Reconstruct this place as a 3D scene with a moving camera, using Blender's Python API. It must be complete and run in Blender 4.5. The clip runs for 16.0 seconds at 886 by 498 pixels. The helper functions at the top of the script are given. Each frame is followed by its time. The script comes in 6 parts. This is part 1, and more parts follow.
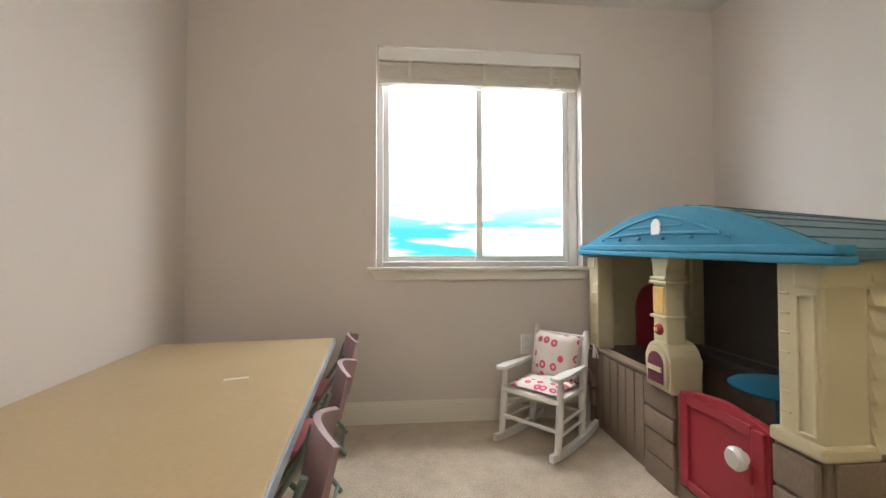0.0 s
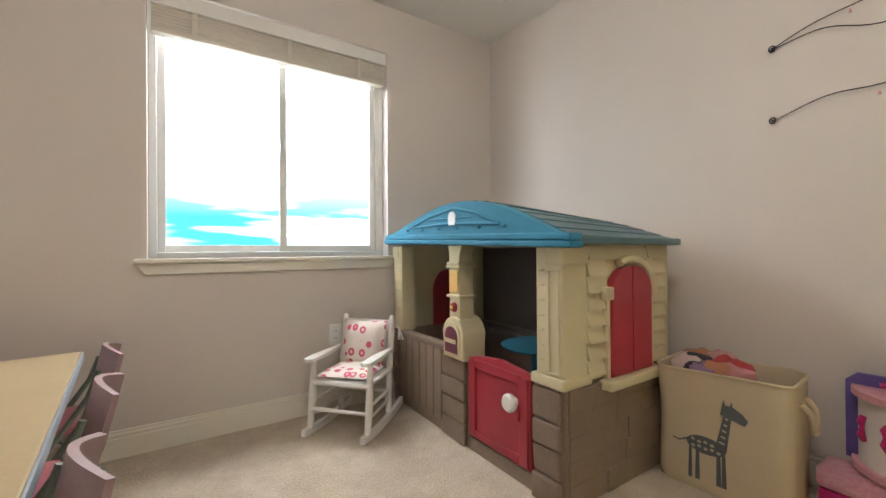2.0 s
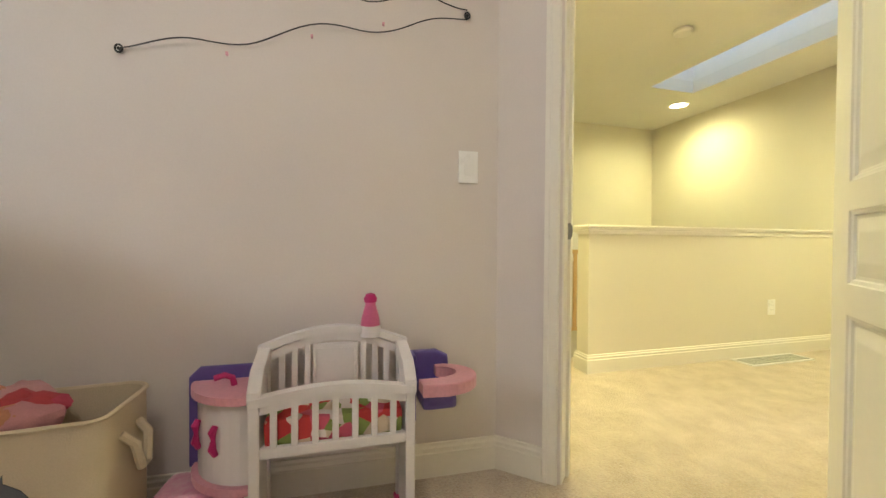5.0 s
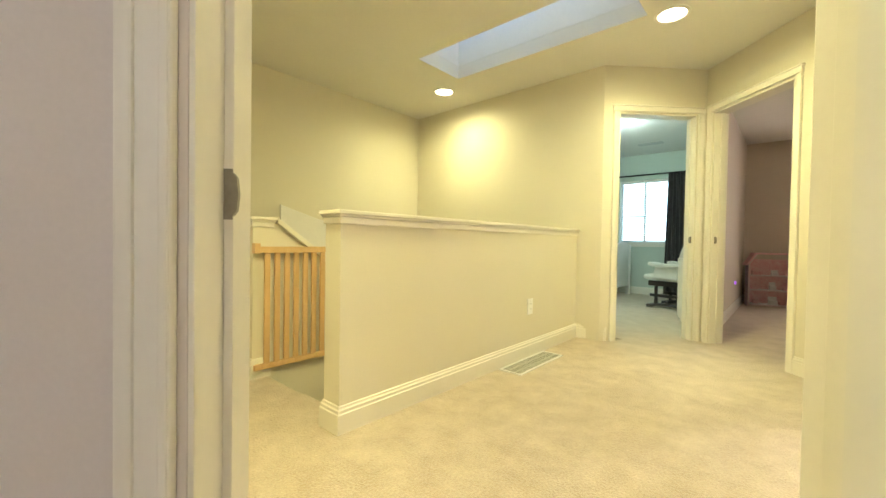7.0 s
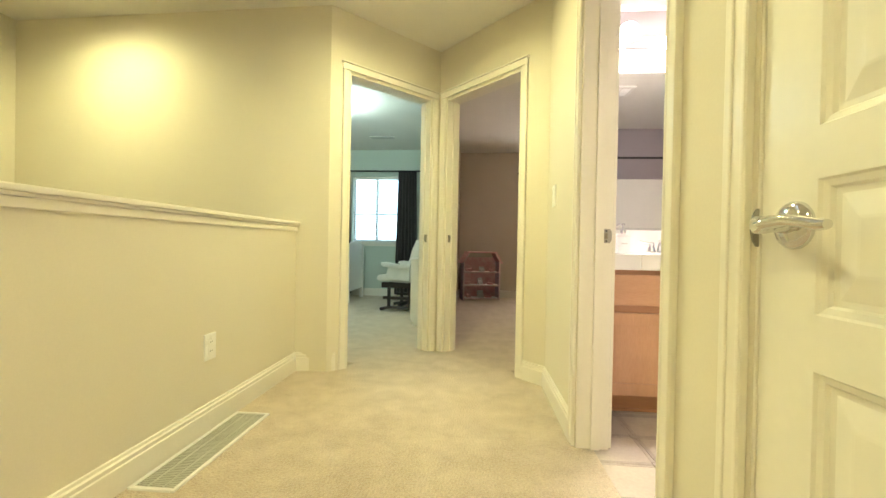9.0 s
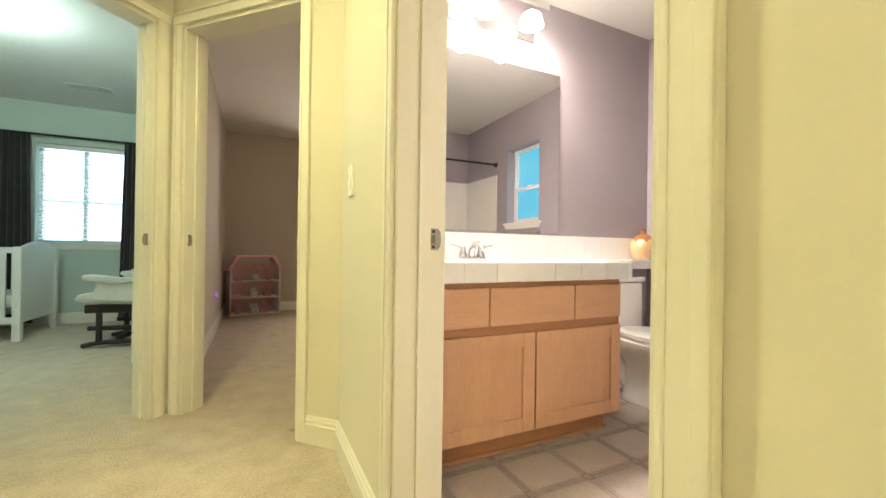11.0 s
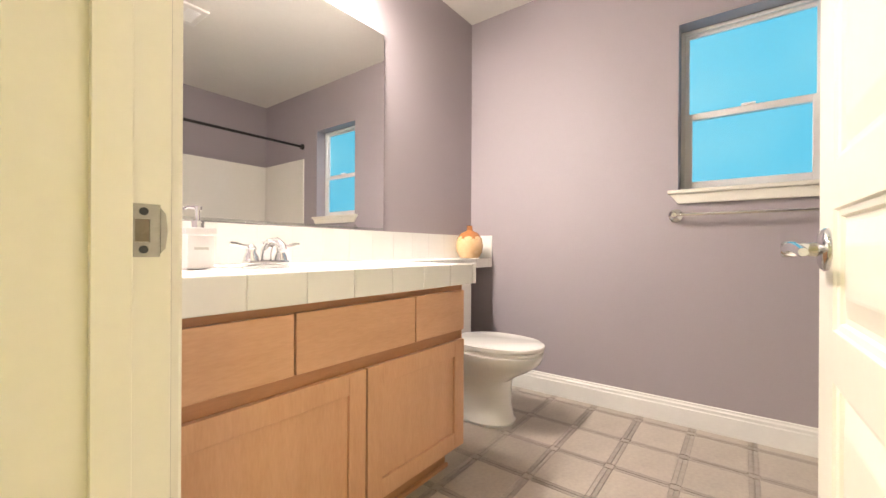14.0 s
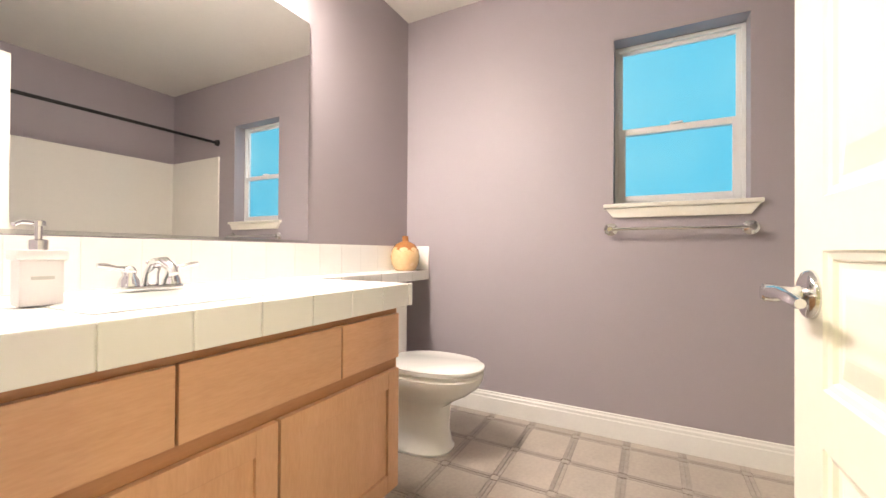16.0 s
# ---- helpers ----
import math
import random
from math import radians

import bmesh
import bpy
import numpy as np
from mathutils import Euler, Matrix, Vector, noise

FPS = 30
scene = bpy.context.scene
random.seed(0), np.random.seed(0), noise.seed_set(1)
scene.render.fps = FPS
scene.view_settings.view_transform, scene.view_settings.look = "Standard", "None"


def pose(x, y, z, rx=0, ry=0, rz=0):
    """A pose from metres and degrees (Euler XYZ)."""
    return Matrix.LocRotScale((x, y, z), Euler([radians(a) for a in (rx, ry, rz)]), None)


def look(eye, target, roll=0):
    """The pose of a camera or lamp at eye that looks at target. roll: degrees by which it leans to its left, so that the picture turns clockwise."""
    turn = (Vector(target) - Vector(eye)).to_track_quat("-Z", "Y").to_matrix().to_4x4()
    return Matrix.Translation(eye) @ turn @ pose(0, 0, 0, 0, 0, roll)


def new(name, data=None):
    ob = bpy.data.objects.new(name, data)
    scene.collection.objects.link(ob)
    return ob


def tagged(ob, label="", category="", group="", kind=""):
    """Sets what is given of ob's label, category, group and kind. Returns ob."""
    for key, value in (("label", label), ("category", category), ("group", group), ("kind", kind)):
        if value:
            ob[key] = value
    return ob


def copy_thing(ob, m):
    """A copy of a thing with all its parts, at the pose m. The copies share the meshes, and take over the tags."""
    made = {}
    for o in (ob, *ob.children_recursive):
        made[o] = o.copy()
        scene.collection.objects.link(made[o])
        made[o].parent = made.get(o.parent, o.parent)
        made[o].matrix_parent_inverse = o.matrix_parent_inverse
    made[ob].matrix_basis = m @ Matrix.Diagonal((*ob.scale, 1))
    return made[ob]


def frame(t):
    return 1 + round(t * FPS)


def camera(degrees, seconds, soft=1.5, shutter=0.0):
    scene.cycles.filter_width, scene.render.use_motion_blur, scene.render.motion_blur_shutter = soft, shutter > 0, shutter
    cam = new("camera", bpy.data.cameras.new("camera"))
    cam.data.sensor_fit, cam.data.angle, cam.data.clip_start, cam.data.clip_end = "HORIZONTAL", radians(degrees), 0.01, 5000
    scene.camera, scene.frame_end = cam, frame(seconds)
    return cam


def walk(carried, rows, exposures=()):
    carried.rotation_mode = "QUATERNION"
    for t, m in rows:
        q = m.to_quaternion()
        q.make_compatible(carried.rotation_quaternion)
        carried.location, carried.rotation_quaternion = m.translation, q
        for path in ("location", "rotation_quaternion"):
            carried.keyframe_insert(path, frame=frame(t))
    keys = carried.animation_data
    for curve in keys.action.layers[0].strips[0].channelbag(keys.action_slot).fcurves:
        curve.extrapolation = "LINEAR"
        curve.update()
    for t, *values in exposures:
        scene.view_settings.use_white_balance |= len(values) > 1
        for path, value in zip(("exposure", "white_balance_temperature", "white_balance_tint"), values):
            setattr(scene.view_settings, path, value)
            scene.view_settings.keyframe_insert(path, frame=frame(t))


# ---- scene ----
cam = camera(96.6, 16.0)
PATH = [
    (0, (1.128, 0.369, 0.955), (1.49, 2.336, 0.996), -0.1),
    (0.5, (1.083, 0.397, 0.97), (1.69, 2.302, 0.996), -0.2),
    (1, (1.072, 0.403, 0.963), (1.905, 2.221, 0.984), -0.3),
    (1.5, (1.055, 0.4, 0.947), (2.117, 2.094, 0.968), -0.3),
    (2, (1.075, 0.381, 0.927), (2.333, 1.936, 0.934), -0.4),
    (2.5, (1.119, 0.356, 0.882), (2.6, 1.7, 0.883), -0.2),
    (3, (1.197, 0.315, 0.831), (2.895, 1.371, 0.822), -0.1),
    (3.5, (1.297, 0.298, 0.824), (3.174, 0.99, 0.814), 0.1),
    (4, (1.402, 0.268, 0.838), (3.384, 0.535, 0.815), 0.3),
    (4.5, (1.559, 0.25, 0.844), (3.552, 0.082, 0.826), 0.3),
    (5, (1.726, 0.181, 0.869), (3.644, -0.384, 0.838), 0.4),
    (5.2, (1.798, 0.129, 0.878), (3.673, -0.567, 0.845), 0.4),
    (7.3, (2.58, -0.637, 0.862), (3.758, -2.253, 0.829), 1.0),
    (7.5, (2.63, -0.739, 0.865), (3.696, -2.431, 0.835), 1.0),
    (8, (2.711, -0.994, 0.862), (3.498, -2.832, 0.83), 0.9),
    (8.5, (2.764, -1.247, 0.851), (3.254, -3.186, 0.825), 1.1),
    (9, (2.786, -1.49, 0.857), (2.946, -3.484, 0.841), 1.1),
    (9.5, (2.795, -1.696, 0.857), (2.634, -3.689, 0.844), 1.1),
    (10, (2.767, -1.882, 0.863), (2.332, -3.834, 0.861), 1.1),
    (12.5, (2.545, -2.526, 0.898), (1.211, -4.015, 0.897), 0.5),
    (13, (2.494, -2.587, 0.894), (1.03, -3.949, 0.898), 0.5),
    (13.5, (2.44, -2.642, 0.888), (0.903, -3.921, 0.885), 0.3),
    (14, (2.379, -2.68, 0.893), (0.788, -3.892, 0.892), 0.3),
    (14.5, (2.334, -2.703, 0.907), (0.7, -3.857, 0.91), 0.3),
    (15, (2.299, -2.725, 0.919), (0.627, -3.822, 0.928), 0.3),
    (15.5, (2.268, -2.743, 0.938), (0.553, -3.772, 0.949), 0.3),
    (16, (2.246, -2.769, 0.95), (0.48, -3.707, 0.964), 0.4),
]
walk(cam, [(t, look(eye, target, roll)) for t, eye, target, roll in PATH], [(0, 0.64), (3, 0.76), (4, 0.74), (5, 0.76), (7.3, 0.68), (8.5, 0.58), (10.2, 0.50), (12.3, 0.42), (16, 0.46)])

# ---------- light ----------
world = bpy.data.worlds.new("sky")
scene.world = world
world.use_nodes = True
wn = world.node_tree.nodes
sky = wn.new("ShaderNodeTexSky")
sky.sky_type, sky.sun_disc = "NISHITA", False
sky.sun_elevation, sky.sun_rotation = radians(38), radians(200)
wn["Background"].inputs["Strength"].default_value = 0.10
world.node_tree.links.new(sky.outputs[0], wn["Background"].inputs["Color"])


def lamp(name, kind, place, energy, colour, size=0.1, aim=None, size_y=None, spread=None, blend=0.6, cone=120):
    data = bpy.data.lights.new(name, kind)
    data.energy, data.color = energy, colour
    if kind == "AREA":
        data.shape, data.size, data.size_y = "RECTANGLE", size, size_y or size
        if spread:
            data.spread = radians(spread)
    elif kind == "SPOT":
        data.shadow_soft_size, data.spot_size, data.spot_blend = size, radians(cone), blend
    elif kind == "SUN":
        data.angle = radians(size)
    else:
        data.shadow_soft_size = size
    ob = new(name, data)
    ob.matrix_world = look(place, aim) if aim else Matrix.Translation(place)
    return ob


sun = lamp("sun", "SUN", (0, 0, 10), 1.0, (1, 0.95, 0.88), 12, (3.0, 8.8, 0))
WARM = (1.0, 0.935, 0.435)
# recessed ceiling lamps of the landing
for px, py, watts in ((5.27, -3.62, 76), (3.14, -3.55, 108), (3.7, -1.1, 130)):
    lamp("downlight", "SPOT", (px, py, 2.425), watts, WARM, 0.085, (px, py, 0), cone=174, blend=1.0)
# bulbs over the bathroom mirror, the bedroom's ceiling lamp, a lamp in the far bedroom
for px in (1.25, 1.55, 1.85):
    lamp("vanity_glass_glow", "POINT", (px, -4.06, 2.16), 15, (1.0, 0.905, 0.80), 0.05)
    lamp("vanity_bulb", "SPOT", (px, -4.05, 2.26), 52, (1.0, 0.905, 0.815), 0.06, (px, -4.0, 0), cone=176, blend=0.75)
lamp("playroom_bulb", "POINT", (1.45, 0.55, 2.30), 16, (1.0, 0.93, 0.87), 0.11)
lamp("bedroom_bulb", "POINT", (4.35, -5.7, 2.32), 62, (0.75, 1.0, 0.95), 0.08)
lamp("bedside_bulb", "POINT", (8.95, -0.45, 1.25), 34, (1.0, 0.80, 0.56), 0.08)


# ---------- materials ----------
def material(name, a, b=None, rough=0.6, metal=0.0, scale=6.0, fine=90.0, bump=0.05, depth=0.01, coat=0.0, sheen=0.0, spread=0.18, vary=0.0, stretch=None, emit=None, power=0.0, mottle=0.5):
    m = bpy.data.materials.new(name)
    m.use_nodes = True
    n, link = m.node_tree.nodes, m.node_tree.links
    p = n["Principled BSDF"]
    b = b or tuple(max(0.0, c * (1 - spread)) for c in a)
    geo = n.new("ShaderNodeTexCoord")
    mapping = n.new("ShaderNodeMapping")
    link.new(geo.outputs["Object"], mapping.inputs["Vector"])
    if stretch:
        mapping.inputs["Scale"].default_value = stretch
    large, small = n.new("ShaderNodeTexNoise"), n.new("ShaderNodeTexNoise")
    large.inputs["Scale"].default_value, large.inputs["Detail"].default_value = scale, 4
    small.inputs["Scale"].default_value, small.inputs["Detail"].default_value = fine, 6
    for t in (large, small):
        link.new(mapping.outputs[0], t.inputs["Vector"])
    add = n.new("ShaderNodeMix")
    add.data_type = "FLOAT"
    add.inputs[0].default_value = mottle
    link.new(large.outputs["Fac"], add.inputs[2])
    link.new(small.outputs["Fac"], add.inputs[3])
    ramp = n.new("ShaderNodeMapRange")
    ramp.inputs[1].default_value, ramp.inputs[2].default_value = 0.32, 0.68
    link.new(add.outputs[0], ramp.inputs[0])
    mix = n.new("ShaderNodeMix")
    mix.data_type = "RGBA"
    mix.inputs[6].default_value, mix.inputs[7].default_value = (*a, 1), (*b, 1)
    link.new(ramp.outputs[0], mix.inputs[0])
    colour = mix.outputs[2]
    if vary:
        info, hsv = n.new("ShaderNodeObjectInfo"), n.new("ShaderNodeHueSaturation")
        r = n.new("ShaderNodeMapRange")
        r.inputs[3].default_value, r.inputs[4].default_value = 1 - vary, 1 + vary
        link.new(info.outputs["Random"], r.inputs[0])
        link.new(r.outputs[0], hsv.inputs["Value"])
        link.new(colour, hsv.inputs["Color"])
        colour = hsv.outputs[0]
    link.new(colour, p.inputs["Base Color"])
    rr = n.new("ShaderNodeMapRange")
    rr.inputs[3].default_value, rr.inputs[4].default_value = max(0.02, rough - 0.07), min(1, rough + 0.07)
    link.new(large.outputs["Fac"], rr.inputs[0])
    link.new(rr.outputs[0], p.inputs["Roughness"])
    p.inputs["Metallic"].default_value = metal
    p.inputs["Coat Weight"].default_value = coat
    p.inputs["Sheen Weight"].default_value = sheen
    if bump:
        bp = n.new("ShaderNodeBump")
        bp.inputs["Strength"].default_value, bp.inputs["Distance"].default_value = bump, depth
        link.new(small.outputs["Fac"], bp.inputs["Height"])
        link.new(bp.outputs[0], p.inputs["Normal"])
    if emit:
        p.inputs["Emission Color"].default_value, p.inputs["Emission Strength"].default_value = (*emit, 1), power
    return m


def glass(name, colour=(1, 1, 1), rough=0.0):
    m = bpy.data.materials.new(name)
    m.use_nodes = True
    n, link = m.node_tree.nodes, m.node_tree.links
    thin, gloss, mix = n.new("ShaderNodeBsdfTransparent"), n.new("ShaderNodeBsdfGlossy"), n.new("ShaderNodeMixShader")
    thin.inputs[0].default_value = (*colour, 1)
    gloss.inputs["Roughness"].default_value = rough
    mix.inputs[0].default_value = 0.05
    link.new(thin.outputs[0], mix.inputs[1])
    link.new(gloss.outputs[0], mix.inputs[2])
    link.new(mix.outputs[0], n["Material Output"].inputs[0])
    return m


def glow(name, a, b, power, scale=1.0, stretch=(1, 1, 1), low=0.45, high=0.6, fade=None):
    """Plain bright distance outside a window."""
    m = bpy.data.materials.new(name)
    m.use_nodes = True
    n, link = m.node_tree.nodes, m.node_tree.links
    co, mp, no, mr, mix, em = (n.new("ShaderNode" + k) for k in ("TexCoord", "Mapping", "TexNoise", "MapRange", "Mix", "Emission"))
    mp.inputs["Scale"].default_value = stretch
    no.inputs["Scale"].default_value, no.inputs["Detail"].default_value = scale, 3
    mr.inputs[1].default_value, mr.inputs[2].default_value = low, high
    mix.data_type = "RGBA"
    mix.inputs[6].default_value, mix.inputs[7].default_value = (*a, 1), (*b, 1)
    em.inputs[1].default_value = power
    link.new(co.outputs["Object"], mp.inputs[0])
    link.new(mp.outputs[0], no.inputs["Vector"])
    link.new(no.outputs[0], mr.inputs[0])
    level = mr.outputs[0]
    if fade:
        xyz, up, both = (n.new("ShaderNode" + k) for k in ("SeparateXYZ", "MapRange", "Math"))
        up.inputs[1].default_value, up.inputs[2].default_value = fade
        both.operation, both.use_clamp = "ADD", True
        link.new(co.outputs["Object"], xyz.inputs[0])
        link.new(xyz.outputs[2], up.inputs[0])
        link.new(level, both.inputs[0])
        link.new(up.outputs[0], both.inputs[1])
        level = both.outputs[0]
    link.new(level, mix.inputs[0])
    link.new(mix.outputs[2], em.inputs[0])
    link.new(em.outputs[0], n["Material Output"].inputs[0])
    return m


PLAY_WALL = material("playroom_paint", (0.715, 0.65, 0.605), rough=0.75, scale=1.5, fine=140, bump=0.12, depth=0.002, spread=0.06)
HALL_WALL = material("landing_paint", (0.74, 0.69, 0.57), rough=0.7, scale=1.5, fine=140, bump=0.12, depth=0.002, spread=0.05)
BATH_WALL = material("mauve_paint", (0.37, 0.325, 0.345), rough=0.6, scale=1.5, fine=140, bump=0.12, depth=0.002, spread=0.05)
GREEN_WALL = material("pale_green_paint", (0.55, 0.62, 0.55), rough=0.75, scale=1.5, fine=140, bump=0.1, depth=0.002, spread=0.05)
TAN_WALL = material("tan_paint", (0.60, 0.53, 0.44), rough=0.75, scale=1.5, fine=140, bump=0.1, depth=0.002, spread=0.05)
GREY_WALL = material("grey_paint", (0.42, 0.38, 0.36), rough=0.75, scale=1.5, fine=140, bump=0.1, depth=0.002, spread=0.05)
CEILING = material("ceiling_paint", (0.78, 0.755, 0.71), rough=0.9, scale=3, fine=45, bump=0.25, depth=0.004, spread=0.04)
TRIM = material("white_trim_paint", (0.82, 0.78, 0.69), rough=0.38, scale=3, fine=60, bump=0.03, depth=0.002, spread=0.04)
DOORPAINT = material("white_door_paint", (0.80, 0.77, 0.69), rough=0.32, scale=2, fine=50, bump=0.04, depth=0.002, spread=0.04)
CARPET = material("beige_carpet", (0.68, 0.57, 0.44), (0.40, 0.31, 0.215), rough=0.95, scale=7.0, fine=110, bump=1.0, depth=0.012, sheen=0.3, mottle=0.42)
CARPET.node_tree.nodes["Noise Texture"].inputs["Detail"].default_value = 7
CARPET.node_tree.nodes["Noise Texture"].inputs["Roughness"].default_value = 0.68
WHITE = material("white_paint", (0.82, 0.80, 0.77), rough=0.35, scale=8, fine=60, bump=0.03, depth=0.002, spread=0.05)
VINYL = material("white_vinyl", (0.83, 0.83, 0.82), rough=0.3, scale=5, fine=60, bump=0.02, depth=0.001, spread=0.04)
CHROME = material("chrome", (0.75, 0.75, 0.76), rough=0.10, metal=1.0, scale=10, fine=80, bump=0.01, depth=0.001, spread=0.08)
NICKEL = material("brushed_nickel", (0.55, 0.53, 0.50), rough=0.32, metal=1.0, scale=10, fine=120, bump=0.03, depth=0.001, spread=0.1)
STEEL = material("dull_steel", (0.52, 0.50, 0.46), rough=0.38, metal=1.0, scale=14, fine=120, bump=0.03, depth=0.001, spread=0.15)
BLACKMETAL = material("black_metal", (0.03, 0.03, 0.03), rough=0.4, metal=0.6, scale=20, fine=100, bump=0.02)
CLEAR = glass("clear_glass")
MIRROR = material("mirror_silver", (0.90, 0.90, 0.90), rough=0.06, metal=1.0, bump=0, spread=0.0)
MIRROR.node_tree.nodes["Map Range.001"].inputs[3].default_value = 0.0
MIRROR.node_tree.nodes["Map Range.001"].inputs[4].default_value = 0.0


# ---------- mesh tools ----------
class Shape:
    """Gathers boxes, rods, turned and swept forms into one mesh."""

    def __init__(self):
        self.bm = bmesh.new()

    def box(self, lo, hi, bevel=0.0, m=None, taper=None):
        made = bmesh.ops.create_cube(self.bm, size=1.0)["verts"]
        for v in made:
            k = [v.co[i] + 0.5 for i in range(3)]
            v.co = [lo[i] + k[i] * (hi[i] - lo[i]) for i in range(3)]
        if bevel:
            edges = list({e for v in made for e in v.link_edges})
            made = bmesh.ops.bevel(self.bm, geom=edges, offset=bevel, segments=2, profile=0.6, affect="EDGES", clamp_overlap=True)["verts"]
            made = list({w for v in made for f in v.link_faces for w in f.verts})
        if m:
            bmesh.ops.transform(self.bm, matrix=m, verts=made)
        return self

    def prism(self, outline, depth0, depth1, axis="y", bevel=0.0, m=None):
        """A flat outline (a, b) given thickness along an axis: y: (x, z); x: (y, z); z: (x, y)."""
        def at(a, b, d):
            return {"y": (a, d, b), "x": (d, a, b), "z": (a, b, d)}[axis]
        lower = [self.bm.verts.new(at(a, b, depth0)) for a, b in outline]
        upper = [self.bm.verts.new(at(a, b, depth1)) for a, b in outline]
        faces = [self.bm.faces.new(lower), self.bm.faces.new(upper[::-1])]
        n = len(outline)
        for i in range(n):
            faces.append(self.bm.faces.new((lower[i], upper[i], upper[(i + 1) % n], lower[(i + 1) % n])))
        made = lower + upper
        if bevel:
            rim = [e for f in faces[:2] for e in f.edges]
            res = bmesh.ops.bevel(self.bm, geom=rim, offset=bevel, segments=2, profile=0.6, affect="EDGES", clamp_overlap=True)
            made = list({w for v in res["verts"] for f in v.link_faces for w in f.verts} | {v for v in made if v.is_valid})
        if m:
            bmesh.ops.transform(self.bm, matrix=m, verts=made)
        return self

    def rod(self, p, q, r, r2=None, n=10):
        return self.tube([p, q], [r, r if r2 is None else r2], n)

    def tube(self, points, r, n=8, closed=False, cap=True):
        pts = [Vector(p) for p in points]
        radii = r if isinstance(r, (list, tuple)) else [r] * len(pts)
        rings, up = [], None
        for i, p in enumerate(pts):
            if closed:
                d = pts[(i + 1) % len(pts)] - pts[i - 1]
            else:
                d = pts[min(i + 1, len(pts) - 1)] - pts[max(i - 1, 0)]
            d.normalize()
            if up is None:
                up = d.orthogonal().normalized()
            side = d.cross(up)
            if side.length < 1e-4:
                side = d.orthogonal()
            side.normalize()
            up = side.cross(d).normalized()
            rings.append([self.bm.verts.new(p + radii[i] * (math.cos(2 * math.pi * k / n) * up + math.sin(2 * math.pi * k / n) * side)) for k in range(n)])
        last = len(rings) if closed else len(rings) - 1
        for i in range(last):
            a, b = rings[i], rings[(i + 1) % len(rings)]
            for k in range(n):
                self.bm.faces.new((a[k], a[(k + 1) % n], b[(k + 1) % n], b[k]))
        if cap and not closed:
            self.bm.faces.new(rings[0][::-1])
            self.bm.faces.new(rings[-1])
        return self

    def lathe(self, profile, centre=(0, 0, 0), n=24, m=None, squash=(1, 1)):
        """Turned round z from rows of (radius, height)."""
        rings = []
        for r, z in profile:
            rings.append([self.bm.verts.new((centre[0] + squash[0] * r * math.cos(2 * math.pi * k / n), centre[1] + squash[1] * r * math.sin(2 * math.pi * k / n), centre[2] + z)) for k in range(n)])
        for a, b in zip(rings, rings[1:]):
            for k in range(n):
                self.bm.faces.new((a[k], a[(k + 1) % n], b[(k + 1) % n], b[k]))
        self.bm.faces.new(rings[0][::-1])
        self.bm.faces.new(rings[-1])
        if m:
            bmesh.ops.transform(self.bm, matrix=m, verts=[v for ring in rings for v in ring])
        return self

    def ball(self, centre, r, squash=(1, 1, 1), n=14):
        made = bmesh.ops.create_uvsphere(self.bm, u_segments=n, v_segments=max(6, n // 2), radius=r)["verts"]
        for v in made:
            v.co = [centre[i] + v.co[i] * squash[i] for i in range(3)]
        return self

    def sweep(self, path, profile, closed=False):
        """A profile of (out, z) run along a plan path; out is to the right of the path's direction."""
        pts = [Vector((*p[:2], 0)) for p in path]
        n, rings = len(pts), []
        for i, p in enumerate(pts):
            before = (p - pts[i - 1]).normalized() if (i or closed) else None
            after = (pts[(i + 1) % n] - p).normalized() if (i < n - 1 or closed) else None
            before, after = before or after, after or before
            na, nb = Vector((before.y, -before.x, 0)), Vector((after.y, -after.x, 0))
            mid = (na + nb).normalized()
            k = 1 / max(0.3, mid.dot(na))
            rings.append([self.bm.verts.new(p + mid * k * o + Vector((0, 0, z))) for o, z in profile])
        last, w = (n if closed else n - 1), len(profile)
        for i in range(last):
            a, b = rings[i], rings[(i + 1) % n]
            for j in range(w):
                self.bm.faces.new((a[j], a[(j + 1) % w], b[(j + 1) % w], b[j]))
        if not closed:
            self.bm.faces.new(rings[0][::-1])
            self.bm.faces.new(rings[-1])
        return self

    def sheet(self, f, nu, nv, thick=0.0):
        """A surface from f(u, v), u and v from 0 to 1."""
        grid = [[self.bm.verts.new(f(i / nu, j / nv)) for j in range(nv + 1)] for i in range(nu + 1)]
        for i in range(nu):
            for j in range(nv):
                self.bm.faces.new((grid[i][j], grid[i + 1][j], grid[i + 1][j + 1], grid[i][j + 1]))
        if thick:
            bmesh.ops.recalc_face_normals(self.bm, faces=self.bm.faces)
            bmesh.ops.solidify(self.bm, geom=list(self.bm.faces), thickness=thick)
        return self

    def mesh(self, name, smooth=False):
        bmesh.ops.recalc_face_normals(self.bm, faces=self.bm.faces)
        me = bpy.data.meshes.new(name)
        self.bm.to_mesh(me)
        self.bm.free()
        if smooth:
            me.shade_smooth()
            me.set_sharp_from_angle(angle=radians(38))
        return me

    def pieces(self):
        """The groups of faces that stand apart from one another."""
        left, boxes = set(self.bm.faces), []
        while left:
            stack, island = [left.pop()], []
            while stack:
                f = stack.pop()
                island.append(f)
                for v in f.verts:
                    for g in v.link_faces:
                        if g in left:
                            left.remove(g)
                            stack.append(g)
            pts = [v.co for f in island for v in f.verts]
            boxes.append((island, [min(p[i] for p in pts) - 0.0015 for i in range(3)], [max(p[i] for p in pts) + 0.0015 for i in range(3)]))
        groups = []
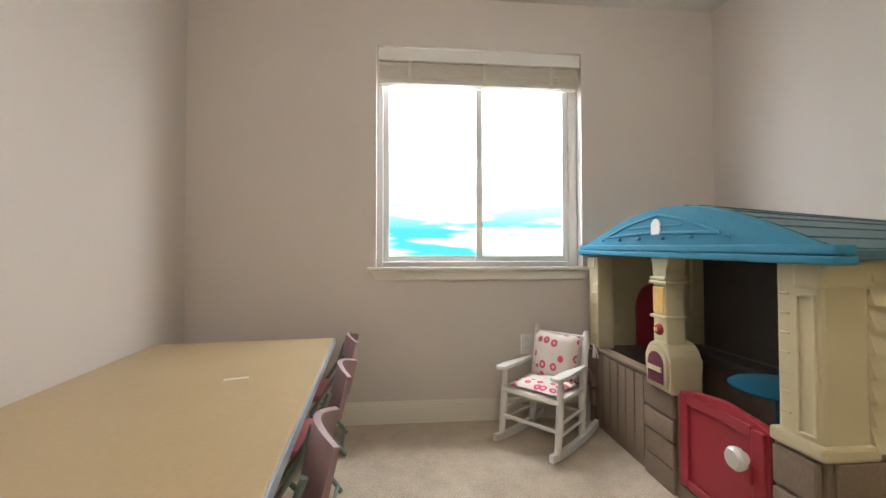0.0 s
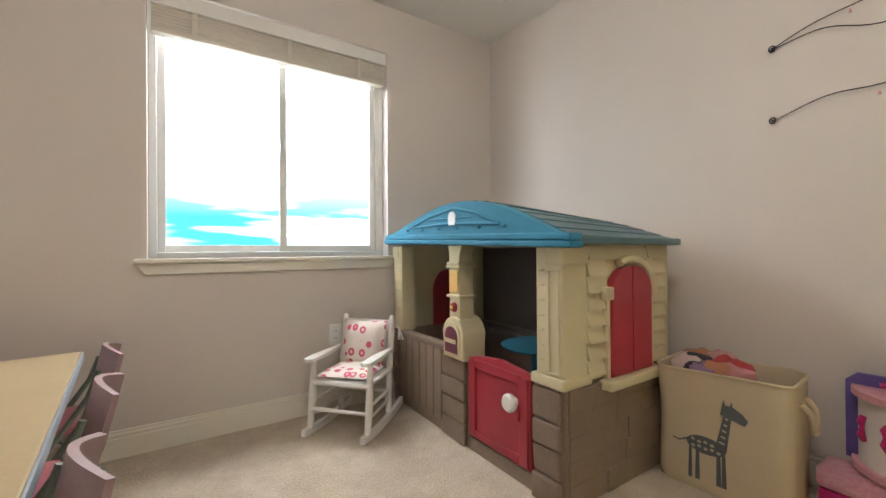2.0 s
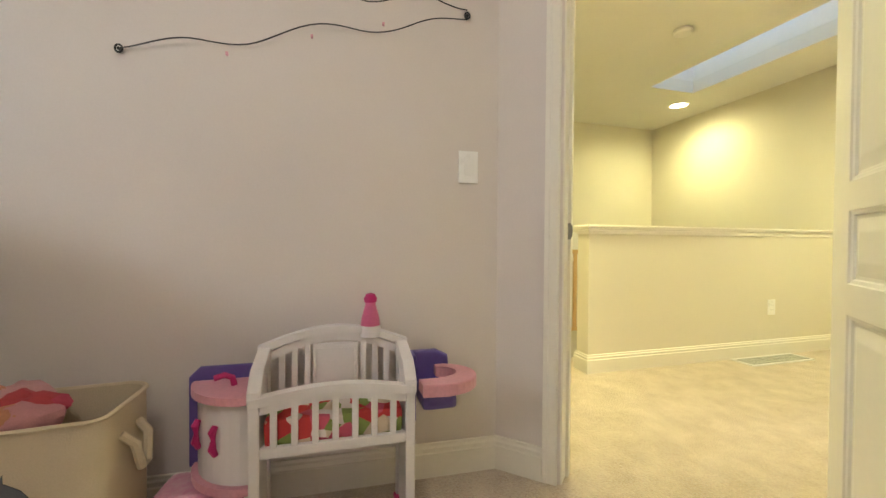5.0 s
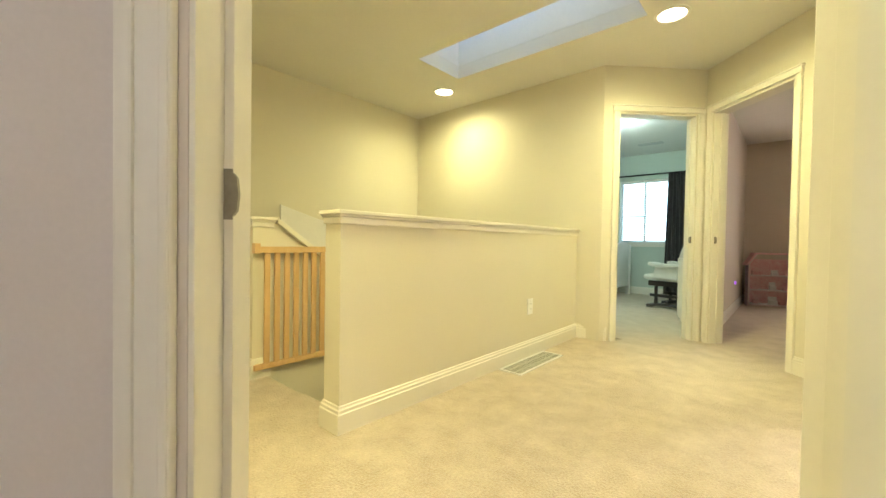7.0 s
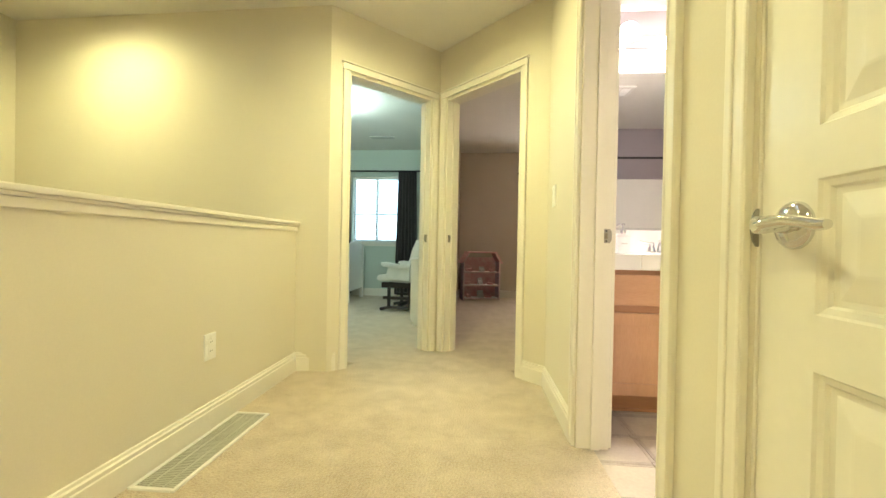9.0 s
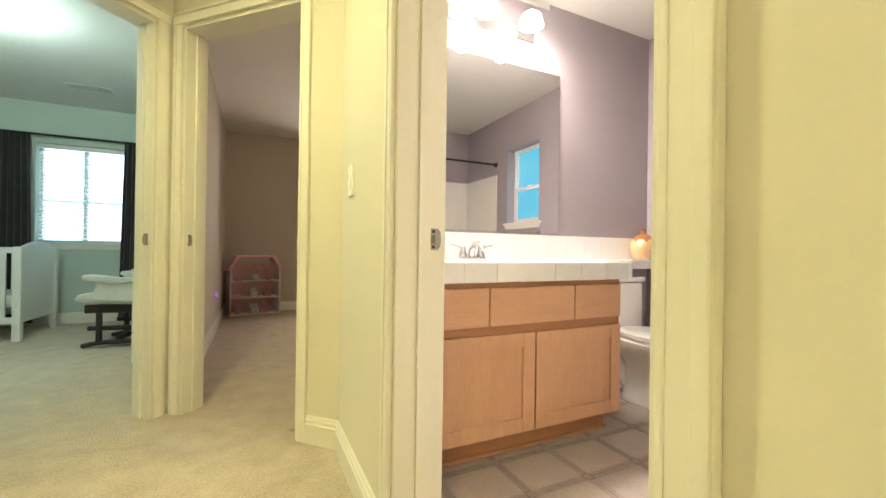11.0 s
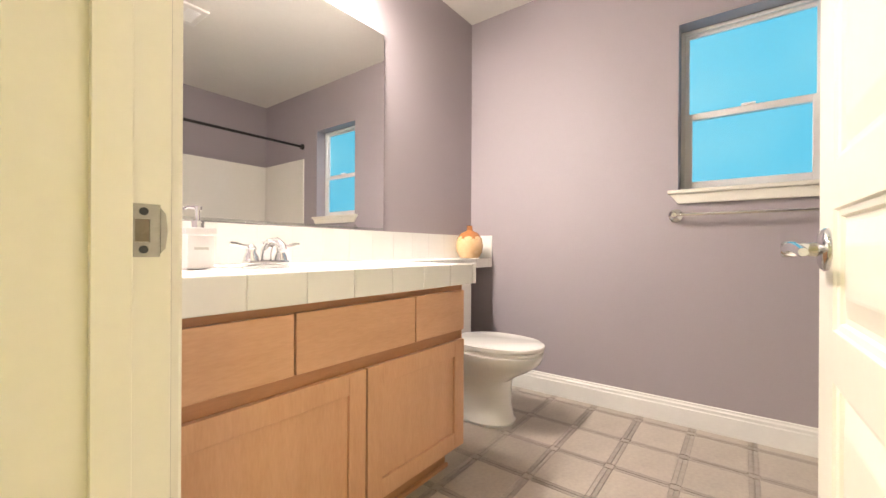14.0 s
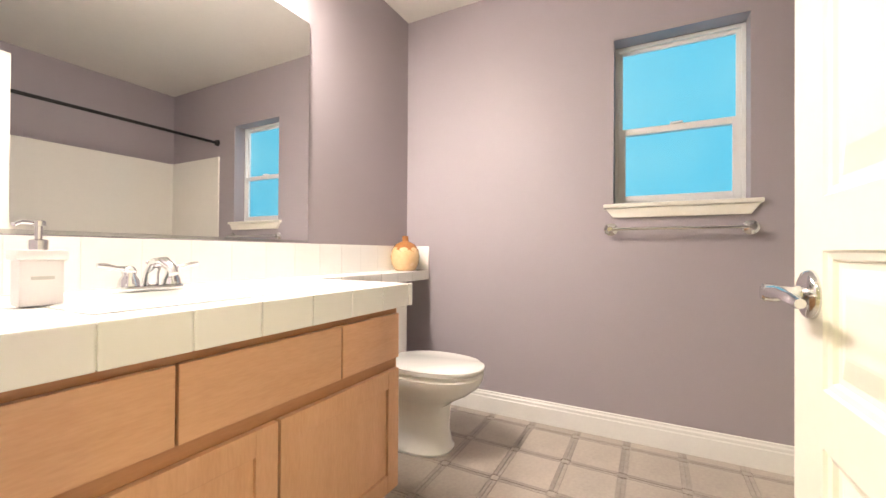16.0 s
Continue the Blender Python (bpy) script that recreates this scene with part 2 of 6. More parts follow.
        for island, lo, hi in boxes:
            near = [g for g in groups if any(all(lo[i] <= b[1][i] and hi[i] >= b[0][i] for i in range(3)) for b in g[1])]
            merged = (list(island), [(lo, hi)])
            for g in near:
                merged[0].extend(g[0])
                merged[1].extend(g[1])
                groups.remove(g)
            groups.append(merged)
        return [g[0] for g in groups]

    def make(self, name, mat, parent=None, m=None, smooth=False):
        if parent and not m:
            groups = self.pieces()
            if 1 < len(groups) <= 44:
                for faces in groups:
                    part = Shape()
                    seen = {v: part.bm.verts.new(v.co) for v in dict.fromkeys(v for f in faces for v in f.verts)}
                    for f in faces:
                        part.bm.faces.new([seen[v] for v in f.verts])
                    ob = new(name, part.mesh(name, smooth))
                    ob.data.materials.append(mat)
                    ob.parent = parent
                self.bm.free()
                return ob
        ob = new(name, self.mesh(name, smooth))
        ob.data.materials.append(mat)
        if parent:
            ob.parent = parent
        if m:
            ob.matrix_basis = m
        return ob


def thing(name, label, category, m=None, group="", kind=""):
    ob = tagged(new(name), label, category, group, kind)
    ob.matrix_basis = m or Matrix()
    return ob


def setting(ob, label, category=""):
    return tagged(ob, label, category, "", "structure")


# ---------- walls, floors, ceilings ----------
def wall(name, p, q, mat, label, top=2.44, thick=0.065, holes=(), bottom=0.0):
    """A wall whose face runs from p to q; its body lies to the left of that line. holes: (start, end, low, high) along it."""
    p, q = Vector((*p, 0)), Vector((*q, 0))
    d = (q - p).normalized()
    length = (q - p).length
    s = Shape()
    cuts = sorted({0.0, length, *[c for h in holes for c in h[:2]]})
    for a, b in zip(cuts, cuts[1:]):
        spans, z = [], bottom
        for h in sorted(h for h in holes if h[0] <= a + 1e-6 and h[1] >= b - 1e-6):
            spans.append((z, h[2]))
            z = h[3]
        spans.append((z, top))
        for low, high in spans:
            if high - low > 1e-4:
                s.box((a, 0, low), (b, thick, high))
    ob = s.make(name, mat, m=Matrix.Translation(p) @ Matrix.Rotation(math.atan2(d.y, d.x), 4, "Z"))
    bm = bmesh.new()
    bm.from_mesh(ob.data)
    bmesh.ops.remove_doubles(bm, verts=bm.verts, dist=1e-4)
    seen = {}
    for f in bm.faces:
        seen.setdefault(tuple(sorted(v.index for v in f.verts)), []).append(f)
    bmesh.ops.delete(bm, geom=[f for fs in seen.values() if len(fs) > 1 for f in fs], context="FACES")
    bm.to_mesh(ob.data)
    bm.free()
    return setting(ob, label, "wall")


def slab(name, outline, low, high, mat, label, category):
    return setting(Shape().prism(outline, low, high, "z").make(name, mat), label, category)


BASE = [(0, 0), (0.016, 0), (0.016, 0.088), (0.012, 0.092), (0.013, 0.106), (0.008, 0.112), (0.007, 0.122), (0, 0.124)]


def baseboard(path, label="white painted baseboard with a moulded top edge", mat=None):
    return setting(Shape().sweep(path, BASE).make("baseboard", mat or TRIM, smooth=False), label, "baseboard")


def door_casing(name, p, q, label, head=2.03, width=0.062, jamb=0.14, faces=(True, True)):
    """Casing and jamb for an opening from p to q in the face of a wall; the wall's body lies to the left."""
    p, q = Vector((*p, 0)), Vector((*q, 0))
    d = q - p
    w = d.length
    m = Matrix.Translation(p) @ Matrix.Rotation(math.atan2(d.y, d.x), 4, "Z")
    e = thing(name, label, "door frame", m, kind="structure")
    s = Shape()
    s.box((-0.012, 0.002, 0), (0.006, jamb - 0.002, head + 0.006), 0.001)
    s.box((w - 0.006, 0.002, 0), (w + 0.012, jamb - 0.002, head + 0.006), 0.001)
    s.box((0.0062, 0.002, head - 0.008), (w - 0.0062, jamb - 0.002, head + 0.006), 0.001)
    s.box((0.006, jamb * 0.45, 0), (0.017, jamb * 0.45 + 0.035, head - 0.008), 0.001)
    s.box((w - 0.017, jamb * 0.45, 0), (w - 0.006, jamb * 0.45 + 0.035, head - 0.008), 0.001)
    s.make("jamb", TRIM, e)
    for side, used in ((0, faces[0]), (1, faces[1])):
        if not used:
            continue
        c = Shape()
        flip = -1 if side == 0 else 1
        y0 = 0.0 if side == 0 else jamb

        def bar(x0, x1, z0, z1, t, bev=0.003):
            ya, yb = y0, y0 + flip * t
            c.box((x0, min(ya, yb), z0), (x1, max(ya, yb), z1), bev)
        for left in (True, False):
            a, b = (-width, -0.009) if left else (w + 0.009, w + width)
            bar(a, b, 0, head + 0.012, 0.014)
            o0, o1 = (a, a + 0.02) if left else (b - 0.02, b)
            bar(o0 + 0.001, o1 - 0.001, 0, head + 0.011, 0.018)
            i0, i1 = (b - 0.012, b - 0.002) if left else (a + 0.002, a + 0.012)
            bar(i0, i1, 0, head + 0.011, 0.016)
        bar(-width - 0.004, w + width + 0.004, head + 0.0125, head + 0.056, 0.019)
        bar(-width - 0.012, w + width + 0.012, head + 0.0565, head + 0.068, 0.028)
        c.make("casing", TRIM, e)
    return e


PANEL_STEPS = [(0.0, 0.0), (0.003, 0.004), (0.011, 0.006), (0.014, 0.011), (0.022, 0.0115), (0.052, 0.0035), (0.056, 0.003)]


def sunk_panel(s, x0, x1, z0, z1, y, into):
    """A moulded recess rising again to a raised field; y is the door's face, into the way inwards."""
    rings = []
    for inset, depth in PANEL_STEPS:
        corners = ((x0 + inset, z0 + inset), (x1 - inset, z0 + inset), (x1 - inset, z1 - inset), (x0 + inset, z1 - inset))
        rings.append([s.bm.verts.new((x, y + into * depth, z)) for x, z in corners])
    for a, b in zip(rings, rings[1:]):
        for k in range(4):
            s.bm.faces.new((a[k], a[(k + 1) % 4], b[(k + 1) % 4], b[k]))
    s.bm.faces.new(rings[-1])


def door_leaf(name, label, m, w=0.72, h=2.01):
    """A three-panel door leaf; local x runs from the hinge, y is its thickness."""
    e = thing(name, label, "door", m)
    t, st = 0.035, 0.10
    cells = ((0.22, 0.70), (0.775, 0.955), (1.025, h - 0.11))
    s = Shape()
    xs = [0.0, st, w - st, w]
    zs = [0.012] + [z for c in cells for z in c] + [h]
    for y, into in ((0.0, 1), (t, -1)):
        for ix in range(3):
            for iz in range(len(zs) - 1):
                if ix == 1 and iz % 2:
                    sunk_panel(s, xs[1], xs[2], zs[iz], zs[iz + 1], y, into)
                else:
                    s.bm.faces.new([s.bm.verts.new((a, y, b)) for a, b in ((xs[ix], zs[iz]), (xs[ix + 1], zs[iz]), (xs[ix + 1], zs[iz + 1]), (xs[ix], zs[iz + 1]))])
    for a, b in (((0, 0.012), (w, 0.012)), ((w, 0.012), (w, h)), ((w, h), (0, h)), ((0, h), (0, 0.012))):
        s.bm.faces.new([s.bm.verts.new(p) for p in ((a[0], 0, a[1]), (b[0], 0, b[1]), (b[0], t, b[1]), (a[0], t, a[1]))])
    bmesh.ops.remove_doubles(s.bm, verts=s.bm.verts, dist=1e-5)
    s.make("panel", DOORPAINT, e)
    lever_set(e, w - 0.065, t, -1)
    return e


def lever_set(e, x, t, toward):
    z = 0.895
    for side in (-1, 1):
        y0 = 0 if side < 0 else t
        turn = Matrix.Translation((x, y0, z)) @ Matrix.Rotation(radians(-90 * side), 4, "X")
        Shape().lathe([(0.034, 0), (0.034, 0.004), (0.031, 0.008), (0.024, 0.011), (0.014, 0.013)], n=28, m=turn).make("rosette", CHROME, e, smooth=True)
        c = Shape()
        c.lathe([(0.012, 0.012), (0.0105, 0.022), (0.0105, 0.034), (0.0125, 0.040), (0.013, 0.046), (0.0125, 0.053), (0.009, 0.056)], n=20, m=turn)
        y = y0 + side * 0.047
        way = [(0.0, 0.0, 0.0, 0.010), (0.02, 0.001, 0.003, 0.0095), (0.045, -0.001, 0.004, 0.008), (0.07, -0.004, 0.0, 0.0075), (0.09, -0.006, -0.004, 0.0075), (0.100, -0.006, -0.004, 0.006)]
        c.tube([(x + toward * a, y + side * b, z + d) for a, b, d, r in way], [r for a, b, d, r in way], 12)
        c.make("lever", CHROME, e, smooth=True)
    p = Shape()
    p.box((x + 0.0645, t / 2 - 0.012, 0.865), (x + 0.0665, t / 2 + 0.012, 0.925))
    p.rod((x + 0.066, t / 2, 0.895), (x + 0.072, t / 2, 0.895), 0.008)
    p.make("latch_plate", NICKEL, e)


STRIKE = material("worn_strike_metal", (0.36, 0.34, 0.30), rough=0.42, metal=1.0, scale=18, fine=120, bump=0.05, depth=0.001, spread=0.2)


def strike_plate(m, name="strike_plate"):
    body = thing(name, "small metal strike plate screwed to a door jamb", "strike plate", m)
    e = Shape()
    for z in (-1, 1):
        e.prism([(-0.015, z * 0.013), (0.016, z * 0.013), (0.016, z * 0.030), (-0.010, z * 0.030), (-0.015, z * 0.025)], -0.0018, 0.0018, "y")
    e.box((-0.015, -0.0018, -0.013), (-0.008, 0.0018, 0.013))
    e.box((0.006, -0.0018, -0.013), (0.016, 0.0018, 0.013))
    e.prism([(0.016, -0.026), (0.021, -0.020), (0.023, 0.0), (0.021, 0.020), (0.016, 0.026)], -0.003, 0.003, "y")
    e.make("plate", STRIKE, body)
    for z in (-0.0215, 0.0215):
        Shape().rod((0, -0.0024, z), (0, 0.0024, z), 0.0046, n=12).make("screw", BLACKMETAL, body)
    # no real recess: a flat piece coloured as the shaded hole
    Shape().box((-0.0078, -0.0009, -0.0128), (0.0058, 0.0009, 0.0128)).make("latch_hole", HOLESHADE, body)
    return body


# jamb wood darkened by the shade inside a latch hole
HOLESHADE = material("shaded_jamb_wood", (0.20, 0.16, 0.11), rough=0.8)


def strike_lip(m):
    """The rounded lip of a strike, seen beside a closed door."""
    outline = [(0.0, -0.030), (0.004, -0.030), (0.010, -0.020), (0.013, 0.0), (0.010, 0.020), (0.004, 0.030), (0.0, 0.030)]
    ob = Shape().prism(outline, -0.0015, 0.0015, "y", 0.0006).make("strike_lip", STRIKE, m=m)
    return tagged(ob, "dull metal strike lip beside the closed closet door", "strike plate")


# ---------- the playroom ----------
ROOM_TOP = 2.5
PN = [(0.11, 2.79), (3.25, 2.49), (3.13, -0.45), (2.289, -1.291), (0.11, -1.291)]
wall("wall_north", PN[0], PN[1], PLAY_WALL, "beige painted wall with the playroom window", ROOM_TOP, 0.14, [(1.055, 2.295, 0.897, 2.20)])
wall("wall_east", PN[1], PN[2], PLAY_WALL, "beige painted playroom wall behind the toys", ROOM_TOP, 0.06)
wall("wall_door", PN[2], PN[3], PLAY_WALL, "beige angled wall with the playroom doorway", ROOM_TOP, 0.07, [(0.247, 1.075, 0, 2.03)])
wall("wall_south", PN[3], PN[4], PLAY_WALL, "beige painted playroom wall", ROOM_TOP, 0.06)
wall("wall_west", PN[4], PN[0], PLAY_WALL, "beige painted wall beside the craft table", ROOM_TOP, 0.12)
slab("ceiling", [(0, 2.95), (3.4, 2.6), (3.2, -0.5), (2.36, -1.36), (0, -1.36)], ROOM_TOP, ROOM_TOP + 0.1, CEILING, "off-white textured playroom ceiling", "ceiling")
slab("floor", [(0.0, 2.93), (3.31, 2.62), (3.19, -0.45), (3.02, -0.69), (2.385, -1.325), (2.289, -1.35), (0.0, -1.35)], -0.1, 0.0, CARPET, "worn beige cut-pile carpet of the playroom", "floor")
baseboard([PN[4], PN[0], PN[1], PN[2], (2.9994, -0.5806)])
baseboard([(2.3250, -1.2550), PN[3], PN[4]])
U = (Vector((*PN[3], 0)) - Vector((*PN[2], 0))).normalized()
door_casing("door_frame_playroom", (3.13 + U.x * 0.247, -0.45 + U.y * 0.247), (3.13 + U.x * 1.075, -0.45 + U.y * 1.075), "white painted playroom door frame with moulded casing")

# ---------- the landing ----------
TOP = 2.44
DEEP = -2.7
wall("wall_landing_northwest", (2.34, -1.438), (3.229, -0.549), HALL_WALL, "cream angled wall round the playroom doorway", TOP, 0.069, [(0.182, 1.01, 0, 2.03)])
wall("wall_landing_return", (3.229, -0.549), (3.229, -0.30), HALL_WALL, "cream painted landing wall", TOP, 0.03)
wall("wall_landing_north", (3.229, -0.30), (6.15, -0.30), HALL_WALL, "cream painted landing wall", TOP, 0.1)
wall("wall_landing_east", (6.15, -0.30), (6.15, -4.12), HALL_WALL, "cream stairwell wall with the bedroom doorway", TOP, 0.13, [(0.35, 1.16, -0.02, 2.03)], DEEP)
wall("wall_landing_south", (6.15, -4.12), (3.76, -4.05), HALL_WALL, "cream stairwell wall lit by a downlight", TOP, 0.13, bottom=DEEP)
wall("wall_nursery_door", (3.76, -4.05), (3.09, -4.72), HALL_WALL, "cream angled wall round the nursery doorway", TOP, 0.13, [(0.148, 0.858, 0, 2.03)])
wall("wall_bedroom_door", (3.09, -4.72), (2.34, -3.97), HALL_WALL, "cream angled wall round a bedroom doorway", TOP, 0.13, [(0.09, 0.83, 0, 2.03)])
wall("wall_landing_west", (2.34, -3.97), (2.34, -1.438), HALL_WALL, "cream landing wall with bathroom and closet doors", TOP, 0.0695, [(0.745, 1.515, 0, 2.03), (1.813, 2.41, 0, 2.03)])
A0, AU = Vector((3.76, -4.05)), Vector((-0.7071, -0.7071))
B0, BU = Vector((3.09, -4.72)), Vector((-0.7071, 0.7071))
N0, NU = Vector((2.34, -1.438)), Vector((0.7071, 0.7071))
door_casing("door_frame_nursery", A0 + AU * 0.148, A0 + AU * 0.858, "white nursery door frame with moulded casing", jamb=0.13)
door_casing("door_frame_bedroom", B0 + BU * 0.09, B0 + BU * 0.83, "white bedroom door frame with moulded casing", jamb=0.13)
door_casing("door_frame_bathroom", (2.34, -3.225), (2.34, -2.455), "white bathroom door frame with moulded casing")
door_casing("door_frame_closet", (2.34, -2.157), (2.34, -1.56), "white closet door frame with moulded casing", faces=(True, False))
door_casing("door_frame_main_bedroom", (6.15, -0.65), (6.15, -1.46), "white main bedroom door frame with moulded casing", jamb=0.13)
wall("wall_closet_back", (1.75, -2.4), (1.75, -1.45), GREY_WALL, "closet wall behind the closed door", TOP, 0.05)
slab("floor_landing", [(2.265, -1.438), (2.385, -1.325), (3.02, -0.69), (3.12, -0.55), (3.229, -0.25), (6.28, -0.25), (6.28, -1.62), (4.10, -1.62), (4.10, -4.12), (3.76, -4.12), (3.62, -4.28), (3.11, -4.79), (3.09, -4.81), (3.07, -4.79), (2.53, -4.25), (2.34, -4.0), (2.265, -4.0), (2.265, -3.0), (2.265, -2.2)], -0.1, 0.0, CARPET, "worn beige cut-pile carpet of the landing", "floor")
cs = Shape()
for lo, hi in (((2.2, -4.9), (3.27, -0.2)), ((4.95, -4.3), (6.3, -0.2)), ((3.27, -2.92), (4.95, -0.2)), ((3.27, -4.9), (4.95, -3.46))):
    cs.box((*lo, TOP), (*hi, TOP + 0.12))
setting(cs.make("ceiling_landing", CEILING), "cream textured landing ceiling with a skylight", "ceiling")
sh = Shape()
for lo, hi in (((3.20, -3.53), (3.27, -2.85)), ((4.95, -3.53), (5.02, -2.85)), ((3.27, -2.92), (4.95, -2.85)), ((3.27, -3.53), (4.95, -3.46))):
    sh.box((*lo, TOP + 0.1215), (*hi, 3.15))
setting(sh.make("skylight_shaft", WHITE), "white painted skylight shaft in the ceiling", "skylight")
SKYGLOW = glow("pale_sky", (0.50, 0.72, 1.0), (0.60, 0.79, 1.0), 1.25, 0.5)
setting(Shape().box((3.21, -3.52, 3.16), (5.01, -2.86, 3.18)).make("backdrop_skylight", SKYGLOW), "pale bright sky above the skylight", "sky")
baseboard([(2.4592, -4.0892), (2.34, -3.97), (2.34, -3.29)])
baseboard([(2.34, -1.497), (2.34, -1.438), (2.4240, -1.3540)])
baseboard([(2.34, -2.39), (2.34, -2.224)])
baseboard([(3.0980, -0.6800), (3.229, -0.549), (3.229, -0.30), (6.15, -0.30), (6.15, -0.585)])

# ---------- half wall and low wall round the stairs ----------

def capped_wall(name, lo, hi, label, top=0.965):
    e = thing(name, label, "half wall", kind="structure")
    Shape().box((*lo, DEEP), (*hi, top)).make("body", HALL_WALL, e)
    s = Shape()
    s.box((lo[0] - 0.009, lo[1] - 0.009, top - 0.03), (hi[0] + 0.009, hi[1] + 0.009, top + 0.0), 0.004)
    s.box((lo[0] - 0.015, lo[1] - 0.015, top + 0.0005), (hi[0] + 0.015, hi[1] + 0.015, top + 0.012), 0.003)
    s.box((lo[0] - 0.024, lo[1] - 0.024, top + 0.0125), (hi[0] + 0.024, hi[1] + 0.024, top + 0.032), 0.005)
    s.make("cap", TRIM, e)
    return e


capped_wall("half_wall", (3.98, -4.052), (4.10, -1.50), "cream half wall beside the stairs with a white cap")
capped_wall("low_wall", (4.95, -1.65), (6.149, -1.53), "cream low wall at the stair head with a white cap", 0.965)
baseboard([(4.10, -1.62), (4.10, -1.50), (3.98, -1.50), (3.98, -4.054), (3.7145, -4.0955)])
baseboard([(6.15, -1.525), (6.15, -1.53), (4.95, -1.53), (4.95, -1.64)])
# stair flight and its sloping side wall
st = thing("staircase", "carpeted staircase going down from the landing", "stairs", kind="structure")
for i in range(12):
    Shape().box((4.101, -1.625 - 0.26 * (i + 1), DEEP), (4.949, -1.622 - 0.26 * i, -0.185 * (i + 1)), 0.012).make("step", CARPET, st)
Shape().prism([(-1.6505, DEEP), (-1.6505, 0.962), (-1.688, 0.958), (-4.1, -0.772), (-4.1, DEEP)], 4.952, 5.068, "x").make("side_wall", HALL_WALL, st)
sc = Shape()
sc.prism([(-1.6745, 0.962), (-4.1, -0.768), (-4.1, -0.732), (-1.6745, 0.997)], 4.925, 5.095, "x", 0.004)
sc.make("cap", TRIM, st)
# white slab stands in for daylight from downstairs on the lower wall
setting(Shape().prism([(-2.28, DEEP), (-2.28, 1.19), (-4.08, 0.67), (-4.08, DEEP)], 6.128, 6.149, "x", 0.003).make("wall_stair_panel", WHITE), "stairwell wall below a sloping edge, its daylight painted pale", "wall")
slab("floor_downstairs", [(4.0, -4.2), (6.3, -4.2), (6.3, -1.5), (4.0, -1.5)], DEEP - 0.1, DEEP, CARPET, "carpeted floor below the stairs", "floor")

# ---------- the bathroom ----------
BT = 2.48
wall("wall_bath_west", (0.03, -4.22), (0.03, -1.42), BATH_WALL, "mauve painted bathroom wall with a window", BT, 0.14, [(1.27, 1.84, 1.20, 2.05)])
wall("wall_bath_north", (0.03, -1.42), (2.2, -1.42), BATH_WALL, "mauve painted wall above the bathtub", BT, 0.06)
wall("wall_bath_east", (2.2, -1.42), (2.2, -4.22), BATH_WALL, "mauve painted wall with the bathroom doorway", BT, 0.0695, [(1.035, 1.805, 0, 2.03)])
wall("wall_bath_south", (2.2, -4.22), (0.03, -4.22), BATH_WALL, "mauve painted wall behind the vanity mirror", BT, 0.06)
slab("ceiling_bath", [(-0.12, -4.3), (2.28, -4.3), (2.28, -1.3), (-0.12, -1.3)], BT, BT + 0.1, CEILING, "off-white textured bathroom ceiling", "ceiling")
BATHBASE = [(o, z * 1.05) for o, z in BASE]
slab("floor_bath", [(-0.1, -4.3), (2.265, -4.3), (2.265, -1.3), (-0.1, -1.3)], -0.1, -0.006, material("vinyl_joint", (0.41, 0.355, 0.30), rough=0.5, scale=9, fine=60, bump=0.05), "dark joints of the patterned bathroom floor", "floor")
baseboard([(0.03, -4.2), (0.03, -2.22)], "white baseboard along the mauve wall", WHITE)
baseboard([(1.0, -4.22), (0.03, -4.22)], "white baseboard behind the toilet", WHITE)

# ---------- the bedrooms beyond ----------
wall("wall_nursery_south", (6.0, -8.0), (3.15, -8.0), GREEN_WALL, "pale green nursery wall with a curtained window", TOP, 0.14, [(1.15, 1.95, 0.90, 2.0)])
wall("wall_nursery_east", (6.0, -4.25), (6.0, -8.0), GREEN_WALL, "pale green nursery wall", TOP, 0.1)
wall("wall_nursery_west", (3.15, -8.0), (3.15, -4.80), GREEN_WALL, "pale green nursery wall", TOP, 0.05)
wall("wall_nursery_north", (3.85, -4.25), (6.0, -4.25), GREEN_WALL, "pale green nursery wall", TOP, 0.01)
wall("wall_bedroom_south", (3.05, -8.2), (0.2, -8.2), TAN_WALL, "tan bedroom wall behind a doll house", TOP, 0.1, [(1.30, 2.2, 0.9, 2.05)])
wall("wall_bedroom_east", (3.05, -4.80), (3.05, -8.2), TAN_WALL, "tan bedroom wall", TOP, 0.045)
wall("wall_bedroom_west", (0.2, -8.2), (0.2, -4.35), TAN_WALL, "tan bedroom wall", TOP, 0.1)
wall("wall_bedroom_north", (0.2, -4.35), (2.35, -4.35), TAN_WALL, "tan bedroom wall", TOP, 0.05)
slab("floor_bedrooms", [(0.1, -8.3), (6.1, -8.3), (6.1, -4.3), (3.79, -4.3), (3.62, -4.28), (3.11, -4.79), (3.09, -4.81), (3.07, -4.79), (2.53, -4.25), (2.34, -4.3), (0.1, -4.3)], -0.1, -0.001, CARPET, "beige carpet of the two bedrooms", "floor")
slab("ceiling_bedrooms", [(0.1, -8.3), (6.1, -8.3), (6.1, -4.14), (3.8, -4.15), (3.1, -4.9), (2.3, -4.1), (0.1, -4.3)], TOP, TOP + 0.1, CEILING, "off-white bedroom ceiling", "ceiling")
baseboard([(6.0, -8.0), (3.15, -8.0), (3.15, -4.95)])
baseboard([(3.05, -4.95), (3.05, -8.2), (0.2, -8.2), (0.2, -4.4)])
wall("wall_main_bedroom_east", (10.2, 2.5), (10.2, -3.6), GREY_WALL, "grey main bedroom wall", 2.9, 0.1)
wall("wall_main_bedroom_north", (6.28, 2.5), (10.2, 2.5), GREY_WALL, "grey main bedroom wall", 2.9, 0.1)
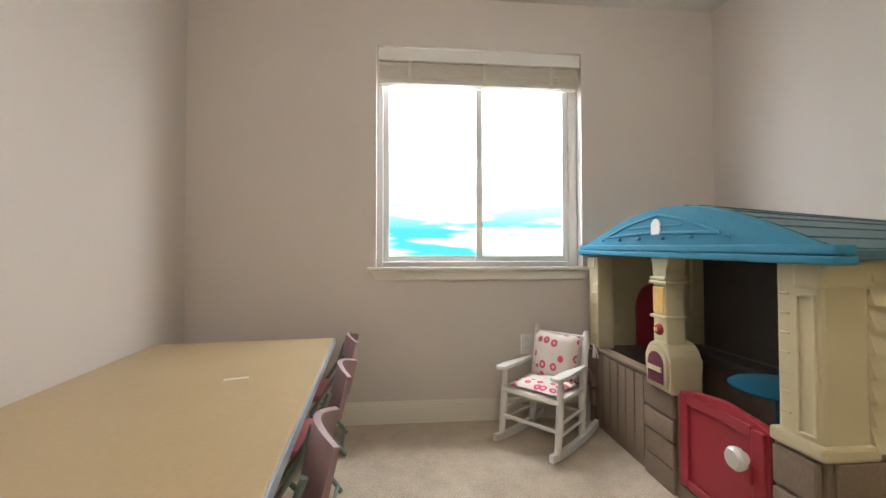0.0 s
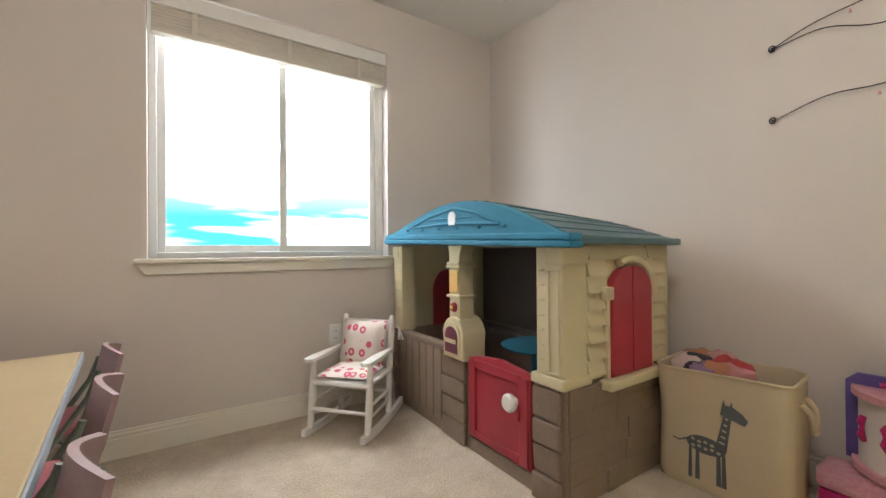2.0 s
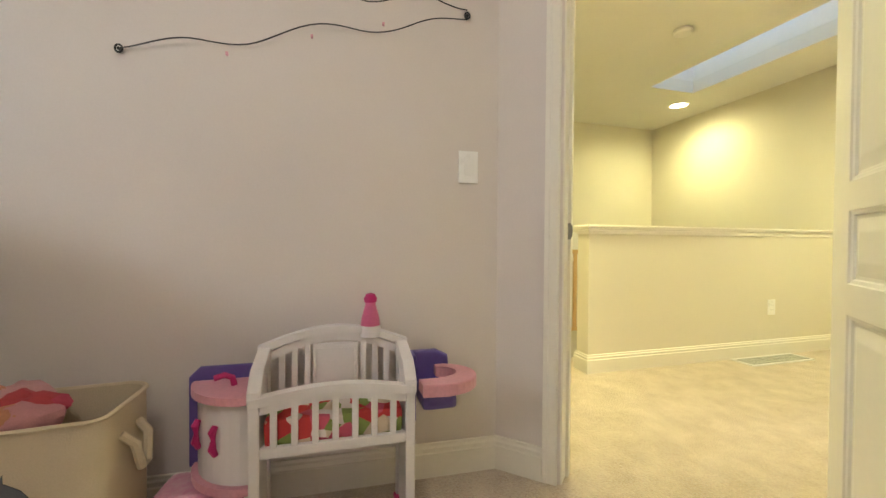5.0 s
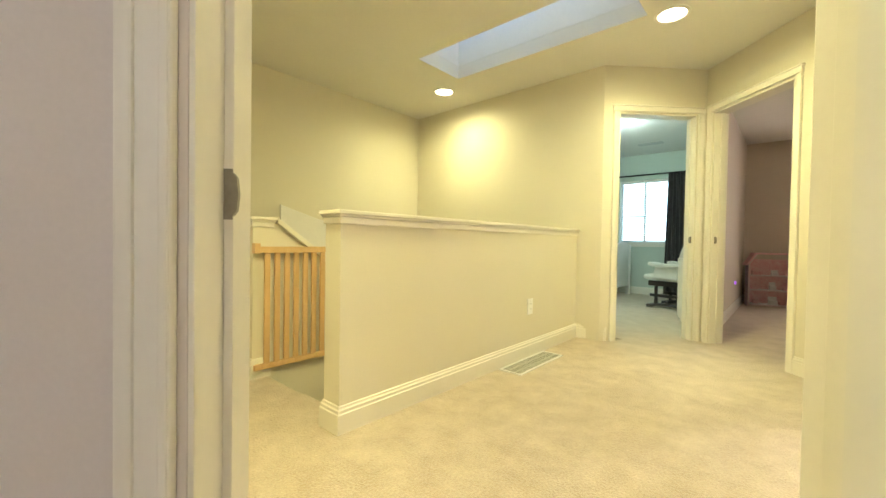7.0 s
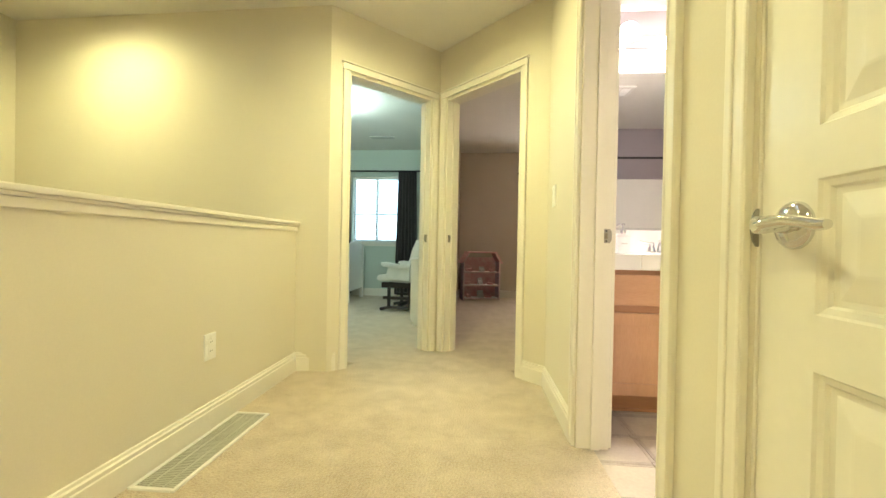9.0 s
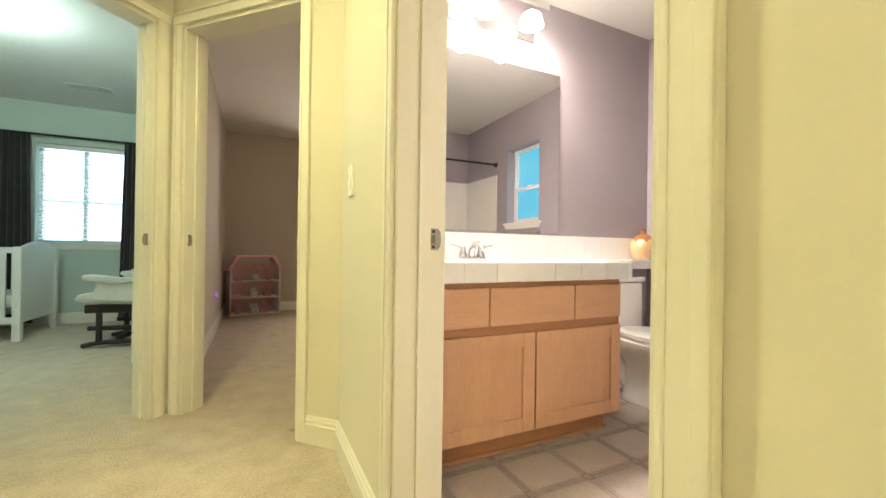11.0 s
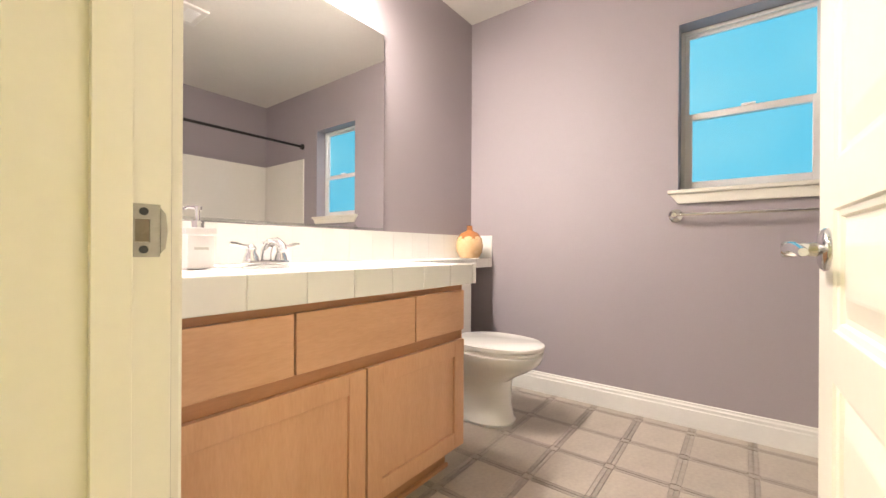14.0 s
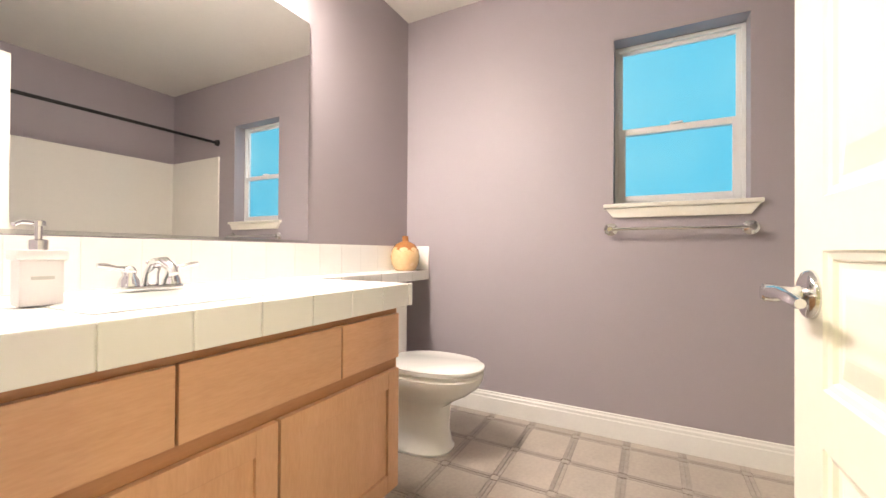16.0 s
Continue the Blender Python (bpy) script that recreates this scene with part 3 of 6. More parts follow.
wall("wall_main_bedroom_south", (10.2, -3.6), (6.28, -3.6), GREY_WALL, "grey main bedroom wall", 2.9, 0.1)
wall("wall_main_bedroom_west", (6.285, -3.6), (6.285, 2.5), GREY_WALL, "grey main bedroom wall", 2.9, 0.004, [(2.14, 2.95, 0, 2.03)])
slab("floor_main_bedroom", [(6.28, -3.7), (10.3, -3.7), (10.3, 2.6), (6.28, 2.6)], -0.1, -0.001, CARPET, "grey-beige carpet of the main bedroom", "floor")
slab("ceiling_main_bedroom", [(6.28, -3.7), (10.3, -3.7), (10.3, 2.6), (6.28, 2.6)], 2.9, 3.0, CEILING, "off-white main bedroom ceiling", "ceiling")
baseboard([(10.2, 2.5), (10.2, -3.6), (6.30, -3.6)])
slab("ground", [(-150, -150), (150, -150), (150, 150), (-150, 150)], -2.95, -2.85, material("lawn", (0.10, 0.14, 0.05), rough=0.9, scale=0.3, fine=8), "lawn round the house", "ground")

# bright distance outside the windows
OUT = glow("bright_outdoors", (0.95, 0.98, 1.0), (0.80, 0.92, 1.0), 15.0, 0.4)
OUTBATH = glow("cyan_outdoors", (0.19, 0.68, 0.90), (0.34, 0.80, 0.95), 0.76, 2.0, low=0.3, high=0.7)
NDIR = (Vector((3.25, 2.49, 0)) - Vector((0.11, 2.79, 0))).normalized()
NM = Matrix.Translation((0.11, 2.79, 0)) @ Matrix.Rotation(math.atan2(NDIR.y, NDIR.x), 4, "Z")
setting(Shape().box((-0.4, 0.60, 0.4), (3.8, 0.62, 3.6)).make("backdrop_playroom", OUT, m=NM), "overexposed daylight outside the playroom window", "backdrop")
setting(Shape().box((0.2, 0.575, 0.50), (3.4, 0.585, 2.0)).make("backdrop_neighbour", glow("cyan_haze", (0.10, 0.72, 0.86), (3.0, 3.0, 3.0), 0.9, 1.6, (0.7, 1, 5.0), 0.43, 0.62, (1.15, 2.0)), m=NM), "hazy blue neighbouring roofs in bright daylight", "backdrop")
setting(Shape().box((-0.32, -3.15, 1.0), (-0.30, -2.15, 2.3)).make("backdrop_bathroom", OUTBATH), "blue sky glow outside the bathroom window", "backdrop")
setting(Shape().box((3.6, -8.42, 0.6), (5.2, -8.40, 2.3)).make("backdrop_nursery", glow("hazy_outdoors", (0.66, 0.90, 1.0), (0.52, 0.80, 0.95), 3.2, 1.5)), "hazy bright daylight outside the nursery window", "backdrop")
setting(Shape().box((0.6, -8.62, 0.6), (2.0, -8.60, 2.3)).make("backdrop_bedroom", glow("dusk_outdoors", (1.0, 0.9, 0.8), (0.9, 0.8, 0.7), 9.0, 1.5)), "dim daylight outside the bedroom window", "backdrop")

# ---------- playroom things ----------
PLATE = material("white_switch_plastic", (0.90, 0.89, 0.87), rough=0.28, scale=8, fine=60, bump=0.01, depth=0.001, spread=0.03)


def plate(name, m, label, kind="switch"):
    e = thing(name, label, "wall plate", m)
    Shape().box((-0.038, -0.008, -0.060), (0.038, 0.0, 0.060), 0.003).make("cover", PLATE, e)
    s = Shape()
    if kind == "switch":
        s.prism([(-0.0085, -0.033), (-0.0125, -0.033), (-0.0095, 0.033), (-0.0082, 0.033)], -0.017, 0.017, "x", 0.001)
    else:
        for z in (-0.02, 0.02):
            s.box((-0.016, -0.0105, z - 0.0165), (0.016, -0.0082, z + 0.0165), 0.001)
    s.make("face", PLATE, e)
    if kind != "switch":
        d = Shape()
        for z in (-0.02, 0.02):
            for x in (-0.006, 0.006):
                d.box((x - 0.001, -0.0109, z - 0.004), (x + 0.001, -0.0106, z + 0.005))
        d.make("slot", BLACKMETAL, e)
    return e


def window_slider():
    e = thing("window_playroom", "white vinyl sliding window, overexposed daylight behind", "window", NM, kind="structure")
    x0, x1, z0, z1 = 1.055, 2.295, 0.897, 2.20
    f = Shape()
    for a, b in (((x0, 0.075, z0), (x0 + 0.035, 0.135, z1)), ((x1 - 0.055, 0.075, z0), (x1, 0.135, z1)), ((x0 + 0.035, 0.076, z0), (x1 - 0.035, 0.134, z0 + 0.03)), ((x0 + 0.035, 0.076, z1 - 0.03), (x1 - 0.035, 0.134, z1))):
        f.box(a, b, 0.004)
    f.make("frame", VINYL, e)
    mid = (x0 + x1) / 2 + 0.005
    for a, b, y in ((x0 + 0.036, mid + 0.022, 0.103), (mid - 0.022, x1 - 0.056, 0.080)):
        s = Shape()
        for lo, hi in (((a, y, z0 + 0.031), (a + 0.034, y + 0.021, z1 - 0.031)), ((b - 0.034, y, z0 + 0.031), (b, y + 0.021, z1 - 0.031)), ((a + 0.034, y + 0.001, z0 + 0.031), (b - 0.034, y + 0.02, z0 + 0.065)), ((a + 0.034, y + 0.001, z1 - 0.065), (b - 0.034, y + 0.02, z1 - 0.031))):
            s.box(lo, hi, 0.003)
        s.make("sash", VINYL, e)
        g = Shape().box((a + 0.03, y + 0.009, z0 + 0.06), (b - 0.03, y + 0.012, z1 - 0.06)).make("pane", CLEAR, e)
        g.visible_shadow = False
    k = Shape()
    k.box((mid - 0.018, 0.070, 1.50), (mid + 0.004, 0.080, 1.56), 0.003)
    k.box((mid - 0.012, 0.064, 1.53), (mid - 0.002, 0.0795, 1.545), 0.003)
    k.make("latch", VINYL, e)
    s = Shape()
    s.box((x0 - 0.05, -0.035, z0 - 0.022), (x1 + 0.05, 0.074, z0 + 0.0), 0.006)
    s.prism([(x0 - 0.038, z0 - 0.023), (x1 + 0.038, z0 - 0.023), (x1 + 0.005, z0 - 0.075), (x0 - 0.005, z0 - 0.075)], -0.018, -0.001, "y", 0.003)
    s.make("sill", TRIM, e)
    return e


def blind():
    e = thing("window_blind", "raised cream wooden blind stacked under its valance", "blind", NM)
    mat = material("blind_wood", (0.74, 0.68, 0.58), rough=0.45, scale=4, fine=40, stretch=(0.4, 6, 6))
    Shape().box((1.066, 0.004, 2.115), (2.289, 0.02, 2.19), 0.004).make("valance", WHITE, e)
    for i in range(14):
        Shape().box((1.072, 0.021 + 0.002 * (i % 2), 2.012 + 0.0085 * i), (2.282, 0.064, 2.019 + 0.0085 * i), 0.001).make("slat", mat, e)
    Shape().box((1.072, 0.014, 1.985), (2.282, 0.066, 2.009), 0.004).make("bottom_rail", mat, e)
    t = Shape()
    for x in (1.25, 1.70, 2.11):
        t.box((x - 0.012, 0.010, 1.98), (x + 0.012, 0.0155, 2.115))
    t.make("ladder_tape", mat, e)
    return e


def craft_table():
    e = thing("craft_table", "low laminate craft table with a blue-grey edge", "table")
    top = material("tan_laminate", (0.53, 0.40, 0.23), rough=0.42, scale=2.5, fine=70, bump=0.02, spread=0.1)
    edge = material("blue_grey_edging", (0.42, 0.48, 0.56), rough=0.4, scale=10, fine=60)
    Shape().box((0.118, 0.62, 0.505), (0.945, 2.485, 0.54), 0.004).make("top", top, e)
    s = Shape()
    s.box((0.9455, 0.619, 0.506), (0.9515, 2.486, 0.538), 0.002)
    s.box((0.118, 2.4855, 0.506), (0.945, 2.49, 0.538), 0.0015)
    s.make("edging", edge, e)
    leg = Shape()
    for y in (0.85, 2.28):
        for x in (0.20, 0.84):
            leg.rod((x, y, 0), (x, y, 0.505), 0.014)
        leg.rod((0.20, y, 0.12), (0.84, y, 0.12), 0.010)
    leg.make("leg", NICKEL, e)
    Shape().box((-0.038, -0.008, 0.5401), (0.038, 0.008, 0.5412), m=pose(0.677, 1.835, 0, 0, 0, 14)).make("tape", WHITE, e)
    return e


PINKSEAT = material("pink_vinyl", (0.55, 0.16, 0.20), rough=0.35, scale=8, fine=60, bump=0.05)
GREENTUBE = material("grey_green_tube", (0.20, 0.25, 0.21), rough=0.4, metal=0.2, scale=12, fine=60)
MAUVEPAD = material("mauve_pad", (0.38, 0.25, 0.26), rough=0.5, scale=8, fine=70, bump=0.04)


def child_chair(m):
    """Folding chair; faces -x."""
    e = thing("folding_chair", "small pink folding chair pushed under the table", "chair", m, "chairs at the craft table")
    s = Shape()
    s.box((-0.15, -0.14, 0.275), (0.10, 0.14, 0.305), 0.014)
    s.make("seat", PINKSEAT, e, smooth=True)
    b = Shape()

    def back(u, v):
        a = -0.14 + 0.28 * u
        return (0.135 + 0.035 * v - 0.05 * math.cos(math.pi * (u - 0.5)) + 0.05, a * (1 - 0.12 * v * v), 0.40 + 0.14 * v + 0.025 * math.sin(math.pi * u) * v)
    b.sheet(back, 14, 8, 0.018)
    b.make("backrest", MAUVEPAD, e, smooth=True)
    t = Shape()
    for y in (-0.135, 0.135):
        t.tube([(-0.13, y, 0.008), (-0.05, y, 0.14), (0.06, y, 0.29), (0.13, y, 0.40), (0.16, y, 0.49)], 0.0095)
        t.tube([(0.17, y * 0.9, 0.008), (0.08, y * 0.9, 0.14), (-0.06, y * 0.9, 0.272)], 0.0095)
    t.rod((0.155, -0.12, 0.03), (0.155, 0.12, 0.03), 0.008)
    t.rod((-0.115, -0.135, 0.035), (-0.115, 0.135, 0.035), 0.008)
    t.make("frame", GREENTUBE, e, smooth=True)
    return e


def floral(name):
    """White cotton printed with small pink flowers."""
    m = material(name, (0.80, 0.72, 0.66), rough=0.85, scale=12, fine=200, bump=0.15, depth=0.002, spread=0.06, sheen=0.2)
    n, link = m.node_tree.nodes, m.node_tree.links
    p = n["Principled BSDF"]
    old = p.inputs["Base Color"].links[0].from_socket
    co, vor, ring, mixer = n.new("ShaderNodeTexCoord"), n.new("ShaderNodeTexVoronoi"), n.new("ShaderNodeValToRGB"), n.new("ShaderNodeMix")
    vor.inputs["Scale"].default_value, vor.inputs["Randomness"].default_value = 17.0, 0.55
    link.new(co.outputs["Object"], vor.inputs["Vector"])
    link.new(vor.outputs["Distance"], ring.inputs[0])
    ring.color_ramp.interpolation = "LINEAR"
    el = ring.color_ramp.elements
    el[0].position, el[0].color = 0.06, (0.2, 0.2, 0.2, 1)
    el[1].position, el[1].color = 0.46, (0, 0, 0, 1)
    for pos, v in ((0.13, 0.25), (0.20, 1.0), (0.34, 0.95), (0.40, 0.0)):
        x = el.new(pos)
        x.color = (v, v, v, 1)
    mixer.data_type = "RGBA"
    mixer.inputs[7].default_value = (0.62, 0.08, 0.16, 1)
    link.new(ring.outputs[0], mixer.inputs[0])
    link.new(old, mixer.inputs[6])
    link.new(mixer.outputs[2], p.inputs["Base Color"])
    return m


FLORAL = floral("floral_cotton")


def pillow(s, w, d, t, m):
    """A soft square cushion."""
    made = []
    n = 12
    for side in (1, -1):
        grid = []
        for i in range(n + 1):
            row = []
            for j in range(n + 1):
                u, v = 2 * i / n - 1, 2 * j / n - 1
                k = (1 - u ** 4) * (1 - v ** 4)
                pinch = 1 - 0.06 * (1 - abs(u)) * abs(v) - 0.06 * (1 - abs(v)) * abs(u)
                row.append(s.bm.verts.new((u * w / 2 * pinch, v * d / 2 * pinch, side * t / 2 * max(0.0, k) ** 0.6)))
            grid.append(row)
        made += [v for r in grid for v in r]
        for i in range(n):
            for j in range(n):
                s.bm.faces.new((grid[i][j], grid[i + 1][j], grid[i + 1][j + 1], grid[i][j + 1]))
    bmesh.ops.transform(s.bm, matrix=m, verts=made)
    bmesh.ops.remove_doubles(s.bm, verts=made, dist=1e-4)


def rocking_chair():
    e = thing("rocking_chair", "white painted child's rocking chair with pink floral cushions", "rocking chair", pose(1.925, 2.245, 0, 0, 0, -54.2) @ Matrix.Diagonal((0.9, 0.9, 1, 1)))
    W = 0.175
    s = Shape()
    for x in (-W, W):
        s.tube([(x, -0.045, 0.03), (x, -0.02, 0.18), (x, -0.005, 0.375)], [0.017, 0.021, 0.014], 12)
        s.tube([(x * 0.92, 0.27, 0.035), (x * 0.92, 0.285, 0.25), (x * 0.92, 0.345, 0.545), (x * 0.92, 0.347, 0.56)], [0.018, 0.02, 0.019, 0.012], 12)
    s.make("leg", WHITE, e, smooth=True)
    r = Shape()
    for x in (-W, W):
        out = [(-0.11 + 0.56 * i / 16, 0.004 + 0.09 * (i / 16 - 0.42) ** 2) for i in range(17)]
        r.prism([(y, z) for y, z in out] + [(y, z + 0.034) for y, z in out[::-1]], x - 0.013, x + 0.013, "x", 0.003)
    r.make("rocker", WHITE, e)
    a = Shape()
    for x in (-1, 1):
        a.prism([(x * (W - 0.03), -0.06), (x * (W - 0.03), 0.10), (x * (W - 0.005), 0.30), (x * (W + 0.012), 0.30), (x * (W + 0.032), 0.02), (x * (W + 0.026), -0.06), (x * W, -0.075)], 0.372, 0.391, "z", 0.004)
    a.make("armrest", WHITE, e)
    q = Shape()
    for z in (0.11, 0.165):
        for x in (-W, W):
            q.rod((x, -0.035, z), (x * 0.94, 0.275, z), 0.008)
    q.rod((-W, -0.035, 0.135), (W, -0.035, 0.135), 0.010)
    q.rod((-W, -0.02, 0.262), (W, -0.02, 0.262), 0.013)
    q.rod((-W * 0.93, 0.278, 0.15), (W * 0.93, 0.278, 0.15), 0.009)
    q.box((-W, -0.03, 0.258), (W, 0.285, 0.276), 0.006)
    q.box((-W * 0.92, 0.322, 0.475), (W * 0.92, 0.340, 0.535), 0.006, Matrix.Translation((0, 0, 0)))
    q.box((-W * 0.92, 0.298, 0.33), (W * 0.92, 0.312, 0.36), 0.005)
    q.make("rail", WHITE, e, smooth=True)
    c = Shape()
    pillow(c, 0.31, 0.30, 0.05, Matrix.Translation((0, 0.13, 0.296)))
    pillow(c, 0.29, 0.25, 0.09, Matrix.Translation((0.0, 0.262, 0.415)) @ Matrix.Rotation(radians(74), 4, "X"))
    c.make("cushion", FLORAL, e, smooth=True)
    t = Shape()
    for k, dx in enumerate((0.0, 0.012, -0.008)):
        t.tube([(W * 0.95, 0.352, 0.50), (W * 0.95 + 0.03, 0.362, 0.49), (W * 0.95 + 0.035 + dx, 0.366, 0.45), (W * 0.95 + 0.038 + 1.6 * dx, 0.366, 0.42)], 0.0045, 6)
    t.make("tie", WHITE, e)
    return e


CREAM = material("cream_plastic", (0.66, 0.58, 0.38), rough=0.42, scale=6, fine=160, bump=0.08, depth=0.002, spread=0.08)
BROWN = material("brown_plastic", (0.20, 0.145, 0.105), (0.27, 0.20, 0.15), rough=0.5, scale=9, fine=120, bump=0.25, depth=0.003, stretch=(1, 1, 0.5))
BLUEROOF = material("blue_plastic", (0.035, 0.25, 0.40), rough=0.72, scale=6, fine=120, bump=0.06, depth=0.002)
TEAL = material("dark_teal_plastic", (0.045, 0.12, 0.15), (0.07, 0.16, 0.19), rough=0.4, scale=9, fine=80, bump=0.15, depth=0.003, stretch=(6, 1, 1))
REDP = material("red_plastic", (0.40, 0.035, 0.055), rough=0.36, scale=6, fine=140, bump=0.06, depth=0.002)
# brown darkened to carry the shade under the playhouse roof
SHADEIN = material("shaded_brown_plastic", (0.09, 0.07, 0.06), rough=0.55, scale=6, fine=80, bump=0.1)


def arch(cx, w, z0, spring, top, n=10):
    pts = [(cx - w / 2, z0), (cx + w / 2, z0)]
    for i in range(n + 1):
        t = math.pi * i / n
        pts.append((cx + w / 2 * math.cos(t), spring + (top - spring) * math.sin(t)))
    return pts


def playhouse():
    """x runs along the front from the corner by the hamper, y towards the room."""
    e = thing("toy_playhouse", "plastic playhouse, brown stone base, cream walls, blue roof", "playhouse", pose(2.27, 1.19, 0, 0, 0, 84.5))
    L, D, T = 1.31, 0.70, 0.03
    # stone base with vertical boards
    b = Shape()
    b.box((0.555, -T, 0.0), (L, -0.006, 0.425), 0.004)
    b.box((0.0, -T, 0.0), (0.15, -0.006, 0.425), 0.004)
    b.box((0.15, -0.05, 0.0), (0.555, -0.004, 0.065), 0.006)
    b.box((0.004, -D, 0.0), (T, -0.02, 0.44), 0.004)
    b.box((L - T, -D, 0.0), (L - 0.004, -T, 0.44), 0.004)
    b.box((T, -D, 0.0), (L - T, -D + T, 0.44), 0.004)
    b.box((0.555, -0.05, 0.4255), (L, 0.008, 0.447), 0.008)
    b.make("base_wall", BROWN, e)
    rng = random.Random(4)
    for i in range(6):
        x = 0.785 + i * 0.075
        Shape().box((x, -0.0055, 0.055), (x + 0.069, 0.004, 0.418), 0.004).make("board", BROWN, e)
    for x0, x1 in ((0.565, 0.775), (1.24, L), (0.005, 0.145)):
        for k, (z0, z1) in enumerate(((0.003, 0.10), (0.106, 0.205), (0.211, 0.30), (0.306, 0.42))):
            j = rng.uniform(-0.008, 0.008)
            s = Shape()
            s.box((x0 + 0.004 + abs(j), -0.0055, z0), (x1 - 0.004, 0.016 + j, z1), 0.010)
            for v in s.bm.verts:
                if v.co.y > 0:
                    v.co.y += 0.004 * noise.noise(Vector((v.co.x * 40, v.co.z * 40, k)))
            s.make("stone", BROWN, e)
    for k in range(5):
        z, y, n = 0.004 + k * 0.085, -0.02, 0
        while y > -D + 0.04:
            w = rng.uniform(0.18, 0.38)
            y1 = max(-D + 0.01, y - w)
            if y1 < -D + 0.07:
                y1 = -D + 0.01
            j = rng.uniform(0.0, 0.007)
            q = Shape()
            q.box((-0.006 - j, y1 + 0.0008, z), (0.0045, y, z + 0.0845), 0.004)
            for v in q.bm.verts:
                if v.co.x < 0:
                    v.co.x += 0.006 * noise.noise(Vector((v.co.y * 30, v.co.z * 30, k)))
            q.make("stone", BROWN, e)
            y = y1
    # half door
    d = Shape()
    d.prism([(0.16, 0.07), (0.548, 0.07), (0.548, 0.43), (0.50, 0.445), (0.35, 0.462), (0.20, 0.445), (0.16, 0.43)], -0.03, 0.0, "y", 0.005)
    for lo, hi in (((0.17, -0.001, 0.08), (0.215, 0.010, 0.425)), ((0.495, -0.001, 0.08), (0.54, 0.010, 0.425)), ((0.2155, -0.001, 0.08), (0.4945, 0.010, 0.115)), ((0.2155, -0.001, 0.395), (0.4945, 0.010, 0.432))):
        d.box(lo, hi, 0.004)
    d.make("door", REDP, e)
    k = Shape()
    k.lathe([(0.018, 0), (0.02, 0.014), (0.034, 0.02), (0.037, 0.036), (0.028, 0.047), (0.008, 0.05)], n=20, m=Matrix.Translation((0.235, 0.010, 0.325)) @ Matrix.Rotation(radians(-90), 4, "X"))
    k.make("knob", WHITE, e, smooth=True)
    Shape().box((0.205, 0.0101, 0.255), (0.235, 0.022, 0.315), 0.006).make("latch", REDP, e)
    # corner posts
    p = Shape()
    p.box((0.0, -0.13, 0.44), (0.125, 0.006, 0.945), 0.012)
    p.box((-0.012, -0.145, 0.43), (0.145, 0.018, 0.470), 0.010)
    p.box((-0.008, -0.14, 0.870), (0.072, 0.013, 0.944), 0.010)
    p.box((L - 0.105, -0.09, 0.44), (L, 0.006, 0.955), 0.010)
    p.box((L - 0.075, -0.1, 0.885), (L + 0.008, 0.013, 0.954), 0.010)
    p.box((-0.002, -D, 0.44), (0.05, -D + 0.12, 0.945), 0.010)
    p.box((L - 0.05, -D, 0.44), (L, -D + 0.1, 0.955), 0.010)
    p.make("corner_post", CREAM, e)
    g = Shape()
    for lo, hi in (((0.012, 0.0055, 0.485), (0.020, 0.013, 0.855)), ((0.058, 0.0055, 0.485), (0.066, 0.013, 0.855)), ((0.012, 0.0055, 0.847), (0.066, 0.013, 0.856)), ((0.012, 0.0055, 0.478), (0.066, 0.013, 0.486))):
        g.box(lo, hi, 0.002)
    for k in range(7):
        z = 0.52 + k * 0.055
        g.box((0.085, 0.0055, z), (0.112, 0.012, z + 0.006), 0.002)
        g.box((L - 0.09, 0.0055, z), (L - 0.05, 0.012, z + 0.006), 0.002)
    g.make("moulding", CREAM, e)
    # clapboard sides and back
    w = Shape()
    for x0, x1, sgn in ((0.006, 0.026, -1), (L - 0.026, L - 0.006, 1)):
        w.box((x0, -D + 0.05, 0.44), (x1, -0.10, 0.95))
    w.box((0.03, -D + 0.005, 0.44), (L - 0.03, -D + 0.025, 0.95))
    w.make("wall", CREAM, e)
    for k in range(8):
        z = 0.455 + k * 0.062
        s = Shape()
        for y0, y1 in ((-0.243, -0.128), (-0.655, -0.523)):
            s.prism([(-0.015, z), (0.006, z), (0.006, z + 0.060), (0.002, z + 0.060)], y0, y1, "y", 0.0015)
        if k == 7:
            s.prism([(-0.009, z), (0.006, z), (0.006, z + 0.04), (-0.002, z + 0.04)], -0.53, -0.24, "y", 0.002)
        s.make("clapboard", CREAM, e)
    # red shutters under a cream arch
    for a0, a1 in ((-0.378, -0.245), (-0.520, -0.383)):
        cy = -0.3815
        pts = [(a0, 0.44), (a1, 0.44)]
        for i in range(9):
            y = a1 + (a0 - a1) * i / 8
            pts.append((y, 0.765 + 0.095 * math.sqrt(max(0.0, 1 - ((y - cy) / 0.14) ** 2))))
        s = Shape().prism(pts, -0.028, 0.004, "x", 0.006)
        s.make("shutter", REDP, e)
    c = Shape()
    c.tube([(-0.016, -0.3815 + 0.155 * math.cos(math.radians(t)), 0.765 + 0.125 * math.sin(math.radians(t))) for t in range(60, 185, 12)], 0.017, 8)
    c.box((-0.034, -0.25, 0.735), (0.0, -0.205, 0.785), 0.008)
    c.box((-0.034, -0.555, 0.735), (0.0, -0.515, 0.785), 0.008)
    c.box((-0.05, -0.585, 0.398), (0.004, -0.20, 0.436), 0.008)
    c.box((-0.02, -0.243, 0.437), (0.004, -0.225, 0.74), 0.004)
    c.box((-0.02, -0.54, 0.437), (0.004, -0.522, 0.74), 0.004)
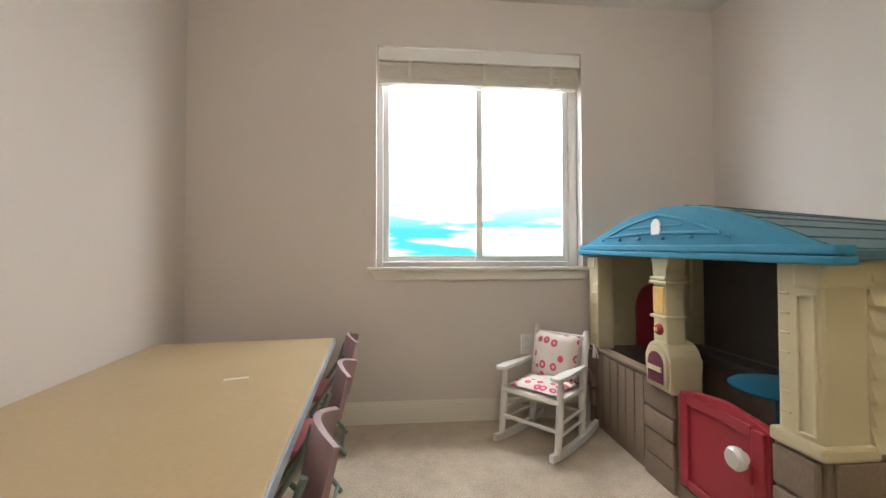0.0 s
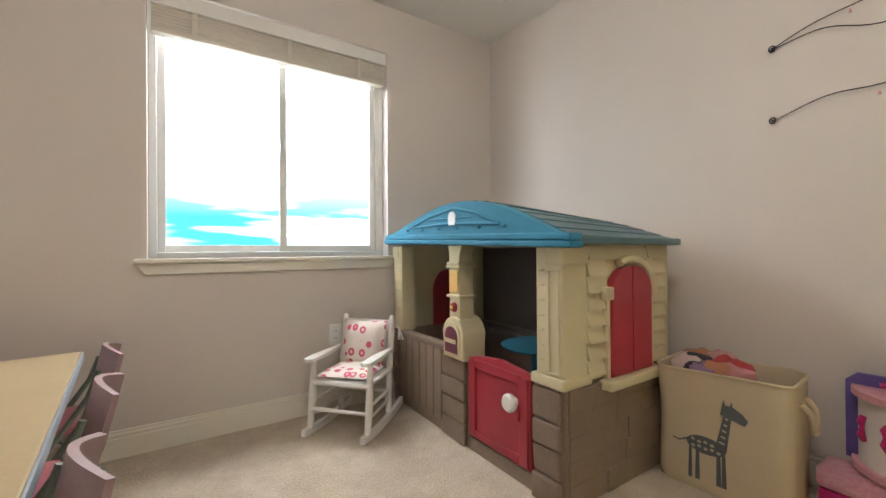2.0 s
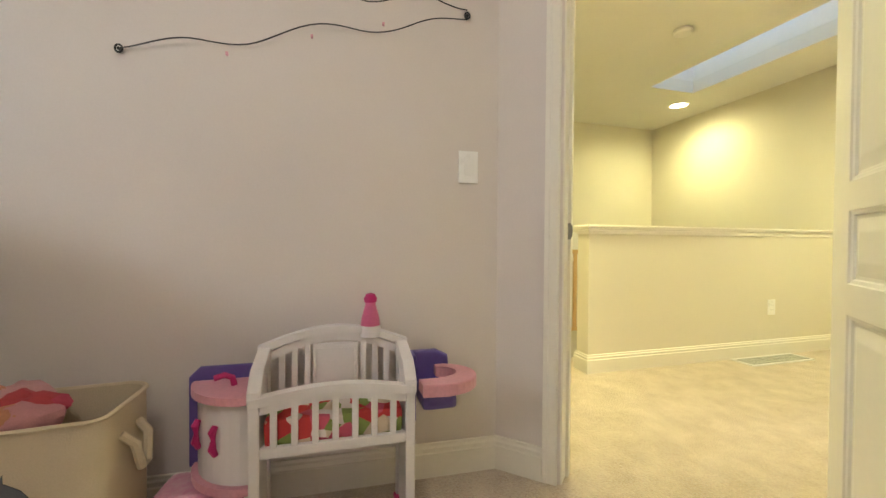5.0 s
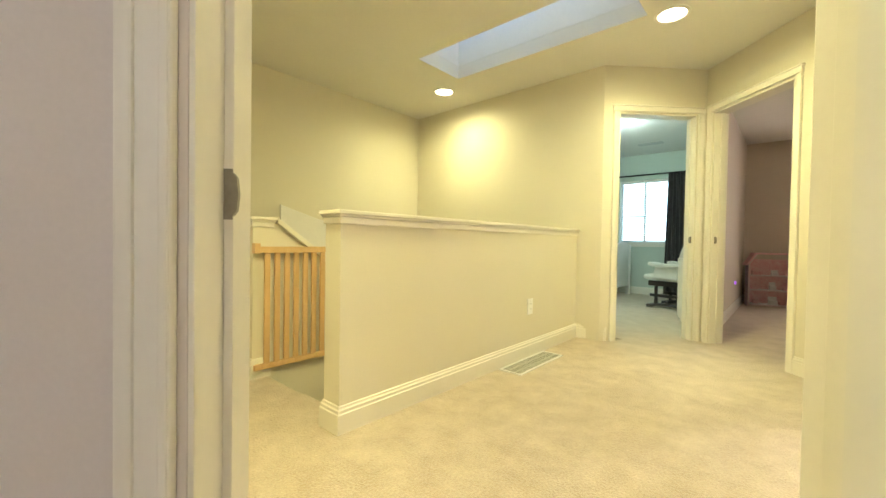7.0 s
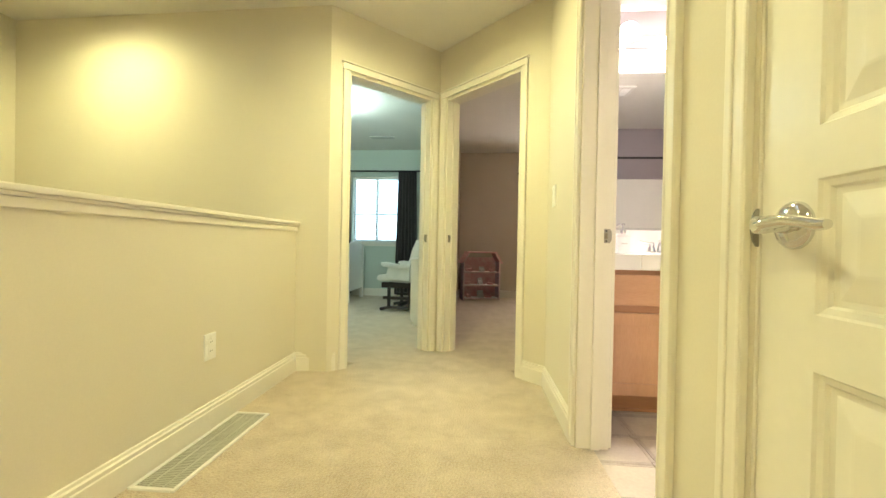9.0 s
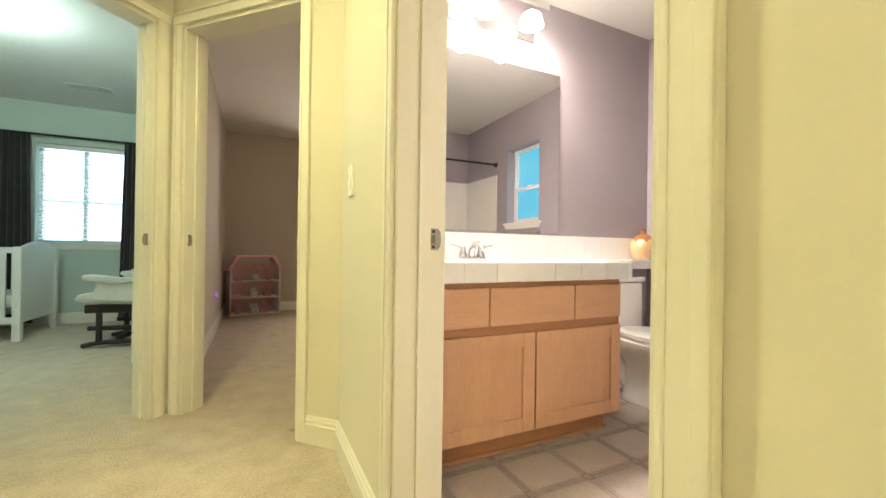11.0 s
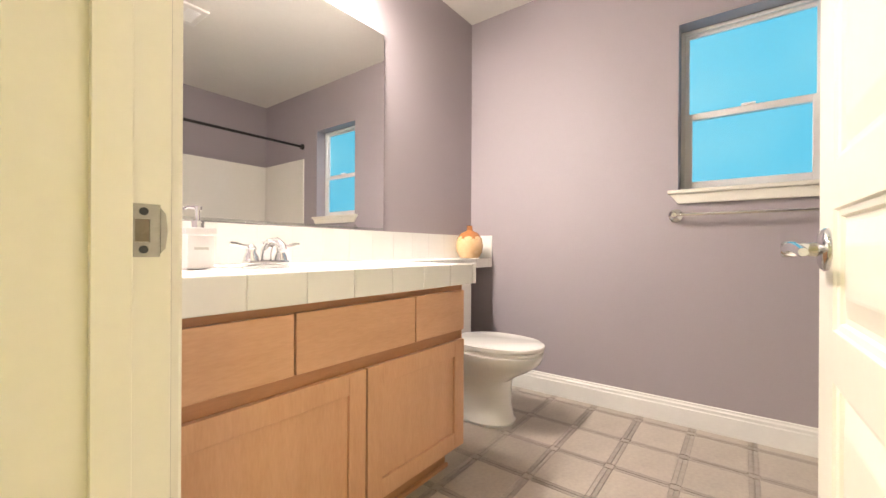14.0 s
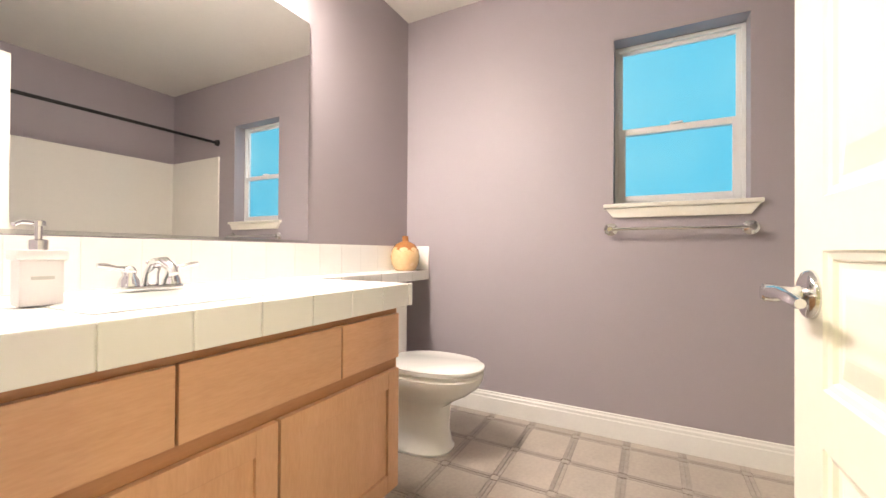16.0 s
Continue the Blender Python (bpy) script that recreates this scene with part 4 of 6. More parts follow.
    c.make("arch_trim", CREAM, e, smooth=True)
    # porch lamp column with a mail slot
    m = Shape()
    cx = 0.632
    m.prism([(cx - 0.045, 0.60), (cx + 0.045, 0.60), (cx + 0.04, 0.865), (cx + 0.035, 0.905), (cx + 0.062, 0.952), (cx - 0.062, 0.952), (cx - 0.035, 0.905), (cx - 0.04, 0.865)], -0.06, 0.022, "y", 0.008)
    for z, r in ((0.70, 0.052), (0.842, 0.058), (0.858, 0.05)):
        m.box((cx - r, -0.065, z), (cx + r, 0.034, z + 0.014), 0.005)
    m.prism(arch(cx, 0.165, 0.41, 0.535, 0.61), -0.10, 0.035, "y", 0.012)
    m.prism(arch(cx, 0.13, 0.43, 0.53, 0.585), 0.0355, 0.042, "y", 0.003)
    m.make("lamp_column", CREAM, e)
    lens = material("amber_lens", (0.75, 0.42, 0.12), (0.80, 0.55, 0.22), rough=0.3, scale=18, fine=60)
    Shape().box((cx - 0.034, 0.0225, 0.725), (cx + 0.034, 0.030, 0.832), 0.004).make("lantern", lens, e)
    q = Shape().lathe([(0.024, 0), (0.024, 0.008), (0.016, 0.018)], n=18, m=Matrix.Translation((cx, 0.022, 0.655)) @ Matrix.Rotation(radians(-90), 4, "X"))
    q.make("doorbell", REDP, e, smooth=True)
    Shape().box((cx - 0.010, 0.040, 0.648), (cx + 0.010, 0.044, 0.664), 0.002).make("bell_button", lens, e)
    plum = material("plum_plastic", (0.16, 0.03, 0.06), rough=0.4)
    Shape().prism(arch(cx, 0.10, 0.44, 0.515, 0.565), 0.0425, 0.046, "y", 0.001).make("mail_plate", plum, e)
    sl = Shape()
    sl.box((cx - 0.043, 0.0462, 0.487), (cx + 0.043, 0.052, 0.507), 0.002)
    sl.make("mail_slot", CREAM, e)
    # inside: red seat back, round blue table, dark floor; dark sheets paint the indoor shade
    Shape().prism(arch(-0.36, 0.20, 0.44, 0.66, 0.80), L - 0.05, L - 0.027, "x", 0.006).make("inner_shutter", REDP, e)
    t = Shape().lathe([(0.03, 0.0), (0.03, 0.42), (0.18, 0.425), (0.186, 0.435), (0.175, 0.442)], (0.52, -0.42, 0), n=30)
    t.make("round_table", BLUEROOF, e, smooth=True)
    Shape().box((T, -D + T, 0.002), (L - T, -0.052, 0.012)).make("floor_panel", SHADEIN, e)
    Shape().box((0.05, -D + 0.0255, 0.43), (L - 0.05, -D + 0.03, 0.94)).make("back_shade", SHADEIN, e)
    Shape().box((0.0265, -D + 0.1, 0.43), (0.030, -0.13, 0.94)).make("side_shade", SHADEIN, e)
    Shape().box((T, -D + T, 0.39), (L - T, -D + 0.16, 0.43), 0.008).make("inner_shelf", SHADEIN, e)
    # roof
    def rise(a):
        k = (a + 0.04) / (L + 0.08)
        return 0.972 + 0.163 * max(0.0, math.sin(math.pi * max(0.0, k) ** 0.82)) ** 1.3 + 0.04 * k
    n = 18
    xs = [-0.045 + (L + 0.09) * i / n for i in range(n + 1)]
    top = [(x, rise(x)) for x in xs]
    f = Shape()
    f.prism([(xs[0], 0.945), *top, (xs[-1], 0.965)][::-1], 0.0, 0.045, "y", 0.008)
    f.box((-0.055, -0.005, 0.935), (L + 0.05, 0.062, 0.957), 0.006, Matrix.Rotation(radians(-1.6), 4, "Y"))
    f.box((-0.05, -0.005, 0.960), (L + 0.045, 0.056, 0.985), 0.006, Matrix.Rotation(radians(-1.6), 4, "Y"))
    for k in range(6):
        x = 0.24 + 0.16 * k
        f.box((x, 0.045, 1.012 + 0.02 * x), (x + 0.02, 0.058, 1.024 + 0.02 * x), 0.003)
    gable = [(0.28, 1.035), (1.02, 1.052), (0.60, 1.125)]
    for (ax, az), (bx, bz) in ((gable[0], gable[2]), (gable[1], gable[2]), (gable[0], gable[1])):
        f.tube([(ax, 0.046, az), ((ax + bx) / 2, 0.046, (az + bz) / 2 + 0.012), (bx, 0.046, bz)], 0.007, 6)
    f.tube([(0.46, 0.046, 1.075), (0.86, 0.046, 1.084)], 0.004, 6)
    f.make("gable", BLUEROOF, e, smooth=False)
    Shape().prism(arch(0.61, 0.055, 1.045, 1.085, 1.11), 0.0455, 0.053, "y", 0.003).make("gable_badge", VINYL, e)
    r = Shape()
    for i in range(n):
        x0, x1 = xs[i], xs[i + 1]
        lift = 0.006
        hi0, hi1 = (rise(x0), rise(x1))
        a, bq = ((x0, hi0 + (lift if x0 < 0.6 else 0)), (x1, hi1 + (0 if x1 < 0.7 else lift)))
        r.prism([(x0 + 0.003, a[1] - 0.03), (x1 - 0.003, bq[1] - 0.03), (x1 - 0.003, bq[1]), (x0 + 0.003, a[1])], -D - 0.015, -0.0005, "y", 0.003)
    for v in r.bm.verts:
        k = max(0.0, (-v.co.y - 0.38) / 0.30)
        v.co.z -= 0.05 * k * k * (v.co.z - 0.93) / 0.25
    r.make("roof_plank", TEAL, e)
    u = Shape()
    u.box((-0.05, -D - 0.02, 0.945), (-0.02, 0.0, 0.972), 0.006)
    u.box((L + 0.015, -D - 0.02, 0.985), (L + 0.045, 0.0, 1.012), 0.006)
    u.make("eave", TEAL, e)
    return e


def hamper():
    e = thing("fabric_hamper", "cream canvas hamper with a printed giraffe, full of clothes", "hamper", pose(2.79, 0.885, 0, 0, 0, -91) @ Matrix.Diagonal((1.08, 1, 0.975, 1)))
    canvas = material("cream_canvas", (0.62, 0.52, 0.36), rough=0.9, scale=7, fine=260, bump=0.35, depth=0.003, spread=0.1)
    W, D, H = 0.40, 0.27, 0.47

    def ring(z, grow=0.0):
        pts, r = [], 0.045
        sag = 0.012 * math.sin(z * 9.0) - 0.018 * (1 - z / H)
        for cx, cy, a0 in ((W / 2 - r, D - r, 0), (-W / 2 + r, D - r, 90), (-W / 2 + r, r, 180), (W / 2 - r, r, 270)):
            for k in range(5):
                t = radians(a0 + 22.5 * k)
                x, y = cx + (r + grow) * math.cos(t), cy + (r + grow) * math.sin(t)
                x *= 1 + sag * 0.6
                y += (0.010 * math.sin(z * 14 + x * 9) - 0.012 * (z / H)) * (1 if y < D / 2 else 0.3)
                pts.append((x, y, z + 0.008 * math.sin(x * 11) * (z / H) - 0.012 * (x / W) * (z / H)))
        return pts
    s = Shape()
    rings = [[s.bm.verts.new(p) for p in ring(H * i / 14, -0.012 if i == 0 else 0)] for i in range(15)]
    inner = [[s.bm.verts.new(p) for p in ring(H * i / 14 - (0.0 if i < 14 else 0.0), -0.006)] for i in (14, 12, 10, 8)]
    rings += inner
    for a, b in zip(rings, rings[1:]):
        for k in range(len(a)):
            s.bm.faces.new((a[k], a[(k + 1) % len(a)], b[(k + 1) % len(a)], b[k]))
    s.bm.faces.new(rings[0][::-1])
    s.bm.faces.new(rings[-1])
    s.make("body", canvas, e, smooth=True)
    Shape().tube(ring(H, 0.001), 0.006, 6, closed=True).make("rim", canvas, e, smooth=True)
    h = Shape()
    h.tube([(W / 2, 0.09, 0.40), (W / 2 + 0.025, 0.10, 0.37), (W / 2 + 0.03, 0.12, 0.30), (W / 2 + 0.03, 0.15, 0.30), (W / 2 + 0.025, 0.17, 0.37), (W / 2, 0.18, 0.40)], 0.011, 8)
    h.make("handle", canvas, e, smooth=True)
    grey = material("grey_print", (0.13, 0.14, 0.15), rough=0.9, fine=260, bump=0.3, depth=0.002)
    pale = material("pale_print", (0.50, 0.46, 0.38), rough=0.9, fine=260)

    def flat(pts, mat, name, lift=0.0):
        q = Shape().prism([(x, z) for x, z in pts], -0.0012 - lift, 0.0, "y")
        for v in q.bm.verts:
            k = (v.co.x + 0.155) / 0.31
            v.co.y += 0.010 * ((1 - k) * math.sin(v.co.z * 14 - 1.395) + k * math.sin(v.co.z * 14 + 1.395)) - 0.012 * (v.co.z / H) - 0.0025
        q.make(name, mat, e)

    def oval(cx, cz, rx, rz, n=18):
        return [(cx + rx * math.cos(2 * math.pi * i / n), cz + rz * math.sin(2 * math.pi * i / n)) for i in range(n)]
    flat(oval(-0.035, 0.185, 0.062, 0.034), grey, "giraffe_body")
    flat([(-0.005, 0.195), (0.028, 0.185), (0.045, 0.33), (0.024, 0.335)], grey, "giraffe_neck", 0.0004)
    flat([(0.012, 0.325), (0.045, 0.315), (0.082, 0.305), (0.09, 0.325), (0.075, 0.345), (0.05, 0.362), (0.018, 0.365)], grey, "giraffe_head", 0.0008)
    flat([(0.018, 0.362), (0.026, 0.362), (0.022, 0.385)], grey, "giraffe_horn", 0.0004)
    flat([(0.038, 0.36), (0.047, 0.36), (0.046, 0.383)], grey, "giraffe_horn", 0.0004)
    for x0, x1 in ((-0.088, -0.080), (-0.066, -0.056), (-0.002, 0.009), (0.014, 0.024)):
        flat([(x0 - 0.002, 0.045), (x1 + 0.002, 0.045), (x1, 0.17), (x0, 0.17)], grey, "giraffe_leg", 0.0004)
    flat([(-0.095, 0.188), (-0.12, 0.172), (-0.145, 0.176), (-0.143, 0.18), (-0.12, 0.178), (-0.094, 0.195)], grey, "giraffe_tail", 0.0004)
    for i in range(9):
        flat(oval(-0.075 + 0.02 * (i % 5), 0.172 + 0.022 * (i // 5) + 0.004 * (i % 2), 0.007, 0.006, 8), pale, "giraffe_spot", 0.0016)
    for i in range(5):
        flat([(0.006 + 0.005 * i, 0.215 + 0.024 * i), (0.022 + 0.003 * i, 0.212 + 0.024 * i), (0.023 + 0.003 * i, 0.219 + 0.024 * i), (0.008 + 0.005 * i, 0.222 + 0.024 * i)], pale, "giraffe_spot", 0.0016)
    cols = [(0.42, 0.05, 0.06), (0.55, 0.25, 0.26), (0.65, 0.5, 0.48), (0.5, 0.22, 0.12), (0.03, 0.03, 0.04), (0.28, 0.18, 0.32), (0.5, 0.06, 0.1), (0.55, 0.3, 0.3)]
    rng = random.Random(11)
    for i in range(14):
        c = cols[i % len(cols)]
        q = Shape()
        x, y = rng.uniform(-0.12, 0.12), rng.uniform(0.07, 0.21)
        q.ball((x, y, 0.455 + rng.uniform(-0.015, 0.018)), 0.06, (rng.uniform(0.9, 1.3), rng.uniform(0.7, 1.0), 0.62), 16)
        for v in q.bm.verts:
            v.co += 0.022 * Vector((noise.noise(v.co * 22), noise.noise(v.co * 22 + Vector((9, 0, 0))), noise.noise(v.co * 26 + Vector((0, 9, 0)))))
            v.co.x, v.co.y = max(-W / 2 + 0.016, min(W / 2 - 0.016, v.co.x)), max(0.018, min(D - 0.018, v.co.y))
        q.make("garment", material("garment_cloth", c, rough=0.9, scale=20, fine=220, bump=0.3, depth=0.003), e, smooth=True)
    return e


PINK = material("pink_plastic", (0.75, 0.36, 0.42), rough=0.35, scale=6, fine=100, bump=0.03)
MAGENTA = material("magenta_plastic", (0.55, 0.02, 0.16), rough=0.35, scale=6, fine=100, bump=0.03)
PURPLE = material("purple_plastic", (0.13, 0.09, 0.34), rough=0.38, scale=6, fine=100, bump=0.03)
WHITEP = material("white_plastic", (0.78, 0.74, 0.73), rough=0.35, scale=6, fine=100, bump=0.03, spread=0.04)


def patchwork(name):
    m = material(name, (0.6, 0.1, 0.1), rough=0.9, fine=220, bump=0.2)
    n, link = m.node_tree.nodes, m.node_tree.links
    co, v, r = n.new("ShaderNodeTexCoord"), n.new("ShaderNodeTexVoronoi"), n.new("ShaderNodeValToRGB")
    v.inputs["Scale"].default_value = 26
    link.new(co.outputs["Object"], v.inputs["Vector"])
    sep = n.new("ShaderNodeSeparateColor")
    link.new(v.outputs["Color"], sep.inputs[0])
    link.new(sep.outputs[0], r.inputs[0])
    r.color_ramp.interpolation = "CONSTANT"
    el = r.color_ramp.elements
    el[0].color, el[1].color = (0.62, 0.06, 0.06, 1), (0.75, 0.62, 0.45, 1)
    el[1].position = 0.35
    for p, c in ((0.55, (0.28, 0.36, 0.10, 1)), (0.72, (0.65, 0.12, 0.18, 1)), (0.86, (0.80, 0.72, 0.66, 1))):
        x = el.new(p)
        x.color = c
    link.new(r.outputs[0], n["Principled BSDF"].inputs["Base Color"])
    return m


def doll_crib():
    """x runs along the wall towards the doorway, y towards the wall."""
    e = thing("doll_nursery_set", "white toy crib with pink shelves and purple high chair", "toy crib", pose(2.86, 0.38, 0, 0, 0, -91))
    L, D = 0.45, 0.20
    s = Shape()
    for x in (0.0, L - 0.028):
        s.box((x, 0.0, 0.0), (x + 0.028, 0.022, 0.455), 0.004)
        s.box((x, D - 0.022, 0.0), (x + 0.028, D, 0.52), 0.004)
        s.prism([(0.0, 0.43), (D, 0.50), (D, 0.55), (0.05, 0.515), (0.0, 0.468)], x - 0.004, x + 0.032, "x", 0.004)
        s.prism([(0.022, 0.02), (D - 0.022, 0.02), (D - 0.022, 0.50), (0.022, 0.43)], x + 0.008, x + 0.020, "x")
    s.make("post", WHITEP, e)
    f = Shape()

    def arc(x0, x1, zb, zt, bow, y0, y1):
        n = 12
        low = [(x0 + (x1 - x0) * i / n, zb + bow * math.sin(math.pi * i / n)) for i in range(n + 1)]
        f.prism(low + [(x, z + zt) for x, z in low[::-1]], y0, y1, "y", 0.003)
    arc(0.0, L, 0.425, 0.024, 0.026, -0.006, 0.026)
    arc(0.028, L - 0.028, 0.405, 0.022, 0.026, 0.002, 0.018)
    f.box((0.028, 0.002, 0.285), (L - 0.028, 0.020, 0.315), 0.004)
    arc(-0.006, L + 0.006, 0.525, 0.022, 0.055, D - 0.03, D + 0.008)
    arc(0.028, L - 0.028, 0.50, 0.028, 0.055, D - 0.020, D - 0.004)
    f.box((0.155, D - 0.019, 0.30), (0.295, D - 0.006, 0.545), 0.003)
    f.box((0.165, D - 0.023, 0.34), (0.285, D - 0.0185, 0.53), 0.002)
    f.box((0.028, D - 0.018, 0.285), (L - 0.028, D, 0.31), 0.004)
    f.make("rail", WHITEP, e)
    for i in range(7):
        x = 0.062 + i * 0.054
        h = 0.405 + 0.026 * math.sin(math.pi * x / L)
        Shape().box((x - 0.009, 0.004, 0.314), (x + 0.009, 0.016, h + 0.004), 0.002).make("slat", WHITEP, e)
    for x in (0.062, 0.10, 0.138, 0.312, 0.35, 0.388):
        h = 0.50 + 0.055 * math.sin(math.pi * x / L)
        Shape().box((x - 0.009, D - 0.017, 0.308), (x + 0.009, D - 0.007, h + 0.004), 0.002).make("slat", WHITEP, e)
    b = Shape()
    b.box((0.028, 0.022, 0.288), (L - 0.028, D - 0.022, 0.30))
    b.make("bed_base", WHITEP, e)
    q = Shape()
    q.box((0.032, 0.024, 0.301), (L - 0.032, D - 0.026, 0.385), 0.02)
    for v in q.bm.verts:
        v.co.z += 0.012 * noise.noise(v.co * 14) if v.co.z > 0.33 else 0
    q.make("bedding", patchwork("patchwork_cloth"), e, smooth=True)
    m = Shape()
    m.box((-0.03, -0.02, 0.002), (0.04, D, 0.022), 0.008)
    m.box((L - 0.036, -0.055, 0.002), (L + 0.010, D, 0.022), 0.008)
    m.lathe([(0.13, 0.002), (0.13, 0.016), (0.12, 0.02)], (-0.05, 0.12, 0), n=26, squash=(0.9, 0.95))
    m.make("foot", MAGENTA, e)
    # rounded cabinet with pink shelves
    def quarter(r, n=10):
        return [(0.0, D)] + [(-r * math.sin(math.pi / 2 * i / n), D - r * math.cos(math.pi / 2 * i / n)) for i in range(n + 1)]
    for z0, z1, r in ((0.430, 0.452, 0.185), (0.185, 0.207, 0.185)):
        Shape().prism(quarter(r), z0, z1, "z", 0.006).make("shelf", PINK, e)
    Shape().prism(quarter(0.168), 0.2075, 0.4295, "z", 0.002).make("cabinet", WHITEP, e)
    hd = Shape()
    for t in (0.55, 1.02):
        x, y = -0.172 * math.sin(t), D - 0.172 * math.cos(t)
        hd.tube([(x, y, 0.29), (x - 0.006, y - 0.008, 0.31), (x - 0.004, y - 0.006, 0.335), (x - 0.006, y - 0.008, 0.355), (x, y, 0.37)], [0.008, 0.011, 0.006, 0.011, 0.008], 8)
    hd.make("bow_handle", MAGENTA, e, smooth=True)
    p = Shape()
    p.prism([(-0.20, 0.19), (-0.005, 0.19), (-0.005, 0.49), (-0.17, 0.49), (-0.20, 0.46)], D + 0.002, D + 0.018, "y", 0.005)
    p.box((L + 0.002, D - 0.07, 0.28), (L + 0.03, D + 0.014, 0.50), 0.008)
    p.prism([(L + 0.03, 0.36), (L + 0.13, 0.36), (L + 0.16, 0.40), (L + 0.15, 0.48), (L + 0.11, 0.50), (L + 0.03, 0.50)], D - 0.02, D + 0.012, "y", 0.008)
    p.box((L + 0.03, 0.03, 0.355), (L + 0.14, D - 0.02, 0.40), 0.016)
    p.make("high_chair", PURPLE, e)
    t = Shape()
    n = 14
    out = [(L + 0.02, -0.015)] + [(L + 0.10 + 0.115 * math.sin(math.pi * i / n), 0.085 - 0.105 * math.cos(math.pi * i / n)) for i in range(n + 1)]
    inn = [(L + 0.10 + 0.06 * math.sin(math.pi * i / n), 0.10 - 0.055 * math.cos(math.pi * i / n)) for i in range(n + 1)]
    t.prism(out + inn[::-1] + [(L + 0.02, 0.05)], 0.415, 0.452, "z", 0.006)
    t.make("tray", PINK, e)
    at = (0.335, D - 0.01, 0.56)
    Shape().lathe([(0.034, 0.0), (0.036, 0.012), (0.033, 0.036)], at, n=18).make("bottle_base", WHITEP, e, smooth=True)
    Shape().lathe([(0.032, 0.036), (0.029, 0.06), (0.017, 0.105), (0.018, 0.112)], at, n=18).make("bottle", material("rose_plastic", (0.72, 0.16, 0.32), rough=0.3), e, smooth=True)
    Shape().lathe([(0.020, 0.1122), (0.022, 0.124), (0.015, 0.138), (0.005, 0.142)], at, n=18).make("bottle_cap", MAGENTA, e, smooth=True)
    fx = Shape().tube([(-0.06, 0.13, 0.452), (-0.065, 0.13, 0.475), (-0.085, 0.125, 0.484), (-0.11, 0.12, 0.478)], 0.009, 8)
    fx.make("tap", MAGENTA, e, smooth=True)
    return e


def toy_box():
    e = thing("toy_carry_case", "small magenta toy box with a pink printed lid", "toy box", pose(2.99, 0.53, 0, 0, 0, -97))
    s = Shape().box((-0.10, -0.06, 0.022), (0.10, 0.08, 0.10), 0.015)
    s.make("body", MAGENTA, e)
    lid = material("pink_printed_lid", (0.66, 0.40, 0.44), (0.60, 0.22, 0.33), rough=0.4, scale=30, fine=90, bump=0.02)
    Shape().box((-0.105, -0.065, 0.1005), (0.105, 0.085, 0.175), 0.022).make("lid", lid, e)
    return e


def wall_wire():
    e = thing("wire_photo_hanger", "wavy dark wire photo hanger fixed to the wall", "wall hanger", pose(3.180, 0.79, 0, 0, 0, -92.3))
    s = Shape()
    L = 1.11

    def wave(z0, z1, ph, amp, y):
        pts = []
        for i in range(41):
            u = i / 40
            x = L * u
            pts.append((x, -0.012 - 0.010 * abs(math.sin(math.pi * u * 3)), z0 + (z1 - z0) * u + amp * math.sin(2 * math.pi * u * ph) * min(1, 5 * u, 5 * (1 - u))))
        return pts
    s.tube(wave(1.752, 1.735, 2.6, 0.030, 0), 0.0022, 6)
    s.tube(wave(1.455, 1.70, 2.4, 0.022, 0), 0.0022, 6)
    up = [(L * 0.62 * u, -0.013, 1.752 + 0.33 * u ** 1.5 + 0.022 * math.sin(9 * u)) for u in [i / 24 for i in range(25)]]
    s.tube(up, 0.0022, 6)
    s.make("wire", BLACKMETAL, e, smooth=True)
    h = Shape()
    for x, z in ((0.0, 1.752), (0.0, 1.455), (L, 1.715)):
        h.tube([(x + 0.010 * math.cos(t), -0.012, z + 0.012 * math.sin(t)) for t in [2 * math.pi * k / 10 for k in range(10)]], 0.003, 6, closed=True)
        h.rod((x, 0.0, z), (x, -0.014, z), 0.005)
    h.make("hook", BLACKMETAL, e)
    c = Shape()
    for x, z in ((0.23, 1.80), (0.45, 1.745), (0.70, 1.755), (0.30, 1.475), (0.56, 1.565), (0.80, 1.64)):
        c.box((x - 0.004, -0.020, z - 0.007), (x + 0.004, -0.010, z + 0.004), 0.0015)
    c.make("clip", PINK, e)
    return e


def dome_lamp():
    e = thing("ceiling_lamp", "lit flush dome lamp on the playroom ceiling", "ceiling lamp", pose(1.45, 0.55, ROOM_TOP))
    Shape().lathe([(0.15, -0.001), (0.155, -0.02), (0.14, -0.03)], n=28).make("pan", NICKEL, e, smooth=True)
    m = material("lit_frosted_dome", (0.9, 0.88, 0.84), rough=0.4, emit=(1.0, 0.88, 0.74), power=1.5)
    Shape().lathe([(0.138, -0.0305), (0.13, -0.05), (0.09, -0.07), (0.03, -0.078)], n=28).make("dome", m, e, smooth=True)
    return e


window_slider()
blind()
dome_lamp()
craft_table()
child_chair(pose(0.822, 1.375, 0, 0, 0, 4))
for yy, tt in ((1.92, -3), (2.45, 2)):
    copy_thing(bpy.data.objects["folding_chair"], pose(0.838, yy, 0, 0, 0, tt))
rocking_chair()
playhouse()
hamper()
doll_crib()
toy_box()
wall_wire()
plate("light_switch", pose(3.1345, -0.33, 1.155, 0, 0, -92.3), "white rocker light switch on the beige wall")
plate("wall_outlet", NM @ pose(1.945, 0, 0.435), "white double wall outlet under the window", "outlet")
